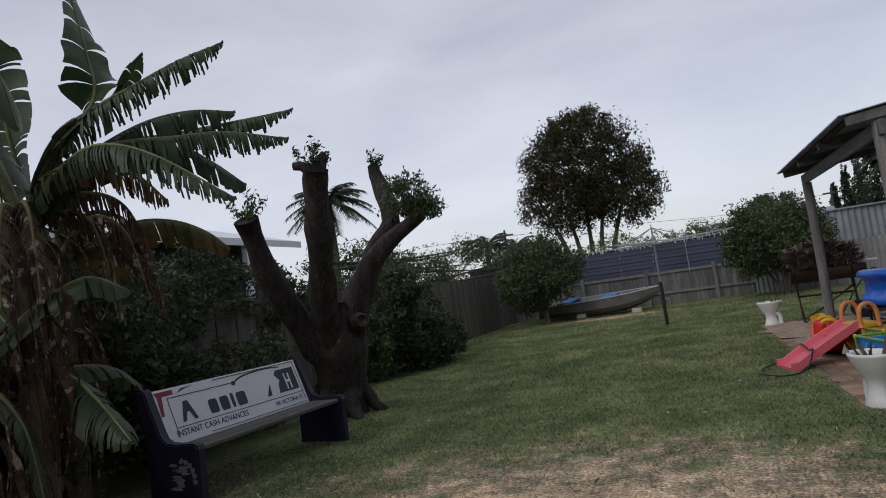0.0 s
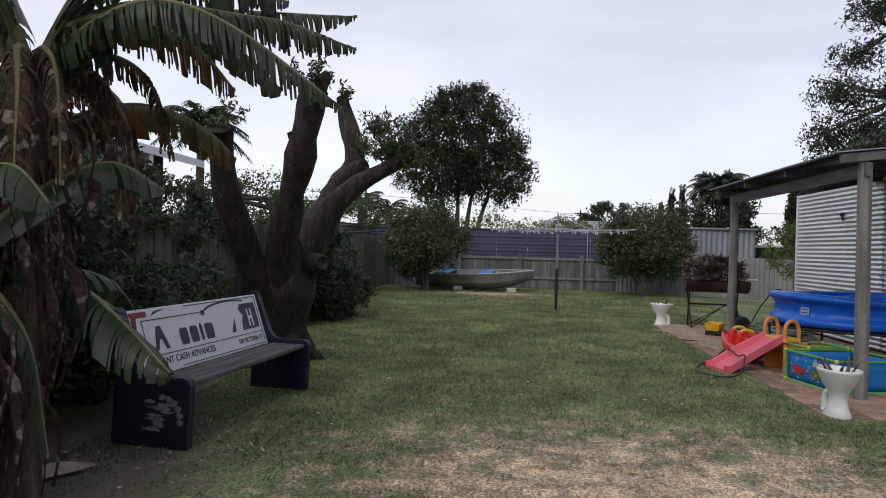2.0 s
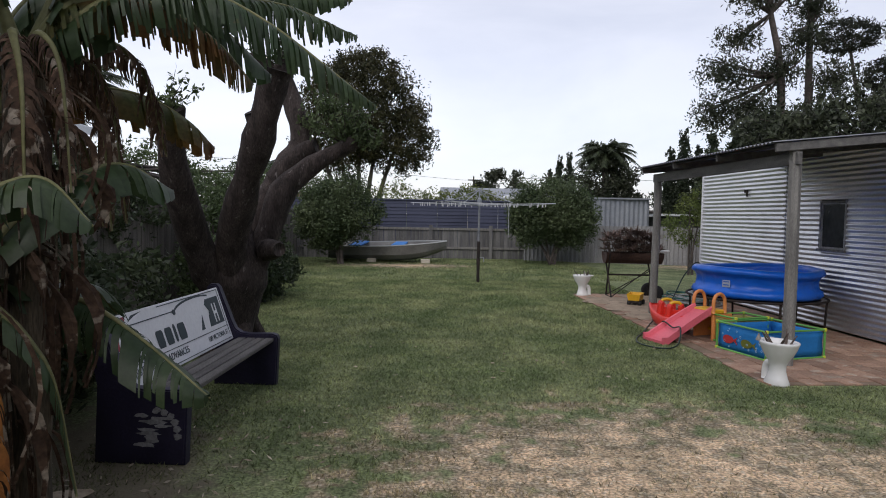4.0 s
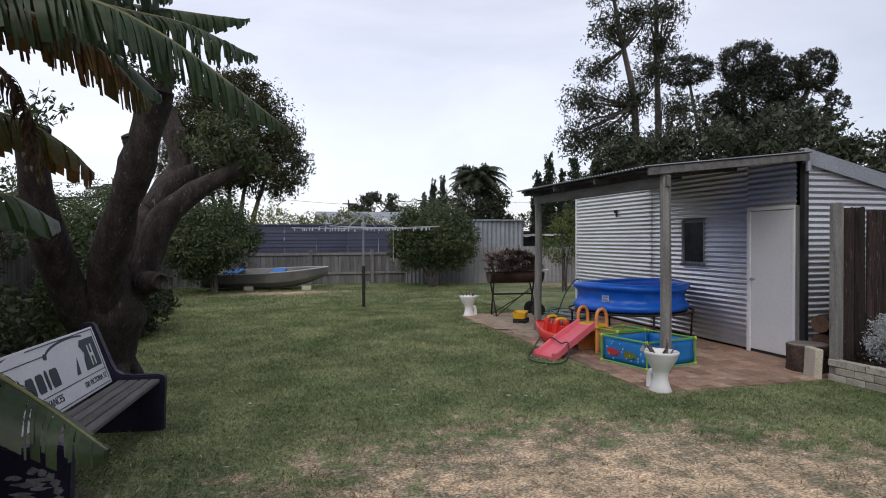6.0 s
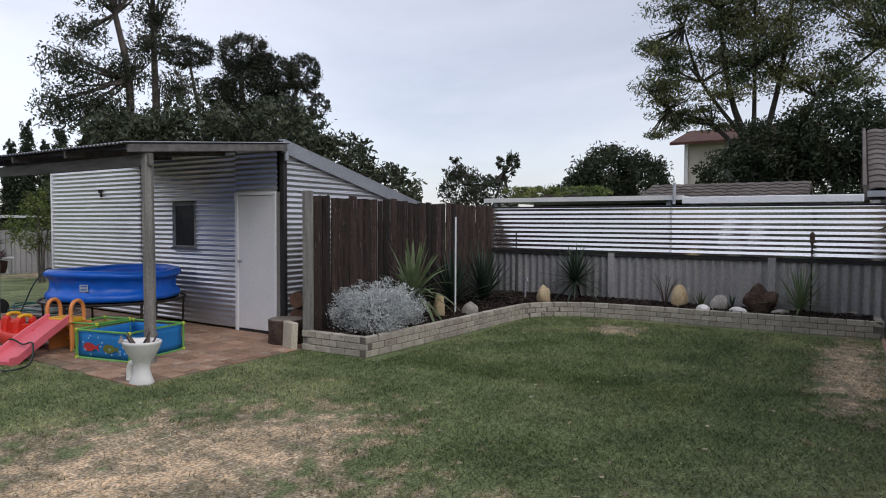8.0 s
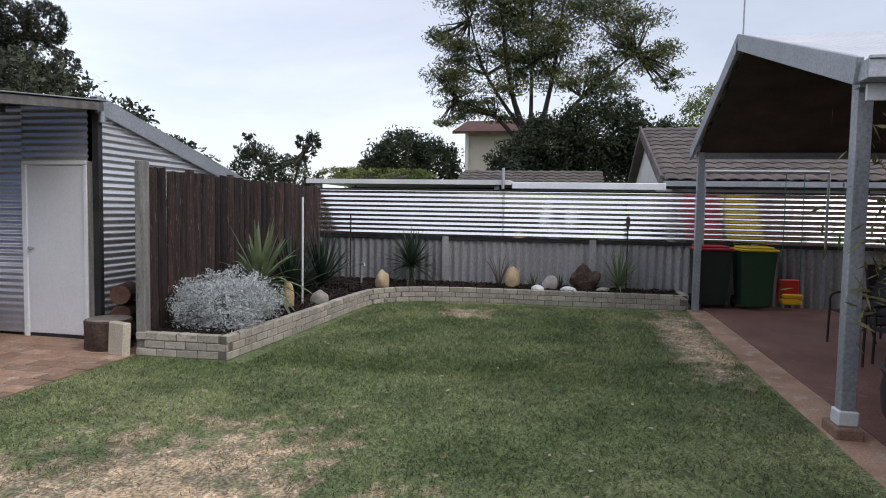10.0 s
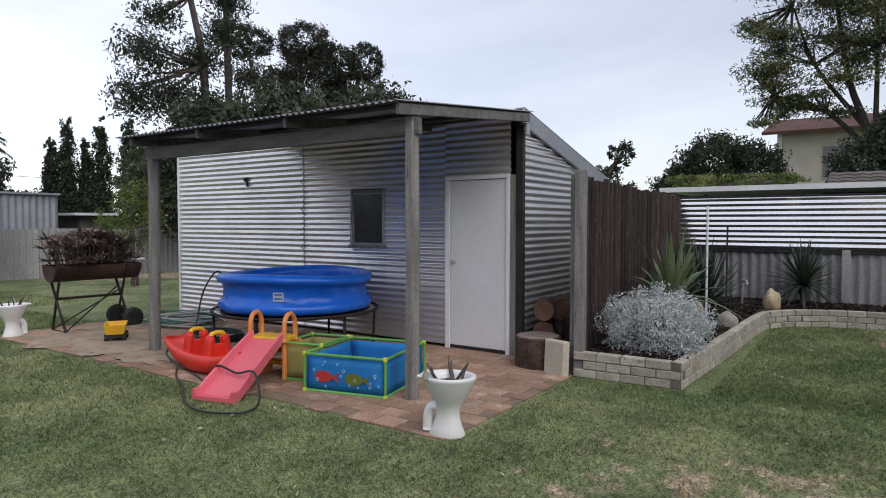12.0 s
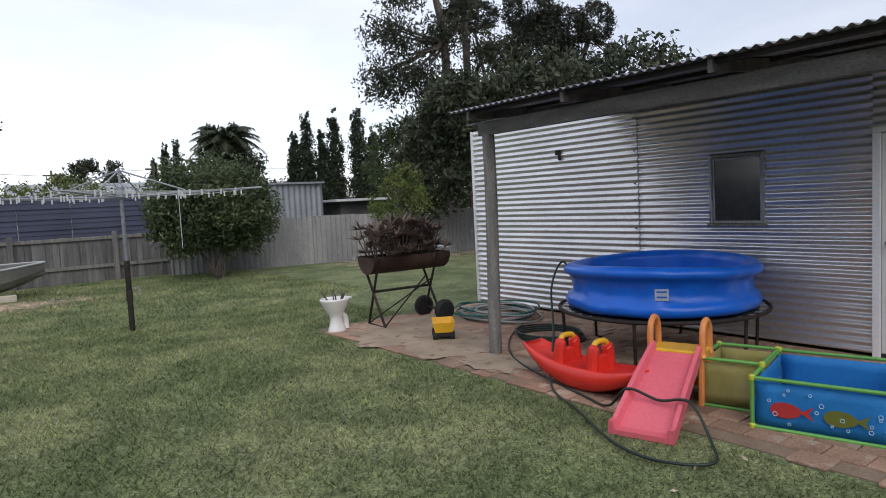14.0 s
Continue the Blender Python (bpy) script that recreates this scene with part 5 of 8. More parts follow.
for x, y, z, r, ln, rx, rz in logs:
    lg = empty("firewood_log", "split brown firewood log stacked against the shed", "firewood", "firewood stack")
    part("bark", lathed([(r * 0.98, -ln / 2), (r, -ln / 2 + 0.02), (r * 0.96, 0), (r, ln / 2 - 0.02), (r * 0.98, ln / 2)], 14), LOG_BARK, lg)
    for s in (-1, 1):
        part("cut_face", lathed([(r * 0.93, -0.003), (r * 0.9, 0.003)], 14, at=(0, 0, s * (ln / 2 + 0.002))), CUT_WOOD, lg)
    lg.matrix_world = pose(x, y, z, rx, 0, rz)

# ---- garden bed plants and rocks ----
bush = empty("silver_bush", "rounded silver-grey leafy bush in the garden bed", "bush")
bm = bmesh.new()
rb = random.Random(9)
for k in range(40):
    a, e = rb.uniform(0, math.tau), rb.uniform(0.2, 1.3)
    q = Vector((0.5 * math.cos(a) * math.cos(e), 0.45 * math.sin(a) * math.cos(e), 0.5 * math.sin(e) + 0.05))
    tube(bm, [Vector((0, 0, 0)), q * 0.5 + Vector((0, 0, 0.04)), q], [0.012, 0.008, 0.004], 5)
part("woody_base", bm, STICK, bush)
crown("leaves", [(0, 0, 0.30, 0.68, 0.54, 0.38), (0.1, -0.1, 0.24, 0.66, 0.48, 0.32)], 19000, 0.04, 0.012, LEAF_SILVER, bush, 31, 190, 0.16, 0.0, 0.55)
bush.matrix_world = pose(4.22, 5.42, 0.18)


def yucca(label, x, y, z, n, ln, w, mat, stem, seed, droop=0.5, lift=0.15):
    t = empty("yucca", label, "yucca")
    r = random.Random(seed)
    if stem > 0.05:
        part("stem", tubed([(0, 0, -0.05), (0.01, 0, stem)], [0.05, 0.04], 8), STICK, t)
    for k in range(n):
        a = k * 2.399 + r.uniform(-0.2, 0.2)
        e = lift + (1.45 - lift) * (k / n) ** 0.8
        l2 = ln * r.uniform(0.8, 1.1)
        bm = bmesh.new()
        prev = None
        for i in range(7):
            u = i / 6
            out = l2 * (math.cos(e) * u)
            up = l2 * (math.sin(e) * u - droop * (1 - math.sin(e)) * u * u * 0.75)
            ww = w * (0.55 + 0.9 * u - 1.45 * u * u) * 0.9 + 0.001
            c = Vector((out * math.cos(a), out * math.sin(a), stem + up))
            s = Vector((-math.sin(a), math.cos(a), 0)) * ww
            row = [bm.verts.new(c - s + Vector((0, 0, ww * 0.35))), bm.verts.new(c), bm.verts.new(c + s + Vector((0, 0, ww * 0.35)))]
            if prev:
                bm.faces.new((prev[0], prev[1], row[1], row[0]))
                bm.faces.new((prev[1], prev[2], row[2], row[1]))
            prev = row
        part("leaf", bm, mat, t, "", True)
    t.matrix_world = pose(x, y, z)
    return t


yucca("green strap-leaved yucca with drooping leaves", 5.2, 5.5, 0.18, 52, 0.9, 0.055, LEAF_YUCCA, 0.36, 3, 1.5, -0.1)
yucca("dark spiky yucca by the slab fence", 7.5, 5.6, 0.18, 90, 1.0, 0.028, LEAF_YUCCA_DARK, 0.12, 4, 0.35)
yucca("dark spiky yucca by the slab fence", 6.7, 5.75, 0.18, 80, 0.95, 0.028, LEAF_YUCCA_DARK, 0.1, 5, 0.4)
yucca("dark green round-headed yucca by the rear fence", 8.98, 4.45, 0.18, 96, 0.72, 0.030, LEAF_YUCCA_DARK, 0.36, 6, 0.3, -0.5)
yucca("thin grey-green strap plant by the rear fence", 9.02, 0.75, 0.18, 40, 0.8, 0.024, LEAF_YUCCA, 0.1, 7, 0.8)
yucca("small green tufted plant among rocks", 9.0, 2.22, 0.18, 26, 0.3, 0.014, LEAF_GREEN, 0.02, 8, 0.3)
yucca("small dark tufted plant among rocks", 9.1, 1.75, 0.18, 22, 0.3, 0.014, LEAF_YUCCA_DARK, 0.02, 9, 0.3)
for label, mat, x, y, sx, sy, sz, seed in (("tan rounded rock behind the block wall", ROCK_TAN, 8.35, 4.82, 0.12, 0.13, 0.2, 1), ("tall tan rock by the rear fence", ROCK_TAN, 9.1, 2.6, 0.13, 0.2, 0.27, 2),
                                          ("white rounded rock on the mulch", ROCK_WHITE, 8.66, 2.13, 0.09, 0.15, 0.08, 3), ("white rounded rock on the mulch", ROCK_WHITE, 8.68, 1.6, 0.09, 0.14, 0.08, 4),
                                          ("grey pointed rock on the mulch", ROCK_GREY, 8.9, 1.92, 0.1, 0.13, 0.19, 5), ("flat grey rock on the mulch", ROCK_GREY, 8.95, 1.02, 0.1, 0.2, 0.06, 6),
                                          ("pale grey rock behind the wall", ROCK_GREY, 6.1, 5.05, 0.13, 0.12, 0.14, 7), ("tan slanted rock by the yucca", ROCK_TAN, 5.6, 5.3, 0.09, 0.1, 0.26, 8)):
    tagged(mesh_ob("rock", rock(seed, sx, sy, sz), mat, True), label, "rock").matrix_world = pose(x, y, 0.2 + sz * 0.45, 0, 0, seed * 40)
bm = rock(9, 0.16, 0.22, 0.26, 0.7)
tagged(mesh_ob("tree_root", bm, LOG_BARK), "dark hollow tree root ornament by the rear fence", "ornament").matrix_world = pose(9.08, 1.3, 0.33)
tagged(mesh_ob("garden_stake", tubed([(6.03, 5.28, 0.1), (6.03, 5.28, 1.72)], 0.014, 8), SIGN_WHITE), "tall thin white garden stake", "stake")
tagged(mesh_ob("garden_stake", tubed([(8.6, 5.5, 0.1), (8.6, 5.5, 1.45)], 0.014, 6), BLACK_STEEL), "dark thin garden stake by the rear fence", "stake")
st = empty("garden_tap", "grey standpipe tap by the fence", "tap")
part("pipe", tubed([(8.5, 5.25, 0.1), (8.5, 5.25, 0.62)], 0.016, 8), STEEL, st)
part("tap_head", tubed([(8.5, 5.25, 0.6), (8.42, 5.18, 0.6), (8.40, 5.16, 0.55)], 0.016, 8), STEEL, st)
lamp = empty("garden_torch", "dark garden torch on a thin pole", "torch")
part("pole", tubed([(9.15, 0.62, 0.1), (9.15, 0.62, 1.35)], 0.012, 6), BLACK_STEEL, lamp)
part("head", lathed([(0.015, 1.3), (0.035, 1.36), (0.04, 1.48), (0.01, 1.52)], 10, at=(9.15, 0.62, 0)), LOG_BARK, lamp)
twig = empty("bare_shrub", "leafless twiggy shrub by the rear fence", "shrub")
for k in range(7):
    a = k * 0.9
    part("twig", tubed(curve_pts([(9.15, 2.85, 0.15), (9.15 + 0.05 * math.cos(a), 2.85 + 0.12 * math.sin(a), 0.5), (9.15 + 0.08 * math.cos(a), 2.85 + 0.26 * math.sin(a), 0.72 + 0.05 * math.sin(k * 2))], 6), [0.009] * 4 + [0.006, 0.005, 0.003], 5), STICK, twig)

# ---- sand washed over the far pavers ----
for k, (x, y, rx, ry) in enumerate(((1.75, 11.7, 0.75, 1.3), (2.7, 12.5, 0.9, 0.6), (1.55, 10.2, 0.35, 0.5))):
    bm = bmesh.new()
    ring = []
    for i in range(48):
        t = i / 48 * math.tau
        q = 0.8 + 0.5 * noise.noise(Vector((math.cos(t) * 2.3 + k * 5, math.sin(t) * 2.3, 1.0))) + 0.25 * noise.noise(Vector((math.cos(t) * 7, math.sin(t) * 7, k)))
        ring.append(bm.verts.new((x + rx * q * math.cos(t), y + ry * q * math.sin(t), 0.024)))
    mid = bm.verts.new((x, y, 0.042))
    for i in range(48):
        bm.faces.new((ring[i], ring[(i + 1) % 48], mid))
    tagged(mesh_ob("washed_sand", bm, DRIFT, True), "pale sand washed thinly over the pavers", "sand", kind="stuff")


# ---- clothes hoist ----
hoist = empty("clothes_hoist", "rotary clothes hoist with pegs on its lines", "clothes hoist")
part("pole", tubed([(0, 0, -0.02), (0, 0, 1.0), (0, 0, 2.0)], [0.03, 0.03, 0.024], 10), IRON_OLD, hoist, "grey steel pole")
part("lower_tube", lathed([(0.036, 0.0), (0.038, 0.02), (0.038, 0.98), (0.032, 1.0)], 12), BLACK_STEEL, hoist, "dark lower tube")
part("collar", lathed([(0.04, 0.42), (0.045, 0.44), (0.045, 0.56), (0.04, 0.58)], 12), BLACK_STEEL, hoist)
part("hub", lathed([(0.035, 1.85), (0.055, 1.88), (0.055, 2.02), (0.03, 2.06)], 12), STEEL, hoist)
part("crank", tubed([(0.03, 0, 0.6), (0.12, -0.02, 0.62), (0.13, -0.02, 0.5)], 0.011, 6), STEEL, hoist)
tips = []
for k in range(4):
    a = math.radians(60 + 90 * k)
    tip = Vector((1.9 * math.cos(a), 1.9 * math.sin(a), 1.93))
    tips.append(tip)
    part("arm", tubed([(0.05 * math.cos(a), 0.05 * math.sin(a), 1.88), tip], 0.014, 6), STEEL, hoist)
    part("strut", tubed([(0, 0, 2.25), tip * 0.45 + Vector((0, 0, 1.07))], 0.011, 6), STEEL, hoist)
part("mast_top", tubed([(0, 0, 1.95), (0, 0, 2.28)], 0.02, 8), STEEL, hoist)
PEG = plain("pale_peg", (0.55, 0.56, 0.58), 0.6)
rh = random.Random(6)
for f in (0.4, 0.6, 0.8, 1.0):
    for k in range(4):
        a, b = tips[k] * f, tips[(k + 1) % 4] * f
        a = Vector((a.x, a.y, 1.9 + 0.03 * f))
        b = Vector((b.x, b.y, 1.9 + 0.03 * f))
        mid = (a + b) / 2 - Vector((0, 0, 0.03 * f))
        part("line", tubed(curve_pts([a, mid, b], 8), 0.0035, 4), PEG, hoist)
        for q in range(3 if f < 1 else 6):
            u = rh.uniform(0.06, 0.94)
            c = a.lerp(b, u) - Vector((0, 0, 0.03 * f * 4 * u * (1 - u)))
            part("peg", boxed(c.x - 0.009, c.x + 0.009, c.y - 0.009, c.y + 0.009, c.z - 0.06, c.z + 0.018), PEG, hoist)
part("hanging_cord", tubed([tips[3] * 0.4 + Vector((0, 0, 1.15)), tips[3] * 0.4 + Vector((0, 0, 0.35))], 0.005, 5), PEG, hoist)
hoist.matrix_world = pose(-0.56, 15.44, 0)

# ---- boat ----
boat = empty("dinghy", "dull aluminium dinghy with blue seats lying by the fence", "boat")
bm = bmesh.new()
secs = []
N = 18
for i in range(N + 1):
    u = i / N
    x = u * 3.95
    w = 0.72 * (1 - max(0, (u - 0.45) / 0.55) ** 2.2 * 0.97) * (0.86 + 0.14 * min(1, u * 3))
    zs = 0.50 + 0.17 * u ** 2
    zk = 0.0 + 0.42 * max(0, (u - 0.6) / 0.4) ** 2
    secs.append([bm.verts.new(p) for p in ((x, -w, zs), (x, -w * 0.93, zk + (zs - zk) * 0.45), (x, -w * 0.7, zk + 0.09), (x, 0, zk), (x, w * 0.7, zk + 0.09), (x, w * 0.93, zk + (zs - zk) * 0.45), (x, w, zs), (x, w * 0.95, zs - 0.01), (x, w * 0.66, zk + 0.13), (x, 0, zk + 0.05), (x, -w * 0.66, zk + 0.13), (x, -w * 0.95, zs - 0.01))])
for a, b in zip(secs, secs[1:]):
    for k in range(12):
        bm.faces.new((a[k], a[(k + 1) % 12], b[(k + 1) % 12], b[k]))
bm.faces.new(secs[0])
bm.faces.new(secs[-1][::-1])
bmesh.ops.recalc_face_normals(bm, faces=bm.faces)
part("hull", bm, ALUMINIUM, boat)
for s in (-1, 1):
    pts = []
    for i in range(N + 1):
        u = i / N
        w = 0.72 * (1 - max(0, (u - 0.45) / 0.55) ** 2.2 * 0.97) * (0.86 + 0.14 * min(1, u * 3))
        pts.append((u * 3.95, s * w, 0.51 + 0.17 * u ** 2))
    part("gunwale", tubed(pts, 0.022, 6), BOAT_PALE, boat, "pale gunwale")
for x in (0.7, 2.1):
    part("seat", boxed(x, x + 0.42, -0.64, 0.64, 0.515, 0.565, 0.01), BOAT_BLUE, boat, "bright blue bench seat")
part("transom", boxed(-0.03, 0.02, -0.58, 0.58, 0.1, 0.52, 0.01), ALUMINIUM, boat)
boat.matrix_world = pose(-4.75, 22.35, 0.06, 4, 0, -10)
for x in (-3.4, -1.6):
    tagged(mesh_ob("concrete_block", boxed(-0.15, 0.15, -0.09, 0.09, 0, 0.14, 0.012), LIMESTONE), "pale block propping up the dinghy", "block").matrix_world = pose(x, 21.55 - (x + 3.4) * 0.18, 0)

# ---- bench with a sign for its back ----
bench = empty("bench", "old navy concrete-ended bench with a peeling sign for its back", "bench")
LB = 1.93


def bench_end(y):
    bm = bmesh.new()
    prof = [(-0.26, 0.0), (0.33, 0.0), (0.35, 0.44), (0.335, 0.475), (0.29, 0.49), (0.08, 0.485), (0.0, 0.495), (-0.055, 0.53), (-0.09, 0.60), (-0.215, 0.92), (-0.24, 0.945), (-0.30, 0.945), (-0.33, 0.91), (-0.24, 0.5)]
    a = [bm.verts.new((x, y - 0.045, z)) for x, z in prof]
    b = [bm.verts.new((x, y + 0.045, z)) for x, z in prof]
    bm.faces.new(a)
    bm.faces.new(b[::-1])
    for k in range(len(prof)):
        bm.faces.new((a[k], b[k], b[(k + 1) % len(prof)], a[(k + 1) % len(prof)]))
    bmesh.ops.recalc_face_normals(bm, faces=bm.faces)
    bmesh.ops.bevel(bm, geom=[e for e in bm.edges if abs(e.verts[0].co.y - e.verts[1].co.y) < 0.001], offset=0.012, segments=2, affect="EDGES")
    return part("end_frame", bm, NAVY_PAINT, bench, "chipped navy blue moulded end")


e0 = bench_end(0.0)
bench_end(LB)
rc = random.Random(12)


def chip(cx, cz, w, h):
    """A ragged flake of missing paint on the near end."""
    bm = bmesh.new()
    n = 14
    ring = []
    for k in range(n):
        a = k * math.tau / n
        f = rc.uniform(0.6, 1.1)
        ring.append(bm.verts.new((cx + w / 2 * f * math.cos(a), -0.0465, cz + h / 2 * f * math.sin(a))))
    bm.faces.new(ring)
    thicken(bm, 0.003)
    part("paint_chip", bm, CHIPPED, e0, "bare chipped patch")


for k in range(8):
    chip(rc.uniform(0.03, 0.13) + 0.012 * k, 0.13 + 0.025 * k, rc.uniform(0.1, 0.22), rc.uniform(0.018, 0.04))
chip(0.05, 0.32, 0.1, 0.03)
for x, z in ((0.15, 0.355), (0.2, 0.345), (0.245, 0.32), (0.27, 0.28), (0.285, 0.235), (0.29, 0.19)):
    chip(x, z, 0.06, 0.05)
for k in range(4):
    part("seat_slat", boxed(-0.03 + k * 0.088, 0.045 + k * 0.088, 0.03, LB - 0.03, 0.415, 0.45, 0.006), SLAT_WOOD, bench, "weathered grey timber slat")
LEAN = math.degrees(math.atan2(0.15, 0.44))
board_m = pose(-0.075, 0, 0.44, 0, -LEAN, 0) @ Matrix.Diagonal((1, LB / 2.05, 1.07, 1))
sign = part("sign_board", boxed(-0.02, 0.005, 0.05, 2.0, 0.0, 0.47, 0.004), SIGN_WHITE, bench, "white sign board with peeling lettering")
sign.matrix_local = board_m


def print_shape(pts, mat, name="print"):
    bm = bmesh.new()
    bm.faces.new([bm.verts.new((0.007, y, z)) for y, z in pts])
    thicken(bm, -0.002)
    return part(name, bm, mat, sign)


def bar(y0, y1, z0, z1, mat=None):
    return print_shape(((y0, z0), (y1, z0), (y1, z1), (y0, z1)), mat or SIGN_DARK)


bar(0.18, 1.0, 0.382, 0.389)
bar(0.18, 0.186, 0.05, 0.389)
bar(0.18, 1.96, 0.128, 0.134)
bar(0.75, 1.96, 0.448, 0.455)
bar(1.95, 1.957, 0.05, 0.45)
bar(0.55, 1.957, 0.018, 0.024)
print_shape(((0.08, 0.41), (0.26, 0.41), (0.26, 0.45), (0.06, 0.45)), SIGN_RED)
print_shape(((0.07, 0.25), (0.10, 0.25), (0.13, 0.41), (0.08, 0.41)), SIGN_RED)
print_shape(((0.30, 0.41), (0.36, 0.445), (0.52, 0.455), (0.40, 0.435)), SIGN_DARK)
arc = [(1.02 + 0.42 * (1 - math.cos(a)) * 0.5 * 2, 0.385 + 0.065 * math.sin(a)) for a in np.linspace(0.15, 2.3, 12)]
print_shape(arc + [(y, z - 0.012 - 0.006 * (1 - i / 12)) for i, (y, z) in reversed(list(enumerate(arc)))], SIGN_DARK)
print_shape([(1.0 + 0.028 * math.cos(a), 0.378 + 0.022 * math.sin(a)) for a in np.linspace(0, math.tau, 13)[:-1]], SIGN_DARK)
# the trade name, as plain blocks in its colours
print_shape(((0.27, 0.165), (0.31, 0.165), (0.345, 0.24), (0.375, 0.24), (0.41, 0.165), (0.45, 0.165), (0.385, 0.335), (0.335, 0.335)), SIGN_DARK)
for y0, y1, z1 in ((0.61, 0.72, 0.29), (0.755, 0.865, 0.29), (0.90, 0.94, 0.30), (0.975, 1.105, 0.29)):
    print_shape(((y0 + 0.01, 0.165), (y1 - 0.01, 0.165), (y1, 0.19), (y1, z1 - 0.02), (y1 - 0.015, z1), (y0 + 0.015, z1), (y0, z1 - 0.02), (y0, 0.19)), SIGN_DARK)
print_shape(((1.40, 0.17), (1.47, 0.17), (1.49, 0.29)), SIGN_DARK)
print_shape(((1.60, 0.17), (1.92, 0.17), (1.92, 0.40), (1.64, 0.40), (1.60, 0.36), (1.66, 0.30), (1.62, 0.25)), SIGN_DARK)
for y0, y1, z0, z1 in ((1.735, 1.76, 0.19, 0.35), (1.80, 1.825, 0.19, 0.35), (1.76, 1.80, 0.26, 0.285)):
    bm = bmesh.new()
    bm.faces.new([bm.verts.new((0.0095, y, z)) for y, z in ((y0, z0), (y1, z0), (y1, z1), (y0, z1))])
    part("print", bm, SIGN_WHITE, sign)


def words(text, y, z, size):
    """Each word of a line as lettering of its own."""
    for word in text.split():
        cu = bpy.data.curves.new("lettering", "FONT")
        cu.body, cu.size, cu.extrude = word, size, 0.001
        tmp = new("lettering", cu)
        bpy.context.view_layer.update()
        me = bpy.data.meshes.new_from_object(tmp.evaluated_get(bpy.context.evaluated_depsgraph_get()))
        bpy.data.objects.remove(tmp)
        me.materials.append(SIGN_DARK)
        ob = new("lettering", me)
        ob.parent = sign
        ob.matrix_local = pose(0.008, y, z, 90, 0, 90)
        y += max(v.co.x for v in me.vertices) + size * 0.35


words("INSTANT CASH ADVANCES", 0.16, 0.06, 0.072)
words("100 VICTORIA ST", 1.46, 0.06, 0.06)
bench.matrix_world = pose(-4.175, 4.17, 0, 0, 0, -6.3)

# ---- pollarded tree ----
tree = empty("pollarded_tree", "lopped old tree with stubby limbs and tufts of regrowth", "tree")
bm = bmesh.new()
pts = curve_pts([(-4.50, 7.55, -0.1), (-4.48, 7.52, 0.25), (-4.40, 7.44, 0.75), (-4.34, 7.36, 1.1), (-4.28, 7.3, 1.5)], 16)
girth = (0.43, 0.40, 0.37, 0.355, 0.35, 0.355, 0.365, 0.38, 0.40, 0.41, 0.41, 0.40, 0.37, 0.32, 0.26, 0.19, 0.10)
tube(bm, pts, [g * 0.88 * (1 + 0.13 * noise.noise(p * 2.6)) for g, p in zip(girth, pts)], 18)
limb(bm, [(-4.50, 7.45, 0.2), (-4.52, 7.3, 0.7), (-4.66, 6.95, 1.3), (-4.72, 6.5, 2.0), (-4.66, 6.15, 2.58)], 0.22, 0.125, 12, 14, 0.3, 2)
limb(bm, [(-4.46, 7.5, 0.15), (-4.40, 7.3, 0.75), (-4.28, 7.0, 1.4), (-4.0, 6.6, 2.1), (-3.78, 6.3, 2.65), (-3.68, 6.2, 2.98)], 0.22, 0.135, 12, 16, 0.3, 3)
limb(bm, [(-4.46, 7.5, 0.15), (-4.35, 7.45, 0.8), (-4.2, 7.7, 1.5), (-3.95, 8.0, 2.1), (-3.74, 8.15, 2.5), (-3.82, 8.25, 2.9), (-3.98, 8.3, 3.4)], 0.22, 0.10, 12, 18, 0.35, 4)
limb(bm, [(-4.36, 7.45, 0.3), (-4.2, 7.38, 0.85), (-3.98, 7.42, 1.45), (-3.85, 7.48, 1.85), (-3.55, 7.52, 2.15), (-3.2, 7.55, 2.36), (-3.02, 7.56, 2.47)], 0.18, 0.095, 12, 16, 0.28, 5)
limb(bm, [(-3.98, 7.9, 2.0), (-3.72, 7.85, 2.32), (-3.5, 7.8, 2.42)], 0.15, 0.11, 10, 8, 0.3, 6)
for k in range(6):
    a = k * 1.05 + 0.3
    limb(bm, [(-4.5 + 0.22 * math.cos(a), 7.54 + 0.22 * math.sin(a), 0.42), (-4.5 + 0.42 * math.cos(a), 7.54 + 0.42 * math.sin(a), 0.08), (-4.5 + 0.62 * math.cos(a), 7.54 + 0.62 * math.sin(a), -0.05)], 0.13, 0.04, 7, 6, 0.1, k)
for v in bm.verts:
    v.co += Vector((noise.noise(v.co * 7), noise.noise(v.co * 7 + Vector((9, 0, 0))), 0)) * 0.03 + Vector((noise.noise(v.co * 16), noise.noise(v.co * 16 + Vector((9, 0, 0))), 0)) * 0.014
limb(bm, [(-3.70, 6.2, 2.86), (-3.80, 6.16, 3.03), (-3.92, 6.14, 3.06)], 0.07, 0.045, 8, 5, 0.2, 8)
limb(bm, [(-3.66, 6.2, 2.9), (-3.60, 6.22, 3.08), (-3.55, 6.24, 3.14)], 0.08, 0.06, 8, 5, 0.2, 9)
limb(bm, [(-3.84, 6.44, 2.35), (-3.90, 6.38, 2.52), (-3.93, 6.35, 2.6)], 0.10, 0.08, 9, 5, 0.2, 10)
limb(bm, [(-3.98, 7.28, 1.2), (-3.86, 7.12, 1.22), (-3.8, 7.05, 1.22)], 0.13, 0.08, 9, 5, 0.2, 11)
part("trunk", bm, BARK, tree, "grey-brown furrowed trunk and sawn limbs", True)
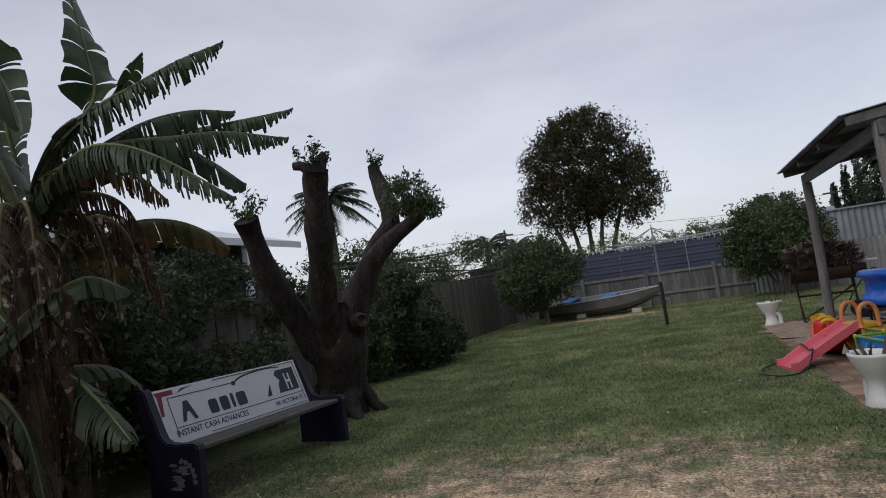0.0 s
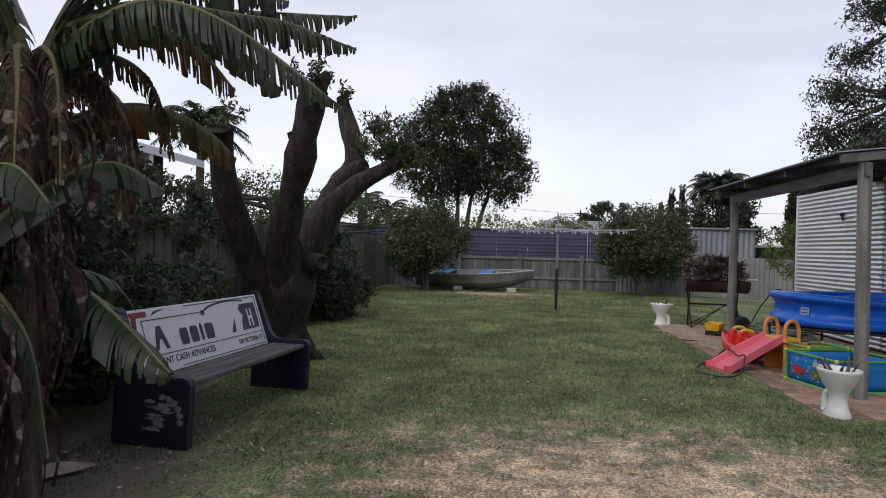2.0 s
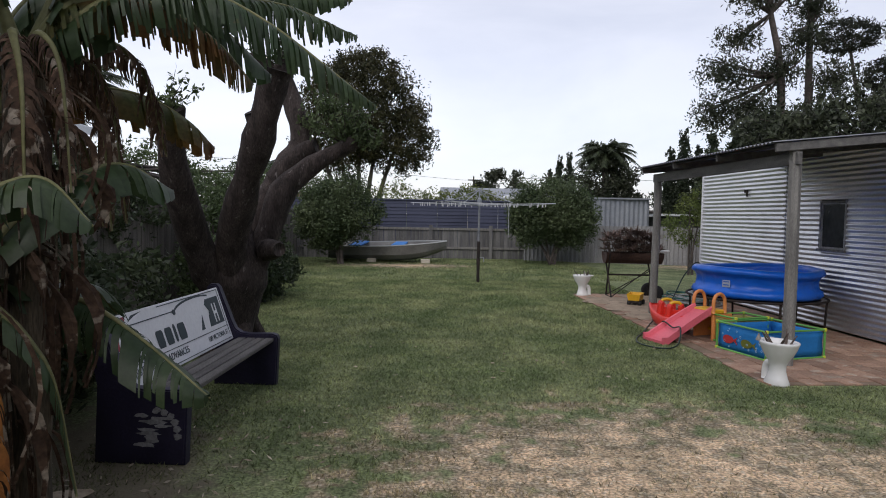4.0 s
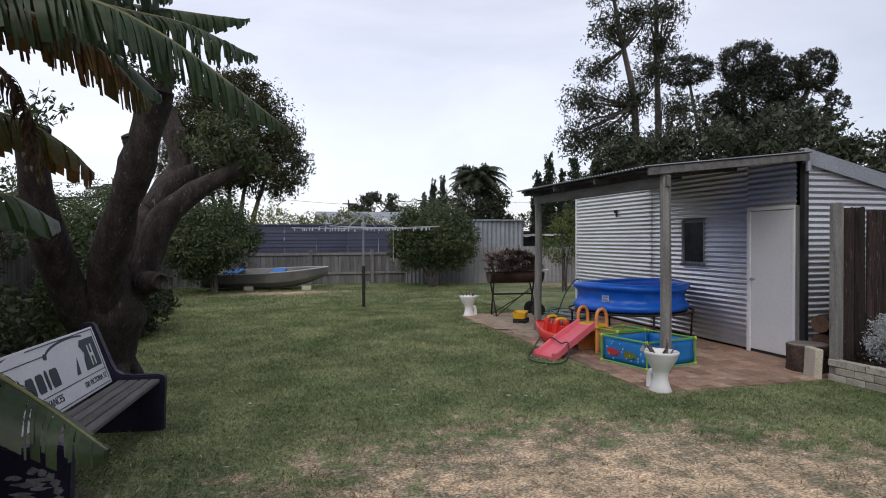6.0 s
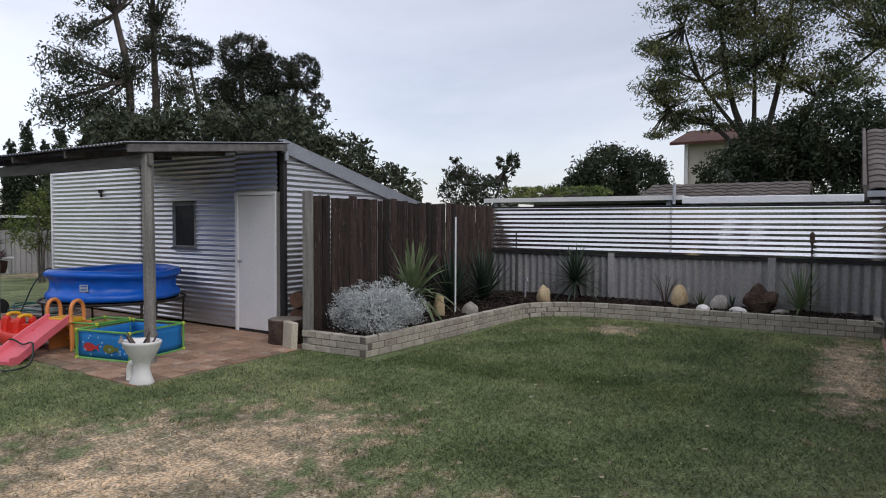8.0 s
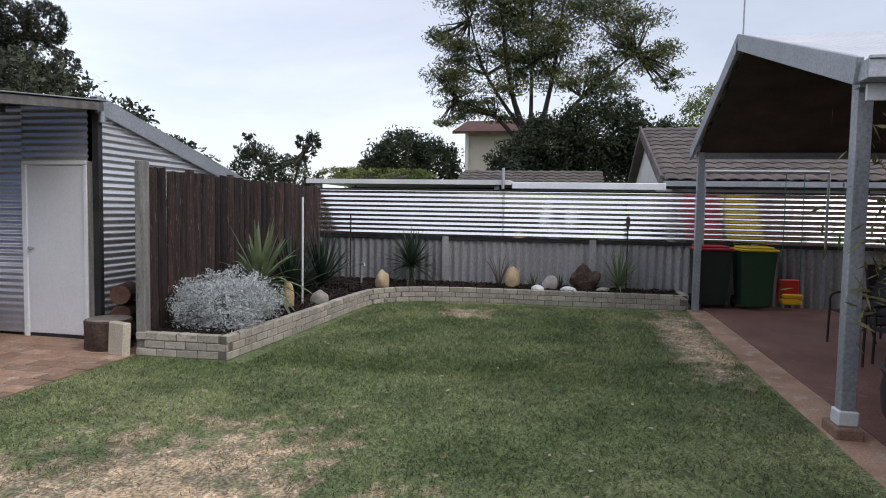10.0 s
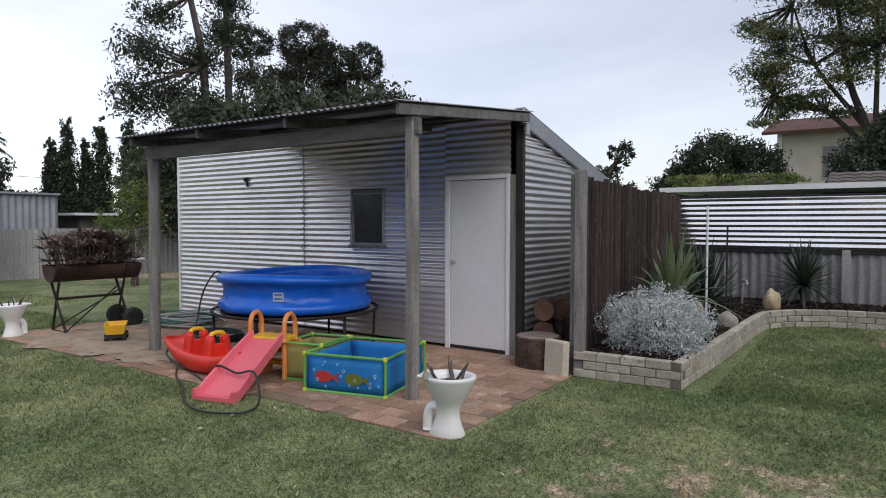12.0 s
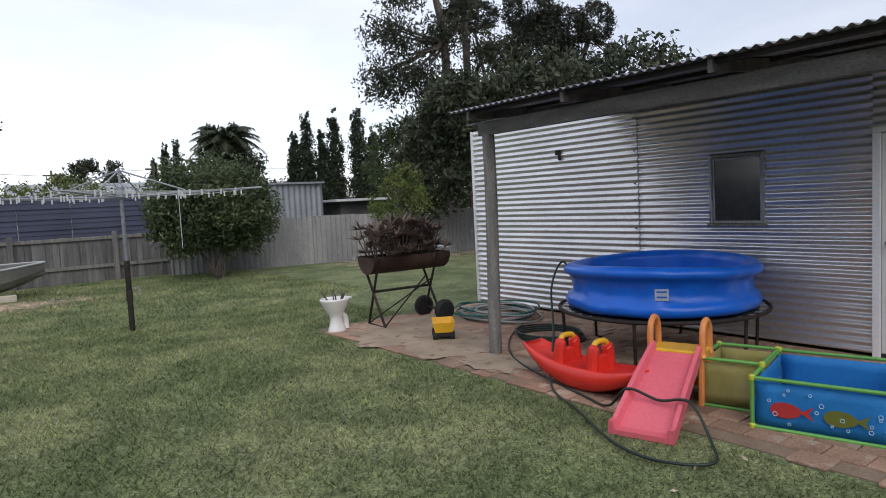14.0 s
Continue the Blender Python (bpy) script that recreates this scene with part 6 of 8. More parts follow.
for k, (x, y, z, r, n) in enumerate(((-4.68, 6.2, 2.7, 0.2, 260), (-3.68, 6.2, 3.1, 0.2, 320), (-3.97, 8.3, 3.45, 0.14, 140), (-3.15, 7.6, 2.62, 0.3, 1700), (-3.35, 7.7, 2.9, 0.2, 420), (-2.9, 7.6, 2.5, 0.2, 300), (-3.6, 8.1, 2.75, 0.2, 260), (-4.2, 7.0, 2.0, 0.15, 60))):
    rt = np.random.default_rng(40 + k)
    shoots = bmesh.new()
    cs = []
    for q in range(max(5, n // 30)):
        d = rt.normal(size=3)
        d[2] = abs(d[2]) + 0.7
        d /= np.linalg.norm(d)
        e = np.array((x, y, z - r * 0.6)) + d * r * rt.uniform(0.9, 2.0)
        tube(shoots, [Vector((x, y, z - r * 0.6)), Vector(e)], [0.006, 0.002], 4)
        u = rt.uniform(0.2, 1.0, (30, 1))
        cs.append(np.array((x, y, z - r * 0.6)) * (1 - u) + e * u + rt.normal(size=(30, 3)) * 0.03)
    part("regrowth_wood", shoots, BARK, tree)
    ob = quad_mesh("regrowth", leaf_quads(rt, np.concatenate(cs), 0.075, 0.026), LEAF_GREEN)
    ob.parent = tree
    tagged(ob, kind="stuff")


# ---- banana clump ----
def banana_leaf(parent, ctrl, width, mat, seed, droop=0.6, tear=0.3, strips=58, fall=0.9):
    """A torn leaf: a midrib with strips hanging at both sides."""
    r = random.Random(seed)
    pts = curve_pts(ctrl, strips)
    part("midrib", tubed(pts, [0.006 + 0.03 * (1 - i / strips) ** 1.6 for i in range(strips + 1)], 6), BANANA_RIB, parent, "", True)
    bm = bmesh.new()
    for side in (-1, 1):
        i = 5
        while i < strips:
            torn = r.random() < tear
            span = 1 if torn else r.choice((2, 3, 5))
            j = min(i + span, strips)
            hang = min(1.5, max(0.05, droop + r.uniform(-0.3, 0.3) * (0.3 + tear)))
            sweep = r.uniform(0.1, 0.35)
            short = r.uniform(0.68, 1.06) if torn else r.uniform(0.92, 1.04)
            thin = r.uniform(0.5, 0.95) if torn else 0.95
            mid_p = (pts[i] + pts[j]) / 2
            grid = []
            for q in range(j - i + 1):
                u = (i + q) / strips
                p = pts[i + q]
                d = (pts[min(i + q + 1, strips)] - pts[max(i + q - 1, 0)]).normalized()
                s = d.cross(Vector((0, 0, 1)))
                s = (s.normalized() if s.length > 0.05 else Vector((1, 0, 0))) * side
                env = (4 * u * (1 - u)) ** 0.35 * (1 if u < 0.88 else 0.5 + 0.5 * (1 - u) / 0.12)
                w = width * env * short
                row = []
                for k in range(5):
                    f = k / 4
                    bend = hang * (0.35 + 0.65 * f) * fall
                    root = p.lerp(mid_p, (1 - thin) * f)
                    row.append(bm.verts.new(root + s * (w * f * math.cos(bend)) + Vector((0, 0, 1)) * (-w * f * math.sin(bend) + 0.02 * math.sin(f * 3)) + d * w * sweep * f))
                grid.append(row)
            for a, b in zip(grid, grid[1:]):
                for k in range(4):
                    bm.faces.new((a[k], b[k], b[k + 1], a[k + 1]))
            i = j
    return part("leaf", bm, mat, parent, "", True)


def banana_plant(label, x, y, h, r0, seed):
    t = empty("banana_plant", label, "banana plant", "banana clump")
    bm = limb(bmesh.new(), [(x, y, -0.05), (x + 0.03, y + 0.02, h * 0.5), (x + 0.02, y + 0.05, h)], r0, r0 * 0.62, 12, 14, 0.15, seed)
    part("stem", bm, BANANA_STEM, t, "shaggy brown-green banana stem", True)
    r = random.Random(seed)
    for k in range(84):
        a, z0 = r.uniform(0, math.tau), h * (r.uniform(0.6, 1.0) if k % 3 else r.uniform(0.2, 0.6))
        ln = min(r.uniform(0.3, 1.1), z0 * 0.9)
        bm = bmesh.new()
        prev = None
        w, reach = r.choice((0.01, 0.016, 0.024, 0.055)), r.uniform(0.04, 0.36) * min(1, z0 / h + 0.1)
        for i in range(8):
            u = i / 7
            rad = r0 * 0.7 + reach * math.sin(u * 2.4) + 0.03
            c = Vector((x + rad * math.cos(a + 0.2 * u), y + rad * math.sin(a + 0.2 * u), z0 + 0.10 * math.sin(u * 3) - ln * u))
            tw = a + 1.2 * math.sin(u * 4 + k)
            s = Vector((-math.sin(tw), math.cos(tw), 0)) * w * (0.6 + 0.4 * math.sin(u * 9 + k)) * (1 - 0.6 * u)
            row = [bm.verts.new(c - s), bm.verts.new(c + Vector((math.cos(a), math.sin(a), 0)) * 0.015), bm.verts.new(c + s)]
            if prev:
                bm.faces.new((prev[0], prev[1], row[1], row[0]))
                bm.faces.new((prev[1], prev[2], row[2], row[1]))
            prev = row
        part("dry_leaf", bm, BANANA_DRY, t, "dead brown hanging leaf")
    return t


b1 = banana_plant("tall banana plant with torn green leaves beside the bench", -4.29, 3.1, 2.3, 0.125, 51)
C1 = (-4.27, 3.15, 2.3)
banana_leaf(b1, [C1, (-4.13, 3.17, 2.46), (-3.78, 3.21, 2.69), (-3.5, 3.25, 2.71), (-3.14, 3.3, 2.55), (-2.63, 3.38, 2.18)], 0.25, BANANA, 1, 1.35, 0.95, 96)
banana_leaf(b1, [C1, (-4.05, 3.3, 2.66), (-3.82, 3.52, 2.82), (-3.45, 3.82, 2.86), (-3.17, 4.05, 2.88), (-2.8, 4.35, 2.8)], 0.23, BANANA, 2, 1.4, 0.97, 90)
banana_leaf(b1, [C1, (-4.12, 3.25, 2.62), (-3.84, 3.4, 3.03), (-3.55, 3.56, 3.22), (-3.27, 3.72, 3.38), (-2.97, 3.89, 3.5)], 0.22, BANANA, 3, 1.3, 0.95, 80)
banana_leaf(b1, [C1, (-4.08, 3.4, 2.66), (-3.91, 3.61, 2.88), (-3.72, 3.86, 3.06), (-3.51, 4.12, 3.15), (-3.31, 4.39, 3.15)], 0.22, BANANA, 4, 1.35, 0.9, 70)
banana_leaf(b1, [C1, (-4.1, 3.3, 2.8), (-3.95, 3.55, 3.2), (-4.0, 3.58, 3.6), (-4.1, 3.55, 4.2)], 0.24, BANANA, 5, 0.15, 0.08)
banana_leaf(b1, [C1, (-4.05, 3.3, 2.9), (-3.8, 3.6, 3.2), (-3.55, 3.68, 3.5)], 0.13, BANANA, 27, 0.3, 0.1, 40)
banana_leaf(b1, [C1, (-4.1, 3.2, 2.58), (-3.86, 3.29, 2.66), (-3.66, 3.36, 2.62), (-3.46, 3.43, 2.5), (-3.29, 3.49, 2.3)], 0.22, BANANA_OLD, 28, 1.3, 0.95, 70)
banana_leaf(b1, [C1, (-4.6, 3.2, 2.9), (-4.95, 3.2, 3.3), (-5.4, 3.2, 3.3), (-5.8, 3.2, 2.9)], 0.32, BANANA, 6, 0.9, 0.5)
banana_leaf(b1, [C1, (-4.4, 2.9, 2.9), (-4.5, 2.5, 3.3), (-4.7, 2.0, 3.4), (-4.8, 1.6, 3.1)], 0.30, BANANA, 7, 0.8, 0.4)
b2 = banana_plant("shorter banana plant with low drooping leaves by the bench", -4.38, 2.75, 1.35, 0.075, 52)
C2 = (-4.36, 2.8, 1.3)
banana_leaf(b2, [C2, (-4.28, 3.2, 1.24), (-4.09, 3.25, 1.18), (-3.88, 3.2, 1.08), (-3.66, 3.15, 0.93), (-3.4, 3.08, 0.73)], 0.25, BANANA, 8, 1.1, 0.55)
banana_leaf(b2, [C2, (-4.15, 2.52, 1.6), (-3.99, 2.54, 1.72), (-3.85, 2.55, 1.73), (-3.70, 2.57, 1.56)], 0.2, BANANA, 9, 0.9, 0.08)
banana_leaf(b2, [C2, (-4.2, 3.0, 1.6), (-4.02, 3.2, 1.80), (-3.88, 3.34, 1.85), (-3.70, 3.48, 1.72)], 0.24, BANANA, 10, 0.8, 0.2)
banana_leaf(b2, [C2, (-4.2, 2.78, 1.2), (-4.08, 2.81, 1.06), (-3.99, 2.84, 0.85), (-3.92, 2.87, 0.35)], 0.12, BANANA, 11, 0.8, 0.5)
banana_leaf(b2, [C2, (-4.5, 2.5, 1.8), (-4.9, 2.3, 1.9), (-5.3, 2.2, 1.5)], 0.26, BANANA, 12, 0.8, 0.3)
banana_leaf(b2, [C2, (-4.3, 3.3, 1.25), (-4.25, 3.7, 1.2), (-4.2, 3.95, 1.0)], 0.2, BANANA, 29, 0.7, 0.1)
BANANA_ORANGE = material("orange_dead_leaf", (0.26, 0.09, 0.02), (0.42, 0.17, 0.035), 0.7, 0, 4, 40, 0.2, thin=0.3, vary=0.15, world_space=True)
banana_leaf(b2, [C2, (-4.16, 2.62, 0.95), (-4.1, 2.58, 0.7), (-4.08, 2.55, 0.3)], 0.09, BANANA_ORANGE, 37, 1.0, 0.4, 30)
b3 = banana_plant("dark banana plant behind, hung with dead leaves", -4.93, 3.85, 2.15, 0.14, 53)
C3 = (-4.91, 3.88, 2.12)
banana_leaf(b3, [C3, (-4.72, 3.95, 2.7), (-4.37, 4.05, 3.02), (-3.8, 4.23, 3.05), (-3.4, 4.36, 3.07), (-2.85, 4.55, 3.1)], 0.22, BANANA, 13, 1.35, 0.95, 80)
banana_leaf(b3, [C3, (-4.75, 3.95, 2.75), (-4.42, 4.07, 3.0), (-3.9, 4.32, 2.96), (-3.66, 4.43, 2.81), (-3.4, 4.54, 2.56)], 0.27, BANANA, 14, 1.1, 0.3)
banana_leaf(b3, [C3, (-4.78, 4.14, 2.26), (-4.62, 4.26, 2.36), (-4.42, 4.4, 2.42), (-4.2, 4.57, 2.38), (-4.0, 4.71, 2.25), (-3.86, 4.81, 2.08)], 0.26, BANANA_OLD, 16, 1.25, 0.6, 64)
banana_leaf(b3, [C3, (-5.0, 3.7, 2.9), (-5.0, 3.6, 3.5), (-4.95, 3.5, 4.0)], 0.28, BANANA, 15, 0.25, 0.2)
banana_leaf(b3, [C3, (-5.2, 4.2, 2.4), (-5.4, 4.7, 2.4), (-5.6, 5.2, 2.0)], 0.28, BANANA_OLD, 17, 0.9, 0.6)
banana_leaf(b3, [C3, (-5.2, 3.5, 2.7), (-5.4, 3.2, 3.0), (-5.5, 2.9, 2.8)], 0.28, BANANA, 24, 1.1, 0.8)
b4 = banana_plant("leaning banana plant among dead leaves", -4.78, 2.3, 2.0, 0.10, 54)
C4 = (-4.76, 2.35, 1.95)
banana_leaf(b4, [C4, (-4.62, 2.3, 2.6), (-4.4, 2.25, 3.1), (-4.1, 2.25, 3.25)], 0.28, BANANA, 18, 0.9, 0.4)
banana_leaf(b4, [C4, (-4.8, 2.0, 2.6), (-4.8, 1.6, 2.9), (-4.8, 1.2, 2.7)], 0.3, BANANA, 19, 0.8, 0.4)
banana_leaf(b4, [C4, (-4.72, 2.5, 2.7), (-4.7, 2.6, 3.5), (-4.6, 2.65, 4.1)], 0.3, BANANA, 20, 0.2, 0.3)
banana_leaf(b4, [C4, (-4.62, 2.6, 2.8), (-4.42, 2.85, 3.4), (-4.22, 3.0, 3.38), (-4.1, 3.06, 2.9)], 0.27, BANANA, 36, 0.9, 0.15)
# dead leaves folded down against the stems
for plant, top, ctrl, w, seed in (
        (b1, C1, [(-4.1, 3.45, 2.5), (-3.97, 3.75, 2.42), (-3.9, 3.95, 1.95)], 0.17, 21), (b1, C1, [(-4.22, 2.98, 2.4), (-4.12, 2.86, 2.15), (-4.08, 2.8, 1.6)], 0.2, 22),
        (b1, C1, [(-4.15, 3.4, 2.4), (-4.05, 3.55, 2.2), (-4.0, 3.62, 1.55)], 0.17, 31), (b1, C1, [(-4.25, 3.5, 2.4), (-4.2, 3.75, 2.2), (-4.18, 3.85, 1.5)], 0.18, 32),
        (b1, C1, [(-4.16, 3.08, 2.42), (-4.05, 3.04, 2.25), (-4.0, 3.02, 1.7)], 0.16, 33), (b3, C3, [(-4.8, 4.2, 2.3), (-4.7, 4.6, 2.1), (-4.65, 4.8, 1.5)], 0.2, 23),
        (b3, C3, [(-4.7, 4.05, 2.5), (-4.5, 4.3, 2.4), (-4.4, 4.45, 1.85)], 0.2, 34), (b3, C3, [(-4.62, 4.0, 2.45), (-4.4, 4.15, 2.3), (-4.3, 4.25, 1.7)], 0.2, 35),
        (b4, C4, [(-4.55, 2.6, 2.2), (-4.4, 2.75, 2.0), (-4.33, 2.85, 1.4)], 0.2, 25), (b4, C4, [(-4.55, 2.1, 2.1), (-4.42, 1.95, 1.7), (-4.38, 1.9, 1.1)], 0.2, 26)):
    banana_leaf(plant, [top] + ctrl, w, BANANA_DRY, seed, 1.4, 1.0, 42)
fallen = empty("banana_sheath", "pale dry banana leaf sheath lying on the soil", "fallen leaf")
bm = bmesh.new()
rows = []
for i in range(9):
    u = i / 8
    x, y = -4.5 + 0.28 * u, 3.3 + 0.36 * u
    half = 0.05 * math.sin(0.35 + u * 2.5)
    rows.append([bm.verts.new((x, y, 0.03 + 0.03 * math.sin(u * 3)))] + [bm.verts.new((x - q * half * 0.8, y + q * half * 0.6, 0.025 + 0.05 * math.sin(u * 3) * (q > 0))) for q in (-1, 1)])
for a, b in zip(rows, rows[1:]):
    bm.faces.new((a[1], a[0], b[0], b[1]))
    bm.faces.new((a[0], a[2], b[2], b[0]))
thicken(bm, 0.006)
part("sheath", bm, FALLEN, fallen)

# ---- shrubs ----
def shrub(name, label, category, blobs, n, size, mat, seed, clumps=90, stems=5, hang=0.0, shell=0.55, clump=0.2):
    t = empty(name, label, category)
    x, y = blobs[0][0], blobs[0][1]
    bm = bmesh.new()
    r = random.Random(seed)
    for k in range(stems):
        b = blobs[k % len(blobs)]
        q = Vector((b[0] + r.uniform(-0.5, 0.5) * b[3], b[1] + r.uniform(-0.5, 0.5) * b[4], b[2] + 0.3 * b[5]))
        limb(bm, [(x + r.uniform(-0.12, 0.12), y + r.uniform(-0.12, 0.12), -0.05), (x * 0.6 + q.x * 0.4, y * 0.6 + q.y * 0.4, q.z * 0.45), q], 0.02 + 0.02 * b[5], 0.012, 6, 7)
    part("woody_base", bm, FAR_BARK, t)
    crown("foliage", blobs, n, size, size * 0.38, mat, t, seed, clumps, clump, hang, shell)
    return t


shrub("hedge_bush", "rounded grey-green bush before the back fence", "bush", [(-4.35, 20.6, 1.75, 1.3, 1.2, 1.15), (-4.8, 20.7, 1.4, 1.0, 1.0, 1.0)], 26000, 0.12, LEAF_HEDGE, 61, 260, 7)
shrub("hedge_bush", "rounded grey-green bush before the cement fence", "bush", [(2.65, 21.3, 1.85, 1.45, 1.2, 1.15), (3.2, 21.2, 1.5, 1.0, 1.0, 0.95), (2.0, 21.4, 1.5, 0.9, 0.9, 0.9)], 28000, 0.12, LEAF_HEDGE, 62, 260, 8)
shrub("fence_bush", "dark leafy bush along the side fence", "bush", [(-5.6, 12.6, 0.6, 0.6, 1.0, 0.6), (-5.75, 14.4, 0.55, 0.5, 1.0, 0.55)], 9000, 0.1, LEAF_FENCE, 63, 90)
shrub("fence_bush", "tall dark leafy bush along the side fence", "bush", [(-5.5, 11.1, 1.15, 0.5, 0.65, 1.1), (-5.55, 10.4, 0.7, 0.45, 0.6, 0.7)], 8000, 0.1, LEAF_GREEN, 64, 90)
shrub("fence_bush", "dark low bush behind the bench", "bush", [(-5.3, 5.2, 0.6, 0.6, 1.0, 0.6), (-5.4, 6.8, 0.65, 0.6, 0.9, 0.6)], 7000, 0.1, LEAF_FENCE, 65, 80)
shrub("fence_bush", "dark climbing bush over the side fence", "bush", [(-5.9, 5.6, 1.55, 0.6, 0.9, 0.75), (-6.0, 4.2, 1.7, 0.7, 1.1, 0.95)], 11000, 0.11, LEAF_FENCE, 66, 110)
shrub("fence_bush", "dark bush under the banana plants", "bush", [(-5.5, 2.6, 0.9, 0.8, 1.3, 0.9), (-5.6, 0.9, 1.0, 0.8, 1.2, 1.0)], 7000, 0.12, LEAF_FENCE, 67, 80)
# Bush added to darken the shaded gaps between the banana stems.
shrub("fence_bush", "dark bush added to stand for shade among the banana stems", "bush", [(-5.0, 3.2, 0.6, 0.4, 0.8, 0.6), (-5.2, 4.6, 1.0, 0.45, 0.7, 0.8), (-5.3, 3.4, 1.3, 0.4, 0.8, 0.7)], 8000, 0.12, LEAF_FENCE, 70, 90)
shrub("fence_bush", "tall dark bush before the side fence", "bush", [(-5.0, 11.6, 0.9, 0.5, 0.6, 0.95), (-5.1, 11.4, 1.7, 0.3, 0.35, 0.45), (-4.9, 12.4, 0.5, 0.5, 0.7, 0.5)], 9000, 0.1, LEAF_FENCE, 71, 90)
shrub("fence_bush", "dark loose bush beyond the side fence", "bush", [(-6.5, 8.6, 1.75, 0.5, 1.1, 0.6), (-6.5, 9.9, 1.6, 0.5, 0.9, 0.5), (-6.5, 7.3, 1.9, 0.5, 0.9, 0.75)], 9000, 0.1, LEAF_FENCE, 72, 100)
shrub("lime_shrub", "small yellow-green shrub behind the shed corner", "shrub", [(6.0, 18.2, 1.55, 0.75, 0.75, 0.75), (6.3, 18.4, 2.0, 0.5, 0.5, 0.5)], 4200, 0.09, LEAF_LIME, 68, 50)
shrub("lime_shrub", "light green shrubs beyond the blue fence", "shrub", [(-3.0, 30, 2.1, 2.2, 1.0, 1.0), (0.5, 31, 2.1, 2.4, 1.0, 0.95), (4.0, 31, 2.0, 2.0, 1.0, 0.9)], 9000, 0.16, LEAF_LIME, 69, 120)
yucca("low strappy plant on the side fence border", -5.3, 14.6, 0, 30, 0.5, 0.03, LEAF_YUCCA_DARK, 0.02, 31, 0.5)


# ---- trees beyond the fences ----
def big_tree(name, label, base, trunks, blobs, n, size, mat, seed, clumps=140, clump=0.2, hang=0.3, shell=0.5, slim=0.34, bark=FAR_BARK):
    """trunks: lists of points with a radius at foot; leaves in blobs."""
    t = empty(name, label, "tree")
    bm = bmesh.new()
    for k, (r0, pts) in enumerate(trunks):
        limb(bm, pts, r0, r0 * 0.3, 8, 12, 0.1, k + seed)
    r = random.Random(seed)
    for b in blobs:
        near = min((Vector(p) for _, pts in trunks for p in pts), key=lambda p: (p - Vector(b[:3])).length)
        for q in range(4):
            tip = Vector(b[:3]) + Vector((r.uniform(-0.7, 0.7) * b[3], r.uniform(-0.7, 0.7) * b[4], r.uniform(-0.2, 0.7) * b[5]))
            limb(bm, [near, near.lerp(tip, 0.5) + Vector((0, 0, -0.1 * b[5])), tip], 0.05 + 0.018 * b[5], 0.015, 5, 6)
    part("trunk", bm, bark, t, "", True)
    crown("crown", blobs, n, size, size * slim, mat, t, seed, clumps, clump, hang, shell)
    return t


big_tree("round_tree", "dense round dark tree with many thin trunks", (-5, 40, 0),
         [(0.22, [(-5 + 0.4 * k, 40 + 0.3 * math.sin(k * 2), 0), (-5 + 0.7 * k, 40, 3.2), (-5 + 1.25 * k, 40 + 0.5 * math.sin(k), 6.5)]) for k in (-2.2, -1.1, 0, 0.9, 2.0)],
         [(-4.7, 40, 8.1, 3.9, 3.6, 3.1), (-6.4, 40, 6.2, 2.6, 2.6, 2.2), (-2.8, 40, 6.2, 2.6, 2.6, 2.2), (-4.7, 39.5, 9.8, 2.3, 2.2, 1.8)], 48000, 0.24, LEAF_ROUND, 71, 260, 0.16, 0.4, 0.58)
big_tree("gum_tree", "tall open gum tree behind the shed", (12, 23, 0),
         [(0.2, [(11.7, 23.1, 0), (11.6, 23.1, 4), (11.5, 23, 7.0), (11.0, 23, 9.2), (10.4, 22.9, 11.6)]), (0.19, [(13.0, 23.5, 0), (12.95, 23.5, 5), (12.85, 23.5, 9), (12.8, 23.5, 13)])],
         [(9.5, 23.2, 7.0, 1.2, 1.0, 0.9), (9.2, 23.4, 5.5, 1.0, 0.9, 0.9), (10.4, 23.1, 5.8, 1.3, 1.1, 1.1), (11.6, 22.9, 4.8, 1.7, 1.2, 1.3), (9.9, 23.2, 8.3, 1.0, 0.8, 0.6), (11.4, 23, 7.2, 1.1, 0.9, 0.9), (12.2, 23, 8.3, 0.9, 0.9, 0.7),
          (13.7, 23.3, 7.0, 1.2, 1.0, 0.9), (10.4, 22.9, 9.8, 1.1, 0.9, 0.8), (12.9, 23.4, 9.6, 1.1, 0.9, 0.8), (11.7, 23.1, 10.6, 1.2, 0.9, 0.9), (13.3, 23.4, 11.0, 1.0, 0.8, 0.7), (10.0, 22.9, 11.4, 0.9, 0.7, 0.7), (11.3, 23, 12.2, 1.0, 0.8, 0.7), (12.7, 23.4, 12.6, 1.1, 0.8, 0.8), (13.4, 23.6, 5.2, 1.4, 1.1, 1.2)],
         26000, 0.17, LEAF_DARK, 72, 520, 0.17, 0.6, 0.05)
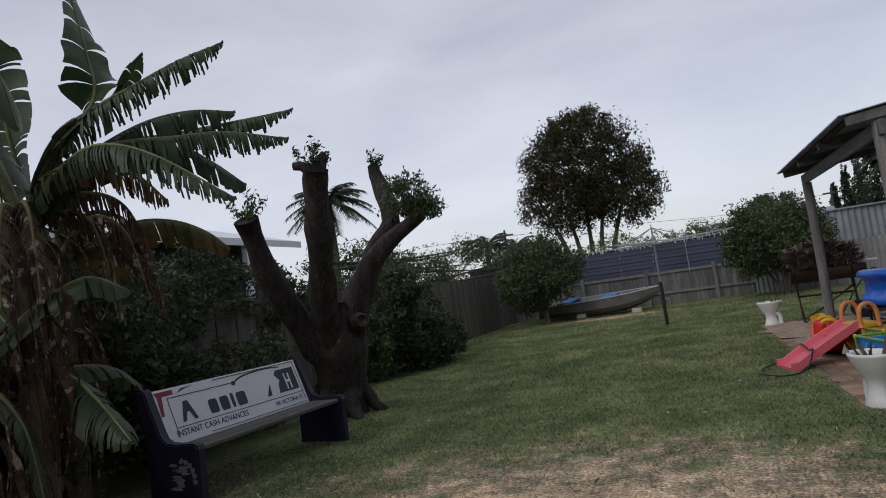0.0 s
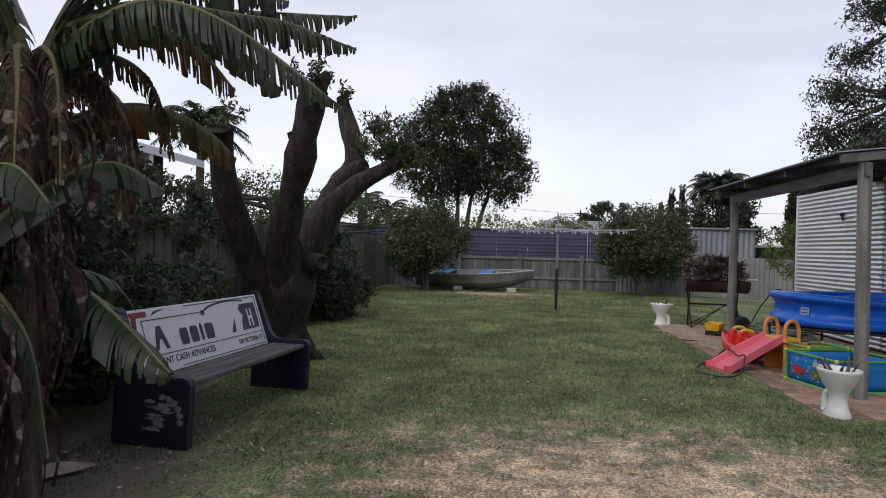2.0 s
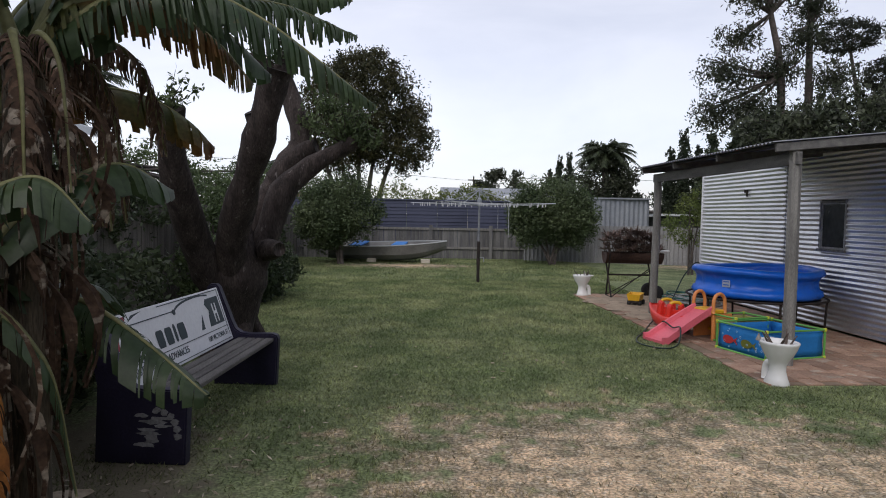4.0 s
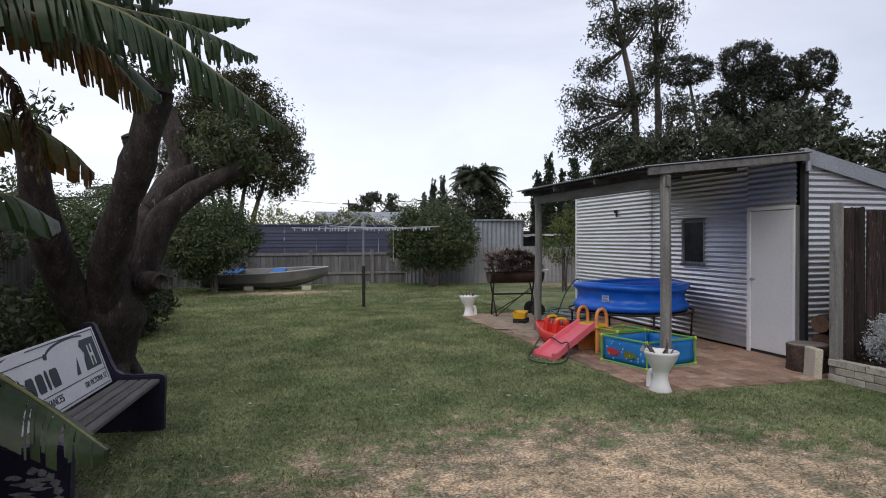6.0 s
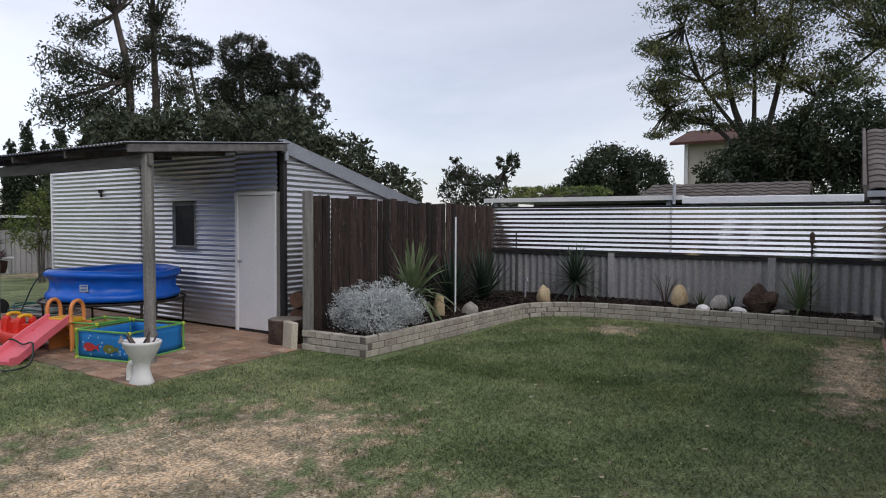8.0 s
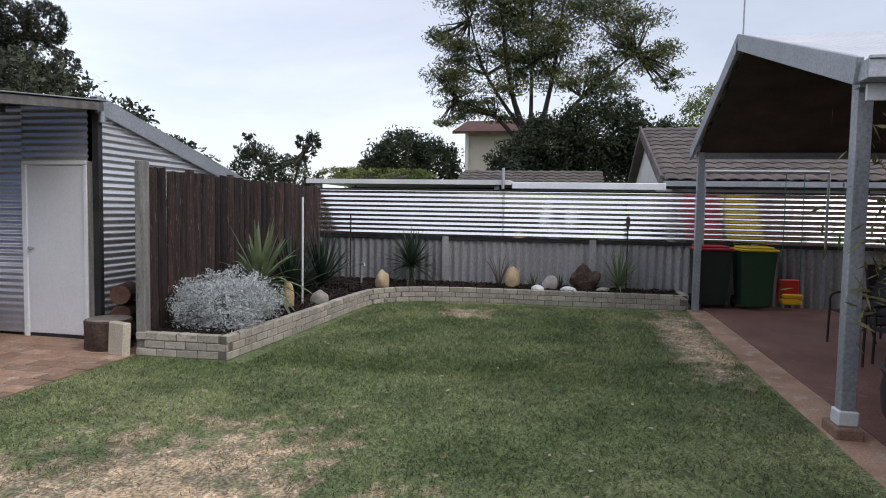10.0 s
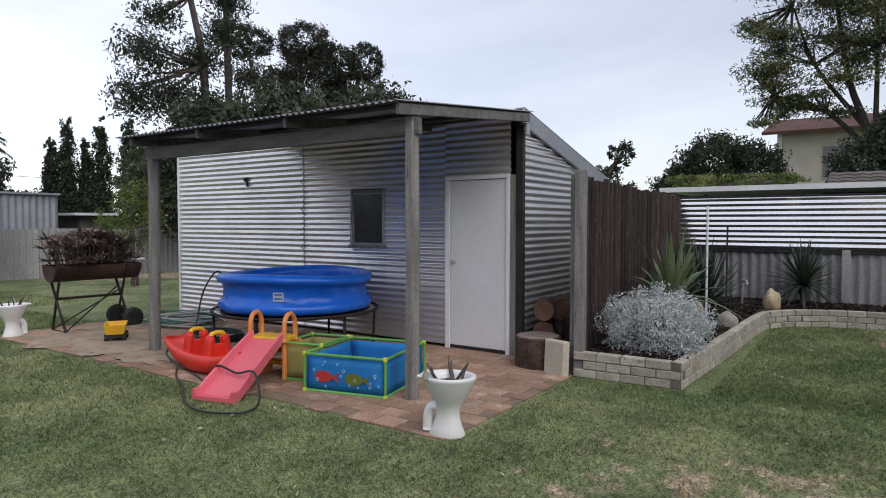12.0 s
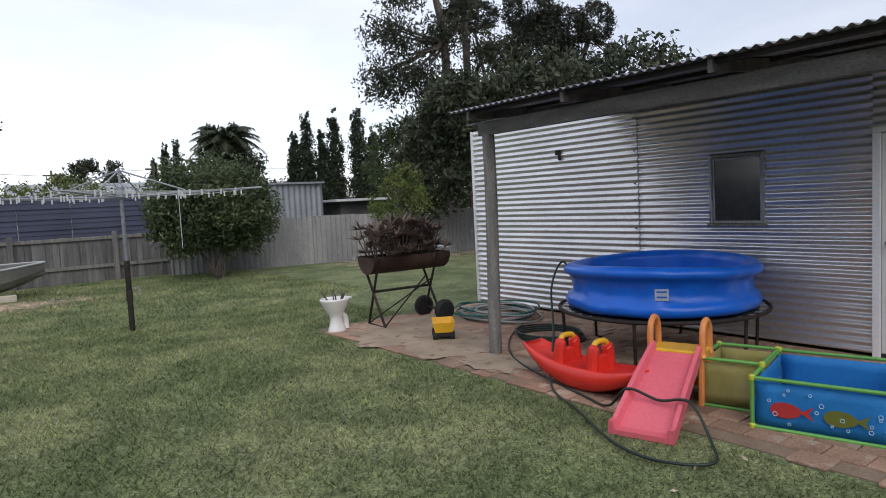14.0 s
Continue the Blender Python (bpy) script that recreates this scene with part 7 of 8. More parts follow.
big_tree("gum_tree", "large domed dark gum tree behind the shed", (21.5, 28, 0),
         [(0.4, [(21.5, 28.3, 0), (21.5, 28.3, 5), (21.2, 28.4, 9.6)]), (0.36, [(21.8, 28, 0), (22.6, 27.2, 6), (23.5, 26.3, 9.3)]), (0.22, [(20.6, 29, 0), (19.9, 29.5, 5), (19.2, 30, 9.9)])],
         [(19.0, 30.1, 10.6, 1.5, 1.5, 0.8), (21.3, 28.2, 10.7, 1.5, 1.5, 1.1), (22.5, 27.3, 9.7, 1.5, 1.4, 1.2), (23.6, 26.1, 9.9, 1.0, 1.0, 1.1), (24.3, 25.6, 8.2, 0.6, 0.6, 0.8), (21.6, 28.0, 8.9, 1.9, 1.7, 1.7), (22.6, 27.0, 7.2, 1.9, 1.7, 1.6), (20.3, 29.1, 8.6, 1.0, 1.0, 0.8), (21.0, 28.6, 6.8, 1.9, 1.7, 1.3)],
         60000, 0.17, LEAF_DOME, 73, 420, 0.14, 0.4, 0.62)
big_tree("shade_tree", "broad leafy tree close behind the shed", (12.6, 16.2, 0),
         [(0.25, [(12.4, 16.4, 0), (12.2, 16.6, 2.0), (11.6, 17, 3.8)]), (0.22, [(12.8, 16, 0), (13.2, 15.6, 2.0), (13.6, 15.2, 3.6)])],
         [(8.9, 18.9, 4.0, 1.3, 1.3, 1.1), (10.6, 17.8, 4.2, 1.7, 1.5, 1.3), (12.6, 16.2, 4.4, 1.7, 1.6, 1.25), (14.1, 14.8, 3.6, 1.2, 1.3, 1.1), (15.0, 13.4, 2.7, 1.0, 1.2, 0.9), (11.4, 17.4, 2.6, 2.2, 1.6, 1.4), (8.4, 20.0, 2.6, 1.3, 1.3, 1.5)],
         30000, 0.2, LEAF_SHADE, 74, 230, 0.18, 0.3, 0.45, 0.42)
big_tree("leafy_tree", "dark leafy trees beyond the cement fence", (12.5, 25.5, 0),
         [(0.2, [(12.0, 26, 0), (12.0, 26, 2), (11.8, 26, 3.6)]), (0.2, [(13.9, 25.5, 0), (14.0, 25.5, 2.4), (14.0, 25.5, 4.2)])],
         [(11.6, 26, 3.3, 1.5, 1.5, 1.6), (13.8, 25.5, 4.3, 1.9, 1.8, 1.9), (12.7, 25.6, 2.3, 2.2, 1.7, 1.6)], 26000, 0.2, LEAF_GREEN, 75, 220, 0.18, 0.4, 0.45)
def tiers(blobs):
    """Flat overlapping sprays in place of each rounded mass."""
    r = random.Random(77)
    out = []
    for x, y, z, rx, ry, rz in blobs:
        for k in (-1, 0, 1):
            out.append((x + r.uniform(-0.5, 0.5), y + r.uniform(-0.6, 0.6), z + k * rz * 0.6, rx * r.uniform(0.75, 1.1), ry * r.uniform(0.75, 1.15), rz * 0.42))
    return out


big_tree("feathery_tree", "large spreading feathery tree behind the neighbours' roofs", (26.5, 3.6, 0),
         [(0.2, [(26.5, 3.7, 0), (26.3, 3.7, 4.2), (26.2, 4.5, 7.0), (26, 5.0, 10.5)]), (0.18, [(26.5, 3.5, 0), (26.4, 3.3, 4.2), (26.4, 2.7, 7.5), (26.2, 2.2, 11.5)]), (0.13, [(26.5, 3.6, 4.0), (26.5, 5.2, 5.8), (26.3, 7.0, 6.6)]), (0.13, [(26.5, 3.4, 4.2), (26.5, 1.4, 6.6), (26.3, -0.8, 8.4)]), (0.1, [(26.4, 3.6, 5.0), (26.2, 3.6, 8.0), (26.2, 3.7, 12.5)]), (0.1, [(26.4, 4.0, 5.2), (26.2, 5.6, 7.6), (26.2, 6.4, 10.0)])],
         tiers([(26.3, 6.9, 6.9, 1.2, 1.3, 0.8), (26.0, 6.4, 8.2, 1.3, 1.5, 1.0), (26.2, 7.4, 9.2, 1.1, 0.9, 0.7), (26.2, 4.6, 7.6, 1.4, 1.6, 1.1), (26.2, 4.4, 9.4, 1.6, 1.8, 1.3), (26.0, 5.8, 10.6, 1.5, 1.7, 1.2), (26.2, 2.4, 7.8, 1.4, 1.6, 1.1), (26.3, 0.6, 7.4, 1.3, 1.4, 0.9), (26.1, 2.0, 9.6, 1.6, 1.9, 1.3), (26.2, -0.2, 9.0, 1.4, 1.7, 1.1), (26.2, -1.6, 8.2, 1.1, 1.0, 0.7), (26.0, 3.4, 11.4, 1.8, 2.2, 1.3), (26.2, 0.4, 10.8, 1.5, 1.7, 1.1), (26.2, 5.8, 12.2, 1.4, 1.6, 1.0), (26.2, 1.8, 12.6, 1.6, 1.9, 1.0), (26.2, 7.2, 5.8, 0.9, 0.9, 0.5), (26.3, 5.4, 6.1, 0.9, 1.1, 0.6), (26.2, -2.0, 7.2, 0.7, 0.7, 0.4)]),
         60000, 0.19, LEAF_FEATHER, 76, 1500, 0.18, 0.0, 0.0, 0.28, DARK_BARK)
big_tree("dark_tree", "dark rounded trees beyond the neighbours' carport", (23, 8.5, 0),
         [(0.2, [(23, 8.5, 0), (23, 8.5, 2), (23, 8.4, 3.6)])],
         [(22.9, 8.4, 3.5, 1.4, 1.4, 1.3), (22.8, 9.6, 2.7, 1.2, 1.2, 1.1), (23.2, 7.2, 3.2, 1.3, 1.2, 1.2), (22.8, 8.8, 1.8, 1.5, 2.0, 1.2)], 30000, 0.19, LEAF_DARKBUSH, 77, 260)
big_tree("dark_tree", "dark dense tree behind the tiled roof", (22, 0.6, 0),
         [(0.24, [(22, 0.6, 0), (22, 0.6, 2.4), (21.9, 0.6, 4.2)])],
         [(21.8, 0.7, 4.4, 1.5, 1.7, 1.5), (21.8, 2.4, 4.0, 1.3, 1.4, 1.2), (21.6, -1.0, 3.9, 1.3, 1.3, 1.1), (21.6, 3.6, 3.2, 1.1, 1.3, 1.0), (21.8, 0.6, 2.6, 1.5, 2.6, 1.5)], 42000, 0.19, LEAF_DARKBUSH, 78, 340)
big_tree("lime_tree", "yellow-green tree far behind the tiled roof", (36, -6, 0), [(0.25, [(36, -6, 0), (36, -6, 3), (36, -6, 6)])],
         [(36.3, -5.8, 7.0, 1.8, 2.0, 1.8), (36.3, -4.0, 5.4, 1.5, 1.6, 1.3), (36.3, -8.2, 6.0, 2, 2.4, 1.6)], 14000, 0.22, LEAF_LIME, 79, 110)
big_tree("small_tree", "small open-leaved tree behind the shed", (17.6, 11.3, 0), [(0.1, [(17.6, 11.3, 0), (17.6, 11.3, 1.6), (17.7, 11.8, 3)]), (0.09, [(17.6, 11.2, 0), (17.6, 11, 1.6), (17.7, 10.5, 3.4)])],
         [(17.7, 12.2, 2.9, 0.8, 0.9, 0.8), (17.7, 10.9, 2.6, 0.9, 1.0, 0.7), (17.7, 10.3, 3.6, 0.5, 0.45, 0.5), (17.6, 12.5, 3.6, 0.45, 0.4, 0.45)], 5200, 0.16, LEAF_DARK, 80, 60)
big_tree("vine", "light green creeper along the neighbours' carport roof", (12, 6.6, 0), [(0.05, [(11.5, 6.6, 0), (11.5, 6.6, 1.5), (11.5, 6.4, 2.2)])],
         [(11.6, 6.6, 2.35, 0.5, 0.7, 0.16), (11.6, 5.5, 2.35, 0.4, 0.9, 0.12)], 4000, 0.09, LEAF_LIME, 81, 50)
big_tree("round_tree", "distant rounded dark tree", (9, 70, 0), [(0.4, [(8.9, 70, 0), (8.9, 70, 2.5), (8.9, 70, 4.5)])], [(8.9, 70, 4.0, 3.4, 3.0, 2.7)], 7000, 0.4, LEAF_DARK, 82, 70)
big_tree("leafy_tree", "distant dark trees along the skyline", (40, 75, 0), [(0.4, [(38, 78, 0), (38, 78, 2.5), (38, 78, 4.5)])], [(-14, 80, 2.4, 10, 3, 2.2), (6, 82, 2.2, 12, 3, 2.0), (30, 74, 2.4, 9, 3, 2.4), (44, 70, 2.4, 12, 3, 2.6), (-30, 60, 2.5, 9, 3, 2.6)], 16000, 0.5, LEAF_DARK, 83, 160)
for k, (x, y, top, w) in enumerate(((24.4, 59.4, 10.3, 0.95), (25.6, 58.8, 8.8, 0.7), (26.6, 58.2, 10.5, 0.9), (23.4, 60, 8.6, 0.8), (28.5, 57.1, 10.8, 1.1), (29.6, 56.4, 8.6, 0.9), (18.2, 82, 9.6, 0.8), (19.6, 82.4, 10.2, 0.8), (16.9, 82, 7.8, 0.7))):
    pt = empty("poplar", "tall narrow columnar poplar on the skyline", "tree", "row of poplars")
    part("trunk", tubed([(x, y, 0), (x, y, top * 0.8)], [0.16, 0.04], 6), FAR_BARK, pt)
    crown("crown", [(x, y, top * 0.3, w * 1.15, w, top * 0.28), (x, y, top * 0.58, w * 0.95, w, top * 0.27), (x, y, top * 0.83, w * 0.55, w * 0.6, top * 0.18)], 8000, 0.26, 0.13, LEAF_POPLAR, pt, 90 + k, 90, 0.2, -0.6, 0.2)


# ---- palms ----
def palm(label, x, y, h, r, fronds, ln, seed, full=1.0):
    t = empty("palm", label, "palm")
    part("trunk", limb(bmesh.new(), [(x, y, 0), (x, y, h * 0.5), (x, y, h)], r, r * 0.8, 10, 10, 0.1, seed), FAR_BARK, t, "", True)
    rg = np.random.default_rng(seed)
    for k in range(fronds):
        a = k * 2.399
        e = 1.25 - 1.5 * (k / fronds) * full
        pts = [Vector((x + ln * u * math.cos(a) * (0.5 + 0.5 * math.cos(e)), y + ln * u * math.sin(a) * (0.5 + 0.5 * math.cos(e)), h + ln * (math.sin(e) * u * 0.9 - 0.55 * u * u))) for u in np.linspace(0, 1, 9)]
        bm = tubed(pts, [0.03 * ln / 2 * (1 - 0.8 * i / 8) for i in range(9)], 4)
        for i in range(2, 9):
            for q in range(4):
                p = pts[i - 1].lerp(pts[i], q / 4)
                d = (pts[i] - pts[i - 1]).normalized()
                for s in (-1, 1):
                    side = d.cross(Vector((0, 0, 1))).normalized() * s
                    l2 = ln * 0.24 * (1.1 - abs(i - 5) / 7)
                    tip = p + side * l2 * 0.75 + d * l2 * 0.45 - Vector((0, 0, l2 * rg.uniform(0.2, 0.6)))
                    w = d * 0.022 * ln
                    bm.faces.new([bm.verts.new(v) for v in (p - w, p + w, tip)])
        part("frond", bm, LEAF_PALM, t)
    return t


palm("feathery palm beyond the side fence", -15.2, 26.6, 6.6, 0.2, 30, 2.2, 5)
palm("small palm beyond the side fence", -9.2, 31.5, 3.6, 0.16, 22, 1.7, 6)
palm("small palm beyond the side fence", -8.2, 33.5, 3.4, 0.16, 20, 1.6, 8)
big_tree("palm_thicket", "broad dark palm-topped thicket on the skyline", (16.1, 57, 0), [(0.4, [(16, 57, 0), (16, 57, 3.5), (16, 57, 6.5)])], [(16.2, 57, 5.0, 3.0, 2.6, 2.6), (16.4, 57, 3.0, 3.0, 2.6, 2.6), (16.0, 57, 7.0, 2.0, 2, 1.4)], 13000, 0.4, LEAF_DARK, 84, 90)
palm("palm crown above the thicket", 16.0, 56.6, 7.4, 0.35, 34, 3.0, 7, 0.95)
big_tree("leafy_tree", "dark leafy tree over the side neighbours", (-10, 15.5, 0), [(0.2, [(-10, 16, 0), (-10, 16, 1.6), (-10, 16, 2.8)])], [(-9.4, 17.5, 2.4, 1.6, 2.0, 1.2), (-9.0, 21.5, 2.1, 1.5, 2.2, 1.1), (-8.6, 26, 2.3, 1.8, 2.0, 1.4), (-6.4, 29, 2.0, 2.2, 1.4, 1.2)], 16000, 0.16, LEAF_GREEN, 85, 130)


# ---- neighbours' houses ----
def house(name, label, x0, x1, y0, y1, z, wall, roof, axis, rise, over=0.35, gable=None):
    """A gabled house; axis 'x' or 'y' is the way its ridge runs."""
    t = empty(name, label, "house")
    part("wall", boxed(x0, x1, y0, y1, 0, z), wall, t)
    bm = bmesh.new()
    if axis == "y":
        xm = (x0 + x1) / 2
        prof = [(x0 - over, z - 0.06), (xm, z + rise), (x1 + over, z - 0.06), (x1 + over, z - 0.2), (xm, z + rise - 0.16), (x0 - over, z - 0.2)]
        a = [bm.verts.new((p[0], y0 - over, p[1])) for p in prof]
        b = [bm.verts.new((p[0], y1 + over, p[1])) for p in prof]
    else:
        ym = (y0 + y1) / 2
        prof = [(y0 - over, z - 0.06), (ym, z + rise), (y1 + over, z - 0.06), (y1 + over, z - 0.2), (ym, z + rise - 0.16), (y0 - over, z - 0.2)]
        a = [bm.verts.new((x0 - over, p[0], p[1])) for p in prof]
        b = [bm.verts.new((x1 + over, p[0], p[1])) for p in prof]
    for k in range(6):
        bm.faces.new((a[k], a[(k + 1) % 6], b[(k + 1) % 6], b[k]))
    bm.faces.new((a[0], a[1], a[4], a[5]))
    bm.faces.new((a[1], a[2], a[3], a[4]))
    bm.faces.new((b[0], b[1], b[4], b[5]))
    bm.faces.new((b[1], b[2], b[3], b[4]))
    bmesh.ops.recalc_face_normals(bm, faces=bm.faces)
    part("roof", bm, roof, t)
    if axis == "y":
        for yy, o in ((y0, -0.04), (y1, 0.04)):
            bm = bmesh.new()
            bm.faces.new([bm.verts.new(p) for p in ((x0, yy, z - 0.01), (x1, yy, z - 0.01), ((x0 + x1) / 2, yy, z + rise - 0.12))])
            thicken(bm, 0.02)
            part("gable", bm, gable or wall, t)
    else:
        for xx in (x0, x1):
            bm = bmesh.new()
            bm.faces.new([bm.verts.new(p) for p in ((xx, y0, z - 0.01), (xx, y1, z - 0.01), (xx, (y0 + y1) / 2, z + rise - 0.12))])
            thicken(bm, 0.02)
            part("gable", bm, gable or wall, t)
    return t


BOARD = material("white_weatherboard", (0.6, 0.6, 0.59), (0.68, 0.68, 0.66), 0.8, 0, 2, 40, 0.1, vary=0.05)
h1 = house("house", "neighbour's tiled house with a white weatherboard gable", 10.7, 19.7, -9.0, -0.3, 2.25, BOARD, TILE, "y", 1.5, 0.25, BOARD)
for k in range(4):
    part("board_joint", boxed(11.2 + 1.15 * k, 19.2 - 1.15 * k, -0.30, -0.285, 2.36 + 0.3 * k, 2.375 + 0.3 * k), DARK_WALL, h1)


def tile_rows(parent, x0, y0, z0, dx, dz, ylen, n, mat):
    """Courses of wavy roof tiles laid up a slope that rises along x."""
    for i in range(n):
        bm = bmesh.new()
        cnt = int(ylen / 0.055)
        lo, hi = [], []
        for k in range(cnt + 1):
            yy = y0 + k * 0.055
            w = 0.028 * abs(math.sin(k * math.pi / 5))
            lo.append(bm.verts.new((x0 + dx * i - 0.02, yy, z0 + dz * i + w)))
            hi.append(bm.verts.new((x0 + dx * (i + 1), yy, z0 + dz * (i + 1) + w - 0.02)))
        for k in range(cnt):
            bm.faces.new((lo[k], lo[k + 1], hi[k + 1], hi[k]))
        thicken(bm, 0.018)
        part("tile_course", bm, mat, parent)


tile_rows(h1, 10.43, -9.2, 2.22, 0.4, 0.132, 9.1, 12, TILE)
part("verge", boxed(0, 4.95, -0.03, 0.03, 0.0, 0.07, 0.01, pose(10.43, -0.06, 2.24, 0, -18.2, 0)), TILE, h1)
part("gutter", boxed(10.3, 10.42, -9.2, -0.1, 2.1, 2.2), ROOF_GREY, h1)
h2 = house("house", "low tiled wing behind the rear fence", 12.4, 16.0, 1.1, 4.2, 2.12, DARK_WALL, TILE, "y", 0.5, 0.2)
tile_rows(h2, 12.2, 0.9, 2.09, 0.32, 0.085, 3.5, 6, TILE)
h3 = house("house", "two-storey cream house with a terracotta roof among trees", 32.0, 40.0, 2.0, 7.5, 5.85, CREAM_WALL, TERRACOTTA, "y", 1.1, 0.6)
part("window", boxed(31.97, 32.0, 4.4, 5.6, 3.6, 5.0), DARK_GLASS, h3)
part("downpipe", boxed(31.88, 31.98, 7.3, 7.45, 0, 5.8), WHITE_PAINT, h3)
cp = empty("neighbour_carport", "neighbour's flat metal carport roof behind the rear fence", "carport")
part("roof_sheet", boxed(10.0, 12.6, 2.75, 6.95, 2.10, 2.16), WHITE_ROOF, cp)
part("fascia", boxed(9.93, 10.0, 2.75, 6.95, 2.08, 2.17), BOARD, cp, "cream fascia board")
# Dark wall added to stand for the shade under the carport roof.
part("rear_wall", boxed(12.6, 12.7, 2.75, 6.95, 0, 2.1), DARK_WALL, cp)
for yy in (3.0, 6.7):
    part("post", boxed(10.1, 10.19, yy, yy + 0.09, 0, 2.1), STEEL, cp)
cp2 = empty("neighbour_awning", "pale metal awning with a broad gutter behind the rear fence", "awning")
part("roof_sheet", boxed(9.75, 12.4, -0.05, 2.7, 2.06, 2.11), WHITE_ROOF, cp2)
part("gutter", boxed(9.62, 9.75, -0.05, 2.7, 1.995, 2.12, 0.01), WHITE_ROOF, cp2, "pale folded gutter")
for yy in (0.1, 2.5):
    part("post", boxed(9.9, 9.98, yy, yy + 0.08, 0, 2.06), STEEL, cp2)
# Added dark backing that paints the shadow gap below the awning.
part("rear_wall", boxed(12.2, 12.3, -0.05, 2.7, 0, 2.05), DARK_WALL, cp2)
part("chimney_pipe", tubed([(9.9, 2.9, 2.0), (9.9, 2.9, 2.4)], 0.03, 8), STEEL, cp2)
h4 = house("house", "side neighbour's dark house with a white metal roof", -15.0, -8.4, 5.2, 11.7, 3.1, DARK_WALL, WHITE_ROOF, "y", 1.0, 0.55)
part("window", boxed(-8.41, -8.37, 7.6, 9.2, 1.0, 2.2), DARK_GLASS, h4)
part("column", boxed(-8.0, -7.88, 10.35, 10.47, 0, 2.95), WHITE_PAINT, h4)
house("house", "distant low house with a grey roof", 2.0, 12.0, 58, 66, 2.4, CREAM_WALL, ROOF_GREY, "x", 1.9, 0.5)
house("garden_shed", "small distant white gabled shed", 4.0, 6.4, 44.5, 47, 2.2, WHITE_PAINT, WHITE_ROOF, "y", 0.9, 0.2)
house("house", "distant house with a red roof beyond the side fence", -14.5, -9.0, 44, 50, 2.0, CREAM_WALL, TERRACOTTA, "x", 1.1, 0.4)
fl = empty("neighbour_shed", "low flat-roofed shed beyond the cement fence", "shed")
part("wall", boxed(8.0, 11.5, 24.6, 27, 0, 1.72), DARK_WALL, fl)
part("roof", boxed(7.7, 11.7, 24.3, 27.2, 1.74, 1.82), WHITE_ROOF, fl)
for x, y in ((15.6, 77), (26.0, 79), (-15.5, 60), (7.5, 86)):
    pp = empty("power_pole", "wooden power pole with a crossarm on the skyline", "power pole")
    part("pole", tubed([(x, y, 0), (x, y, 6.9)], [0.14, 0.1], 8), FAR_BARK, pp)
    part("crossarm", boxed(x - 0.8, x + 0.8, y - 0.06, y + 0.06, 6.3, 6.45), FAR_BARK, pp)
tagged(mesh_ob("overhead_wire", tubed(curve_pts([(-30, 60, 6.6), (-15.5, 60, 6.3), (7.5, 86, 6.3), (15.6, 77, 6.3), (40, 80, 6.4)], 40), 0.02, 4), BLACK_STEEL), "thin overhead power wires on the skyline", "wire")

# ---- own house, patio and carport ----
structure("patio_slab", boxed(-9.5, 9.36, -9.0, -0.62, -0.1, 0.02, 0.004), RED_CONCRETE, "red concrete patio slab", "paving")
structure("patio_edge", boxed(-9.5, 8.6, -0.615, -0.30, -0.1, 0.014, 0.004), PAVER, "brick-red border along the lawn", "paving")
house_own = empty("house", "single-storey cream house with wide eaves", "house")
part("wall", boxed(-9.5, 1.72, -5.2, -1.2, 0.02, 2.32), CREAM_WALL, house_own)
part("soffit", boxed(-9.5, 2.05, -1.2, -0.60, 2.30, 2.33), SOFFIT, house_own, "pale flat soffit")
part("soffit_end", boxed(1.72, 2.05, -5.2, -1.2, 2.30, 2.33), SOFFIT, house_own)
bm = boxed(-9.5, 2.07, -0.60, -0.575, 2.26, 2.42, 0.004)
box(bm, -9.5, 2.07, -0.575, -0.46, 2.27, 2.29, 0.003)
box(bm, -9.5, 2.07, -0.475, -0.46, 2.29, 2.385, 0.003)
part("gutter", bm, GUTTER, house_own, "dark folded gutter")
bm = bmesh.new()
a = [bm.verts.new(p) for p in ((-9.5, -0.52, 2.40), (2.07, -0.52, 2.40), (2.07, -3.2, 3.5), (-9.5, -3.2, 3.5), (2.07, -5.8, 2.4), (-9.5, -5.8, 2.4))]
bm.faces.new((a[0], a[1], a[2], a[3]))
bm.faces.new((a[3], a[2], a[4], a[5]))
thicken(bm, 0.05)
part("roof", bm, TILE, house_own)
part("window", boxed(-3.2, -1.4, -1.205, -1.19, 0.9, 2.0), DARK_GLASS, house_own)

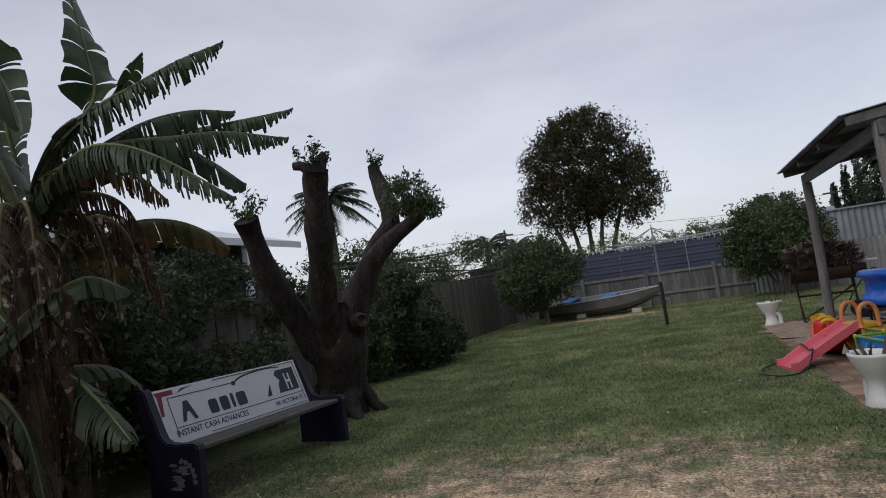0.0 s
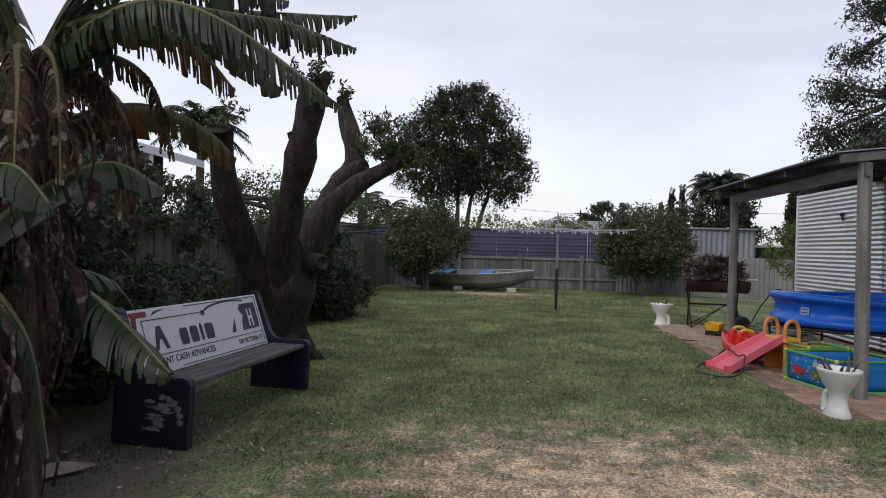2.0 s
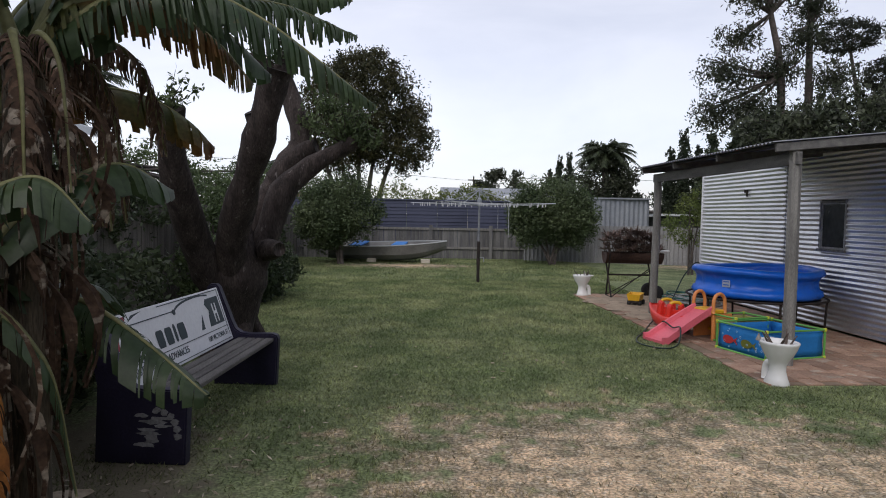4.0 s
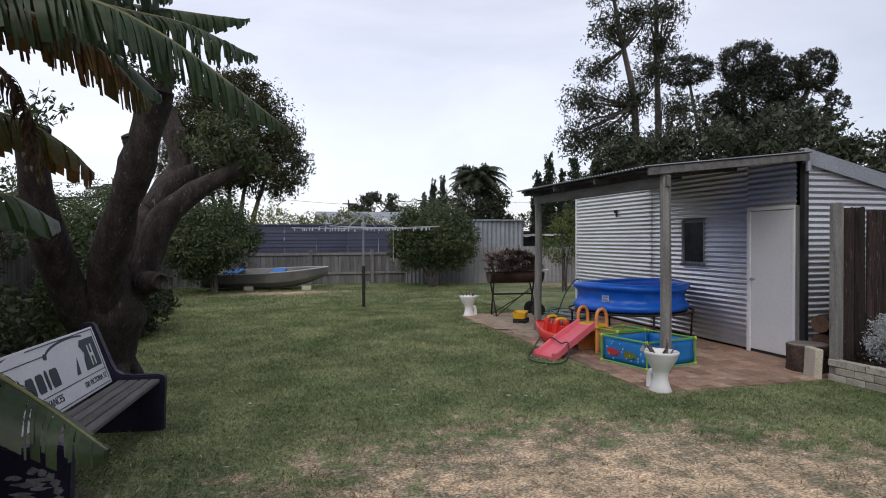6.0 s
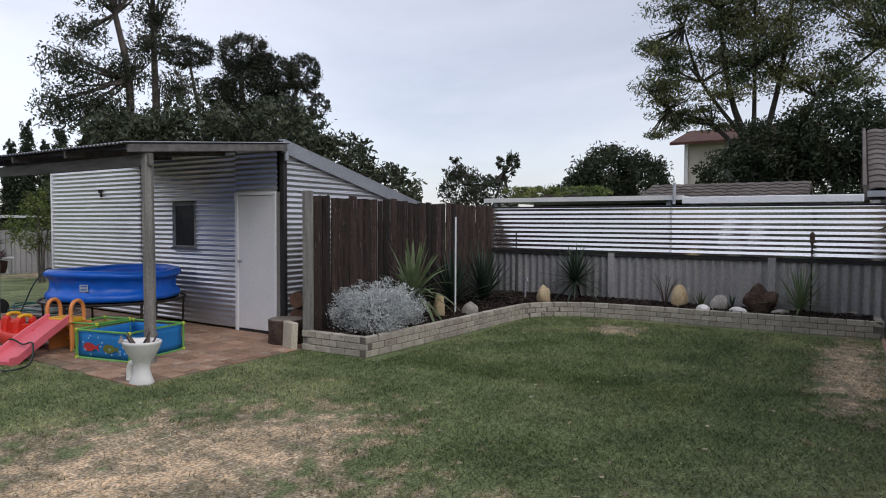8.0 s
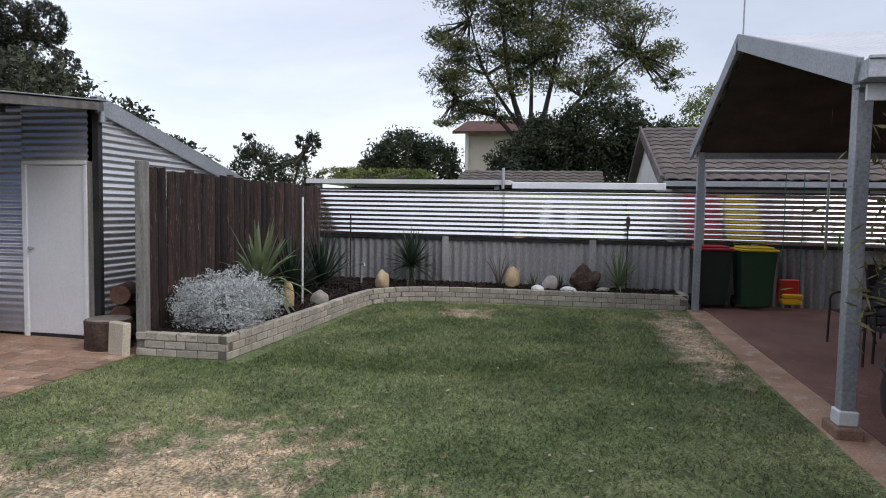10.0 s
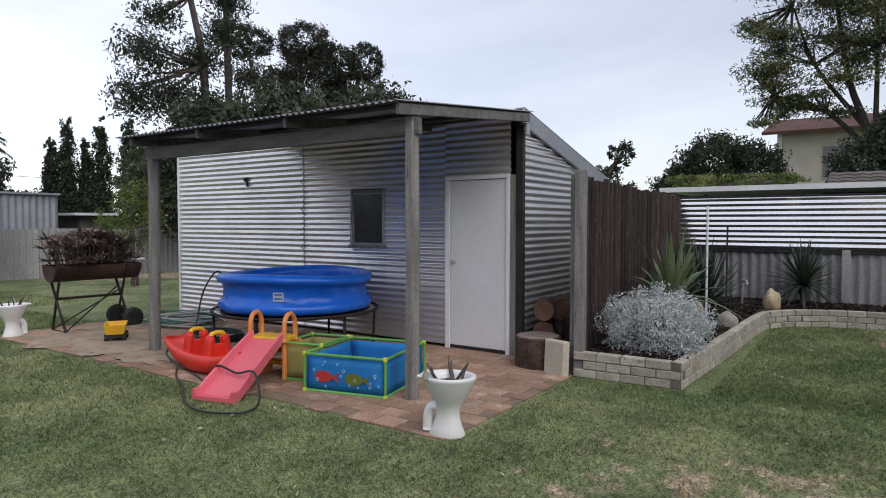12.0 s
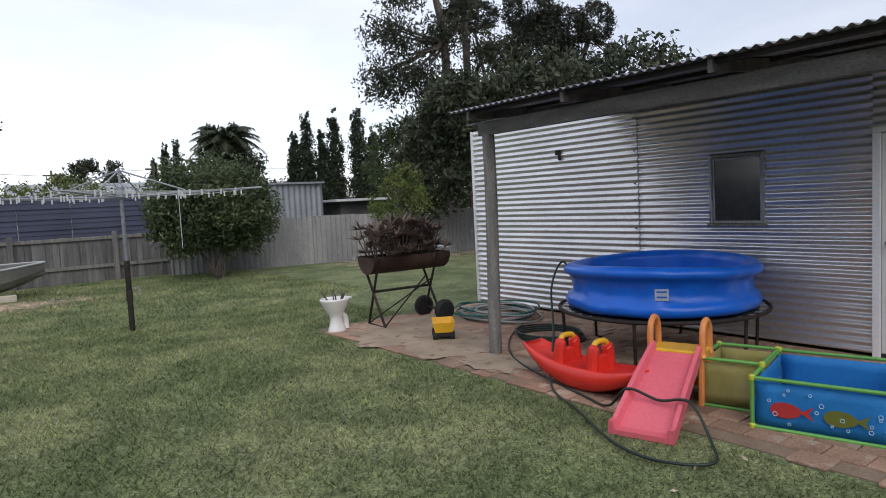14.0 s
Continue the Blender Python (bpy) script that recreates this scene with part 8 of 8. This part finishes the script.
carport = empty("carport", "open gabled carport of grey steel with a white roof", "carport")
RX, RZ, EX0, EX1, EZ = 5.75, 3.66, 2.35, 8.72, 2.60
for x in (2.6, 8.5):
    for y in (-0.42, -4.2, -8.0):
        part("post", boxed(x - 0.052, x + 0.052, y - 0.052, y + 0.052, 0.02, EZ - 0.02, 0.006), STEEL, carport, "square grey steel post")
part("post_footing", boxed(2.46, 2.74, -0.5, -0.32, 0.0, 0.09, 0.008), PAVER, carport)
part("post_shoe", boxed(2.53, 2.67, -0.49, -0.35, 0.088, 0.2, 0.01), WHITE_ROOF, carport)
for x0, z0 in ((EX0, EZ), (EX1, EZ)):
    bm = corrugated((x0, -0.32, z0), (RX - x0, 0, RZ - z0), (0, -8.4, 0), (0, 0, 1), 0.076, 0.009, 6)
    part("roof_sheet", bm, WHITE_ROOF, carport, "white corrugated roof sheet")
    d = Vector((RX - x0, 0, RZ - z0))
    ln = d.length
    rot = -math.degrees(math.atan2(d.z, d.x)) if d.x > 0 else math.degrees(math.atan2(d.z, -d.x))
    mm = pose(x0, -0.30, z0, 0, rot, 0)
    s = 1 if d.x > 0 else -1
    part("barge_board", boxed(min(0, s * ln), max(0, s * ln), -0.02, 0.025, -0.15, 0.03, 0.004, mm), STEEL, carport, "folded grey barge")
    for k in range(1, 6):
        c = Vector((x0, 0, z0)) + d * (k / 6)
        part("purlin", boxed(c.x - 0.03, c.x + 0.03, -8.6, -0.34, c.z - 0.12, c.z - 0.03), STEEL, carport)
    part("eave_beam", boxed(x0 + (0.15 if x0 < 5 else -0.25), x0 + (0.25 if x0 < 5 else -0.15), -8.6, -0.36, EZ - 0.14, EZ - 0.02), STEEL, carport)
bm = boxed(EX0 - 0.13, EX0 - 0.11, -8.6, -0.3, EZ - 0.13, EZ + 0.0, 0.004)
box(bm, EX0 - 0.11, EX0 + 0.03, -8.6, -0.3, EZ - 0.13, EZ - 0.115)
box(bm, EX0 - 0.145, EX0 - 0.11, -8.6, -0.3, EZ - 0.012, EZ + 0.012, 0.004)
box(bm, EX0 - 0.11, EX0 + 0.03, -0.31, -0.3, EZ - 0.115, EZ - 0.005)
part("gutter", bm, STEEL, carport, "broad folded grey gutter")
part("eave_fascia", boxed(EX0 + 0.03, EX0 + 0.06, -8.6, -0.36, EZ - 0.25, EZ - 0.135, 0.003), WHITE_ROOF, carport, "white fascia below the gutter")
# Dark sheets added below the purlins to paint the unlit underside of the roof.
ROOF_SHADE = material("brown_roof_shade", (0.05, 0.036, 0.03), (0.085, 0.064, 0.055), 0.85, 0, 2, 40, 0.1)
for x0, x1 in ((EX0 + 0.12, RX), (EX1 - 0.12, RX)):
    bm = bmesh.new()
    zz = lambda x: EZ + (RZ - EZ) * (x - (EX0 if x0 < RX else EX1)) / (RX - (EX0 if x0 < RX else EX1)) - 0.135
    bm.faces.new([bm.verts.new(p) for p in ((x0, -8.5, zz(x0)), (x1, -8.5, zz(x1)), (x1, -0.38, zz(x1)), (x0, -0.38, zz(x0)))])
    thicken(bm, 0.01)
    part("ceiling_lining", bm, ROOF_SHADE, carport, "added brown sheet standing for shade under the roof")
part("tie_beam", boxed(EX0 + 0.2, EX1 - 0.2, -4.25, -4.15, EZ - 0.1, EZ), STEEL, carport)
bm = bmesh.new()
for y0, y1 in ((-9.0, -8.9),):
    box(bm, -9.5, 9.4, y0, y1, 0, 2.2)
structure("patio_wall_end", bm, DARK_WALL, "dark wall closing the far side of the patio", "wall")
structure("yard_wall_side", boxed(-9.6, -9.5, -9.0, -5.0, 0, 2.0), PALING_BROWN, "plain fence closing the yard", "wall")


def chair(label, x, y, yaw):
    t = empty("patio_chair", label, "chair", "patio chairs")
    for s in (-1, 1):
        part("side_frame", tubed(curve_pts([(0.26 * s, -0.25, 0.01), (0.26 * s, -0.24, 0.42), (0.26 * s, -0.2, 0.62), (0.26 * s, 0.2, 0.64)], 12), 0.014, 8), BLACK_STEEL, t, "black tubular frame", True)
        part("rear_leg", tubed([(0.24 * s, 0.30, 0.01), (0.24 * s, 0.18, 0.42), (0.24 * s, 0.33, 0.92)], 0.014, 8), BLACK_STEEL, t)
    part("seat", boxed(-0.24, 0.24, -0.24, 0.2, 0.41, 0.43, 0.006), BLACK_CLOTH, t)
    part("backrest", boxed(-0.24, 0.24, -0.008, 0.008, 0.0, 0.52, 0.004, pose(0, 0.19, 0.42, -16, 0, 0)), BLACK_CLOTH, t, "black sling back")
    t.matrix_world = pose(x, y, 0.02, 0, 0, yaw)
    return t


ch = chair("black sling patio chair beside the air conditioner", 0.42, -0.84, 4)
for x, y, yaw in ((4.7, -1.75, 200), (5.35, -1.8, 190), (6.0, -1.85, 185), (6.9, -2.6, -90)):
    copy_thing(ch, pose(x, y, 0.02, 0, 0, yaw))["label"] = "black sling patio chair at the outdoor table"
table = empty("patio_table", "dark outdoor table under the carport", "table")
part("tabletop", boxed(4.5, 6.6, -3.3, -2.3, 0.71, 0.74, 0.008), BLACK_STEEL, table)
for x in (4.6, 6.5):
    for y in (-3.2, -2.4):
        part("leg", boxed(x - 0.025, x + 0.025, y - 0.025, y + 0.025, 0.02, 0.71), BLACK_STEEL, table)
cover = bmesh.new()
box(cover, -0.75, 0.75, -0.35, 0.35, 0, 1.1, 0.12)
for v in cover.verts:
    k = 1 - 0.35 * max(0, (v.co.z - 0.75) / 0.35)
    v.co.y *= k
    v.co.x *= 0.75 + 0.25 * k
    v.co += Vector((noise.noise(v.co * 3), noise.noise(v.co * 3 + Vector((5, 0, 0))), 0)) * 0.04
tagged(mesh_ob("covered_barbecue", cover, BLACK_CLOTH), "barbecue under a black fabric cover", "barbecue").matrix_world = pose(3.5, -1.75, 0.02, 0, 0, 12)
ac = empty("air_conditioner", "white air conditioner unit against the house wall", "air conditioner")
part("casing", boxed(0.85, 1.62, -1.13, -0.77, 0.10, 0.66, 0.012), WHITE_ROOF, ac)
part("grille", boxed(0.92, 1.35, -0.772, -0.76, 0.16, 0.58, 0.004), STEEL, ac)
part("side_handle", boxed(0.835, 0.852, -1.08, -0.98, 0.34, 0.42, 0.004), STEEL, ac)
for x in (0.92, 1.5):
    part("foot", boxed(x, x + 0.06, -1.12, -0.78, 0.02, 0.10), BLACK_STEEL, ac)
pot = empty("bamboo_pot", "large dark round pot holding bamboo", "pot")
part("pot_body", lathed([(0.20, 0.0), (0.27, 0.1), (0.345, 0.28), (0.36, 0.42), (0.345, 0.52), (0.365, 0.55), (0.36, 0.575), (0.33, 0.575), (0.31, 0.5), (0.1, 0.5)], 32), POT, pot, "", True)
part("soil", lathed([(0.32, 0.50), (0.3, 0.52)], 24), MULCH, pot)
pot.matrix_world = pose(2.17, -0.84, 0.02)
bamboo = empty("bamboo", "thin dry bamboo growing in the pot", "bamboo")
rbm = random.Random(15)
tips = []
for k in range(20):
    a, r = rbm.uniform(0, math.tau), rbm.uniform(0.02, 0.24)
    p = Vector((2.17 + r * math.cos(a), -0.84 + r * math.sin(a), 0.52))
    q = p + Vector((rbm.uniform(-0.18, 0.18), rbm.uniform(-0.18, 0.18), rbm.uniform(1.0, 1.75)))
    part("cane", tubed([p, (p + q) / 2 + Vector((rbm.uniform(-0.04, 0.04), rbm.uniform(-0.04, 0.04), 0)), q], [0.009, 0.007, 0.003], 5), BANANA_RIB if k % 2 else STICK, bamboo)
    tips.append((p, q))
rbn = np.random.default_rng(16)
cs = []
for p, q in tips:
    u = rbn.uniform(0.3, 1.08, (46, 1))
    cs.append(np.array(p) * (1 - u) + np.array(q) * u + rbn.normal(size=(46, 3)) * (0.26, 0.24, 0.09))
ob = quad_mesh("leaves", leaf_quads(rbn, np.concatenate(cs), 0.14, 0.022, 0.35), LEAF_BAMBOO)
ob.parent = bamboo
rosette = yucca("pale grey-green rosette plant in the pot", 2.0, -0.75, 0.5, 16, 0.2, 0.03, LEAF_SILVER, 0.03, 41, 0.3)


def bin_thing(label, x, y, body, lid):
    t = empty("wheelie_bin", label, "bin", "wheelie bins")
    bm = bmesh.new()
    lo = [bm.verts.new(p) for p in ((-0.2, -0.22, 0.06), (0.2, -0.22, 0.06), (0.2, 0.22, 0.06), (-0.2, 0.22, 0.06))]
    hi = [bm.verts.new(p) for p in ((-0.27, -0.28, 0.96), (0.27, -0.28, 0.96), (0.27, 0.28, 0.96), (-0.27, 0.28, 0.96))]
    for k in range(4):
        bm.faces.new((lo[k], lo[(k + 1) % 4], hi[(k + 1) % 4], hi[k]))
    bm.faces.new(lo[::-1])
    bm.faces.new(hi)
    bmesh.ops.bevel(bm, geom=bm.edges, offset=0.02, segments=2, affect="EDGES")
    part("body", bm, body, t)
    bm = boxed(-0.29, 0.29, -0.30, 0.30, 0.965, 1.01, 0.015)
    box(bm, -0.24, 0.24, -0.24, 0.26, 1.008, 1.045, 0.015)
    part("lid", bm, lid, t)
    part("handle", tubed([(0.30, -0.2, 0.97), (0.33, -0.2, 0.98), (0.33, 0.2, 0.98), (0.30, 0.2, 0.97)], 0.014, 6), body, t)
    for s in (-1, 1):
        bm = lathed([(0.04, -0.02), (0.1, -0.02), (0.1, 0.02), (0.04, 0.02)], 16)
        bmesh.ops.transform(bm, verts=bm.verts, matrix=pose(0.22, s * 0.24, 0.1, 90, 0, 0))
        part("wheel", bm, RUBBER, t)
    t.matrix_world = pose(x, y, 0.02, 0, 0, 4)
    return t


bin_thing("dark wheelie bin with a red lid", 9.0, -0.72, BIN_DARK, BIN_RED)
bin_thing("green wheelie bin with a yellow lid", 9.0, -1.4, BIN_GREEN, BIN_YELLOW)
sw = empty("toy_swing", "red and yellow child's swing seat hanging from ropes", "swing")
part("seat", boxed(8.95, 9.2, -2.15, -1.85, 0.12, 0.2, 0.02), YELLOW_PLASTIC, sw, "yellow moulded seat")
part("back", boxed(9.17, 9.22, -2.17, -1.83, 0.18, 0.52, 0.02), RED_PLASTIC, sw, "red seat back")
part("tray", boxed(8.93, 8.99, -2.16, -1.84, 0.22, 0.30, 0.02), YELLOW_PLASTIC, sw)
for y in (-2.14, -1.86):
    part("rope", tubed([(9.1, y, 0.2), (9.1, y, 2.3)], 0.007, 5), GREEN_HOSE, sw)
part("support_pipe", tubed([(9.1, -2.5, 2.3), (9.1, -0.6, 2.3)], 0.025, 8), STEEL, sw)
for y in (-2.5, -0.6):
    part("support_leg", tubed([(9.1, y, 2.3), (9.1, y, 0.02)], 0.022, 8), STEEL, sw)
ball = mesh_ob("toy_turtle", rock(12, 0.2, 0.16, 0.12, 0.1), GREEN_TUBE, True)
tagged(ball, "green and yellow plastic ride-on toy on the patio", "toy").matrix_world = pose(8.9, -3.3, 0.1)
mast = empty("antenna_mast", "thin grey television mast behind the neighbouring roofs", "antenna")
part("pole", tubed([(27.2, -5.2, 0), (27.2, -5.2, 12.4)], 0.035, 6), STEEL, mast)
for z, w in ((12.3, 0.5), (11.9, 0.35)):
    part("crossbar", tubed([(27.2, -5.2 - w, z), (27.2, -5.2 + w, z)], 0.015, 5), STEEL, mast)
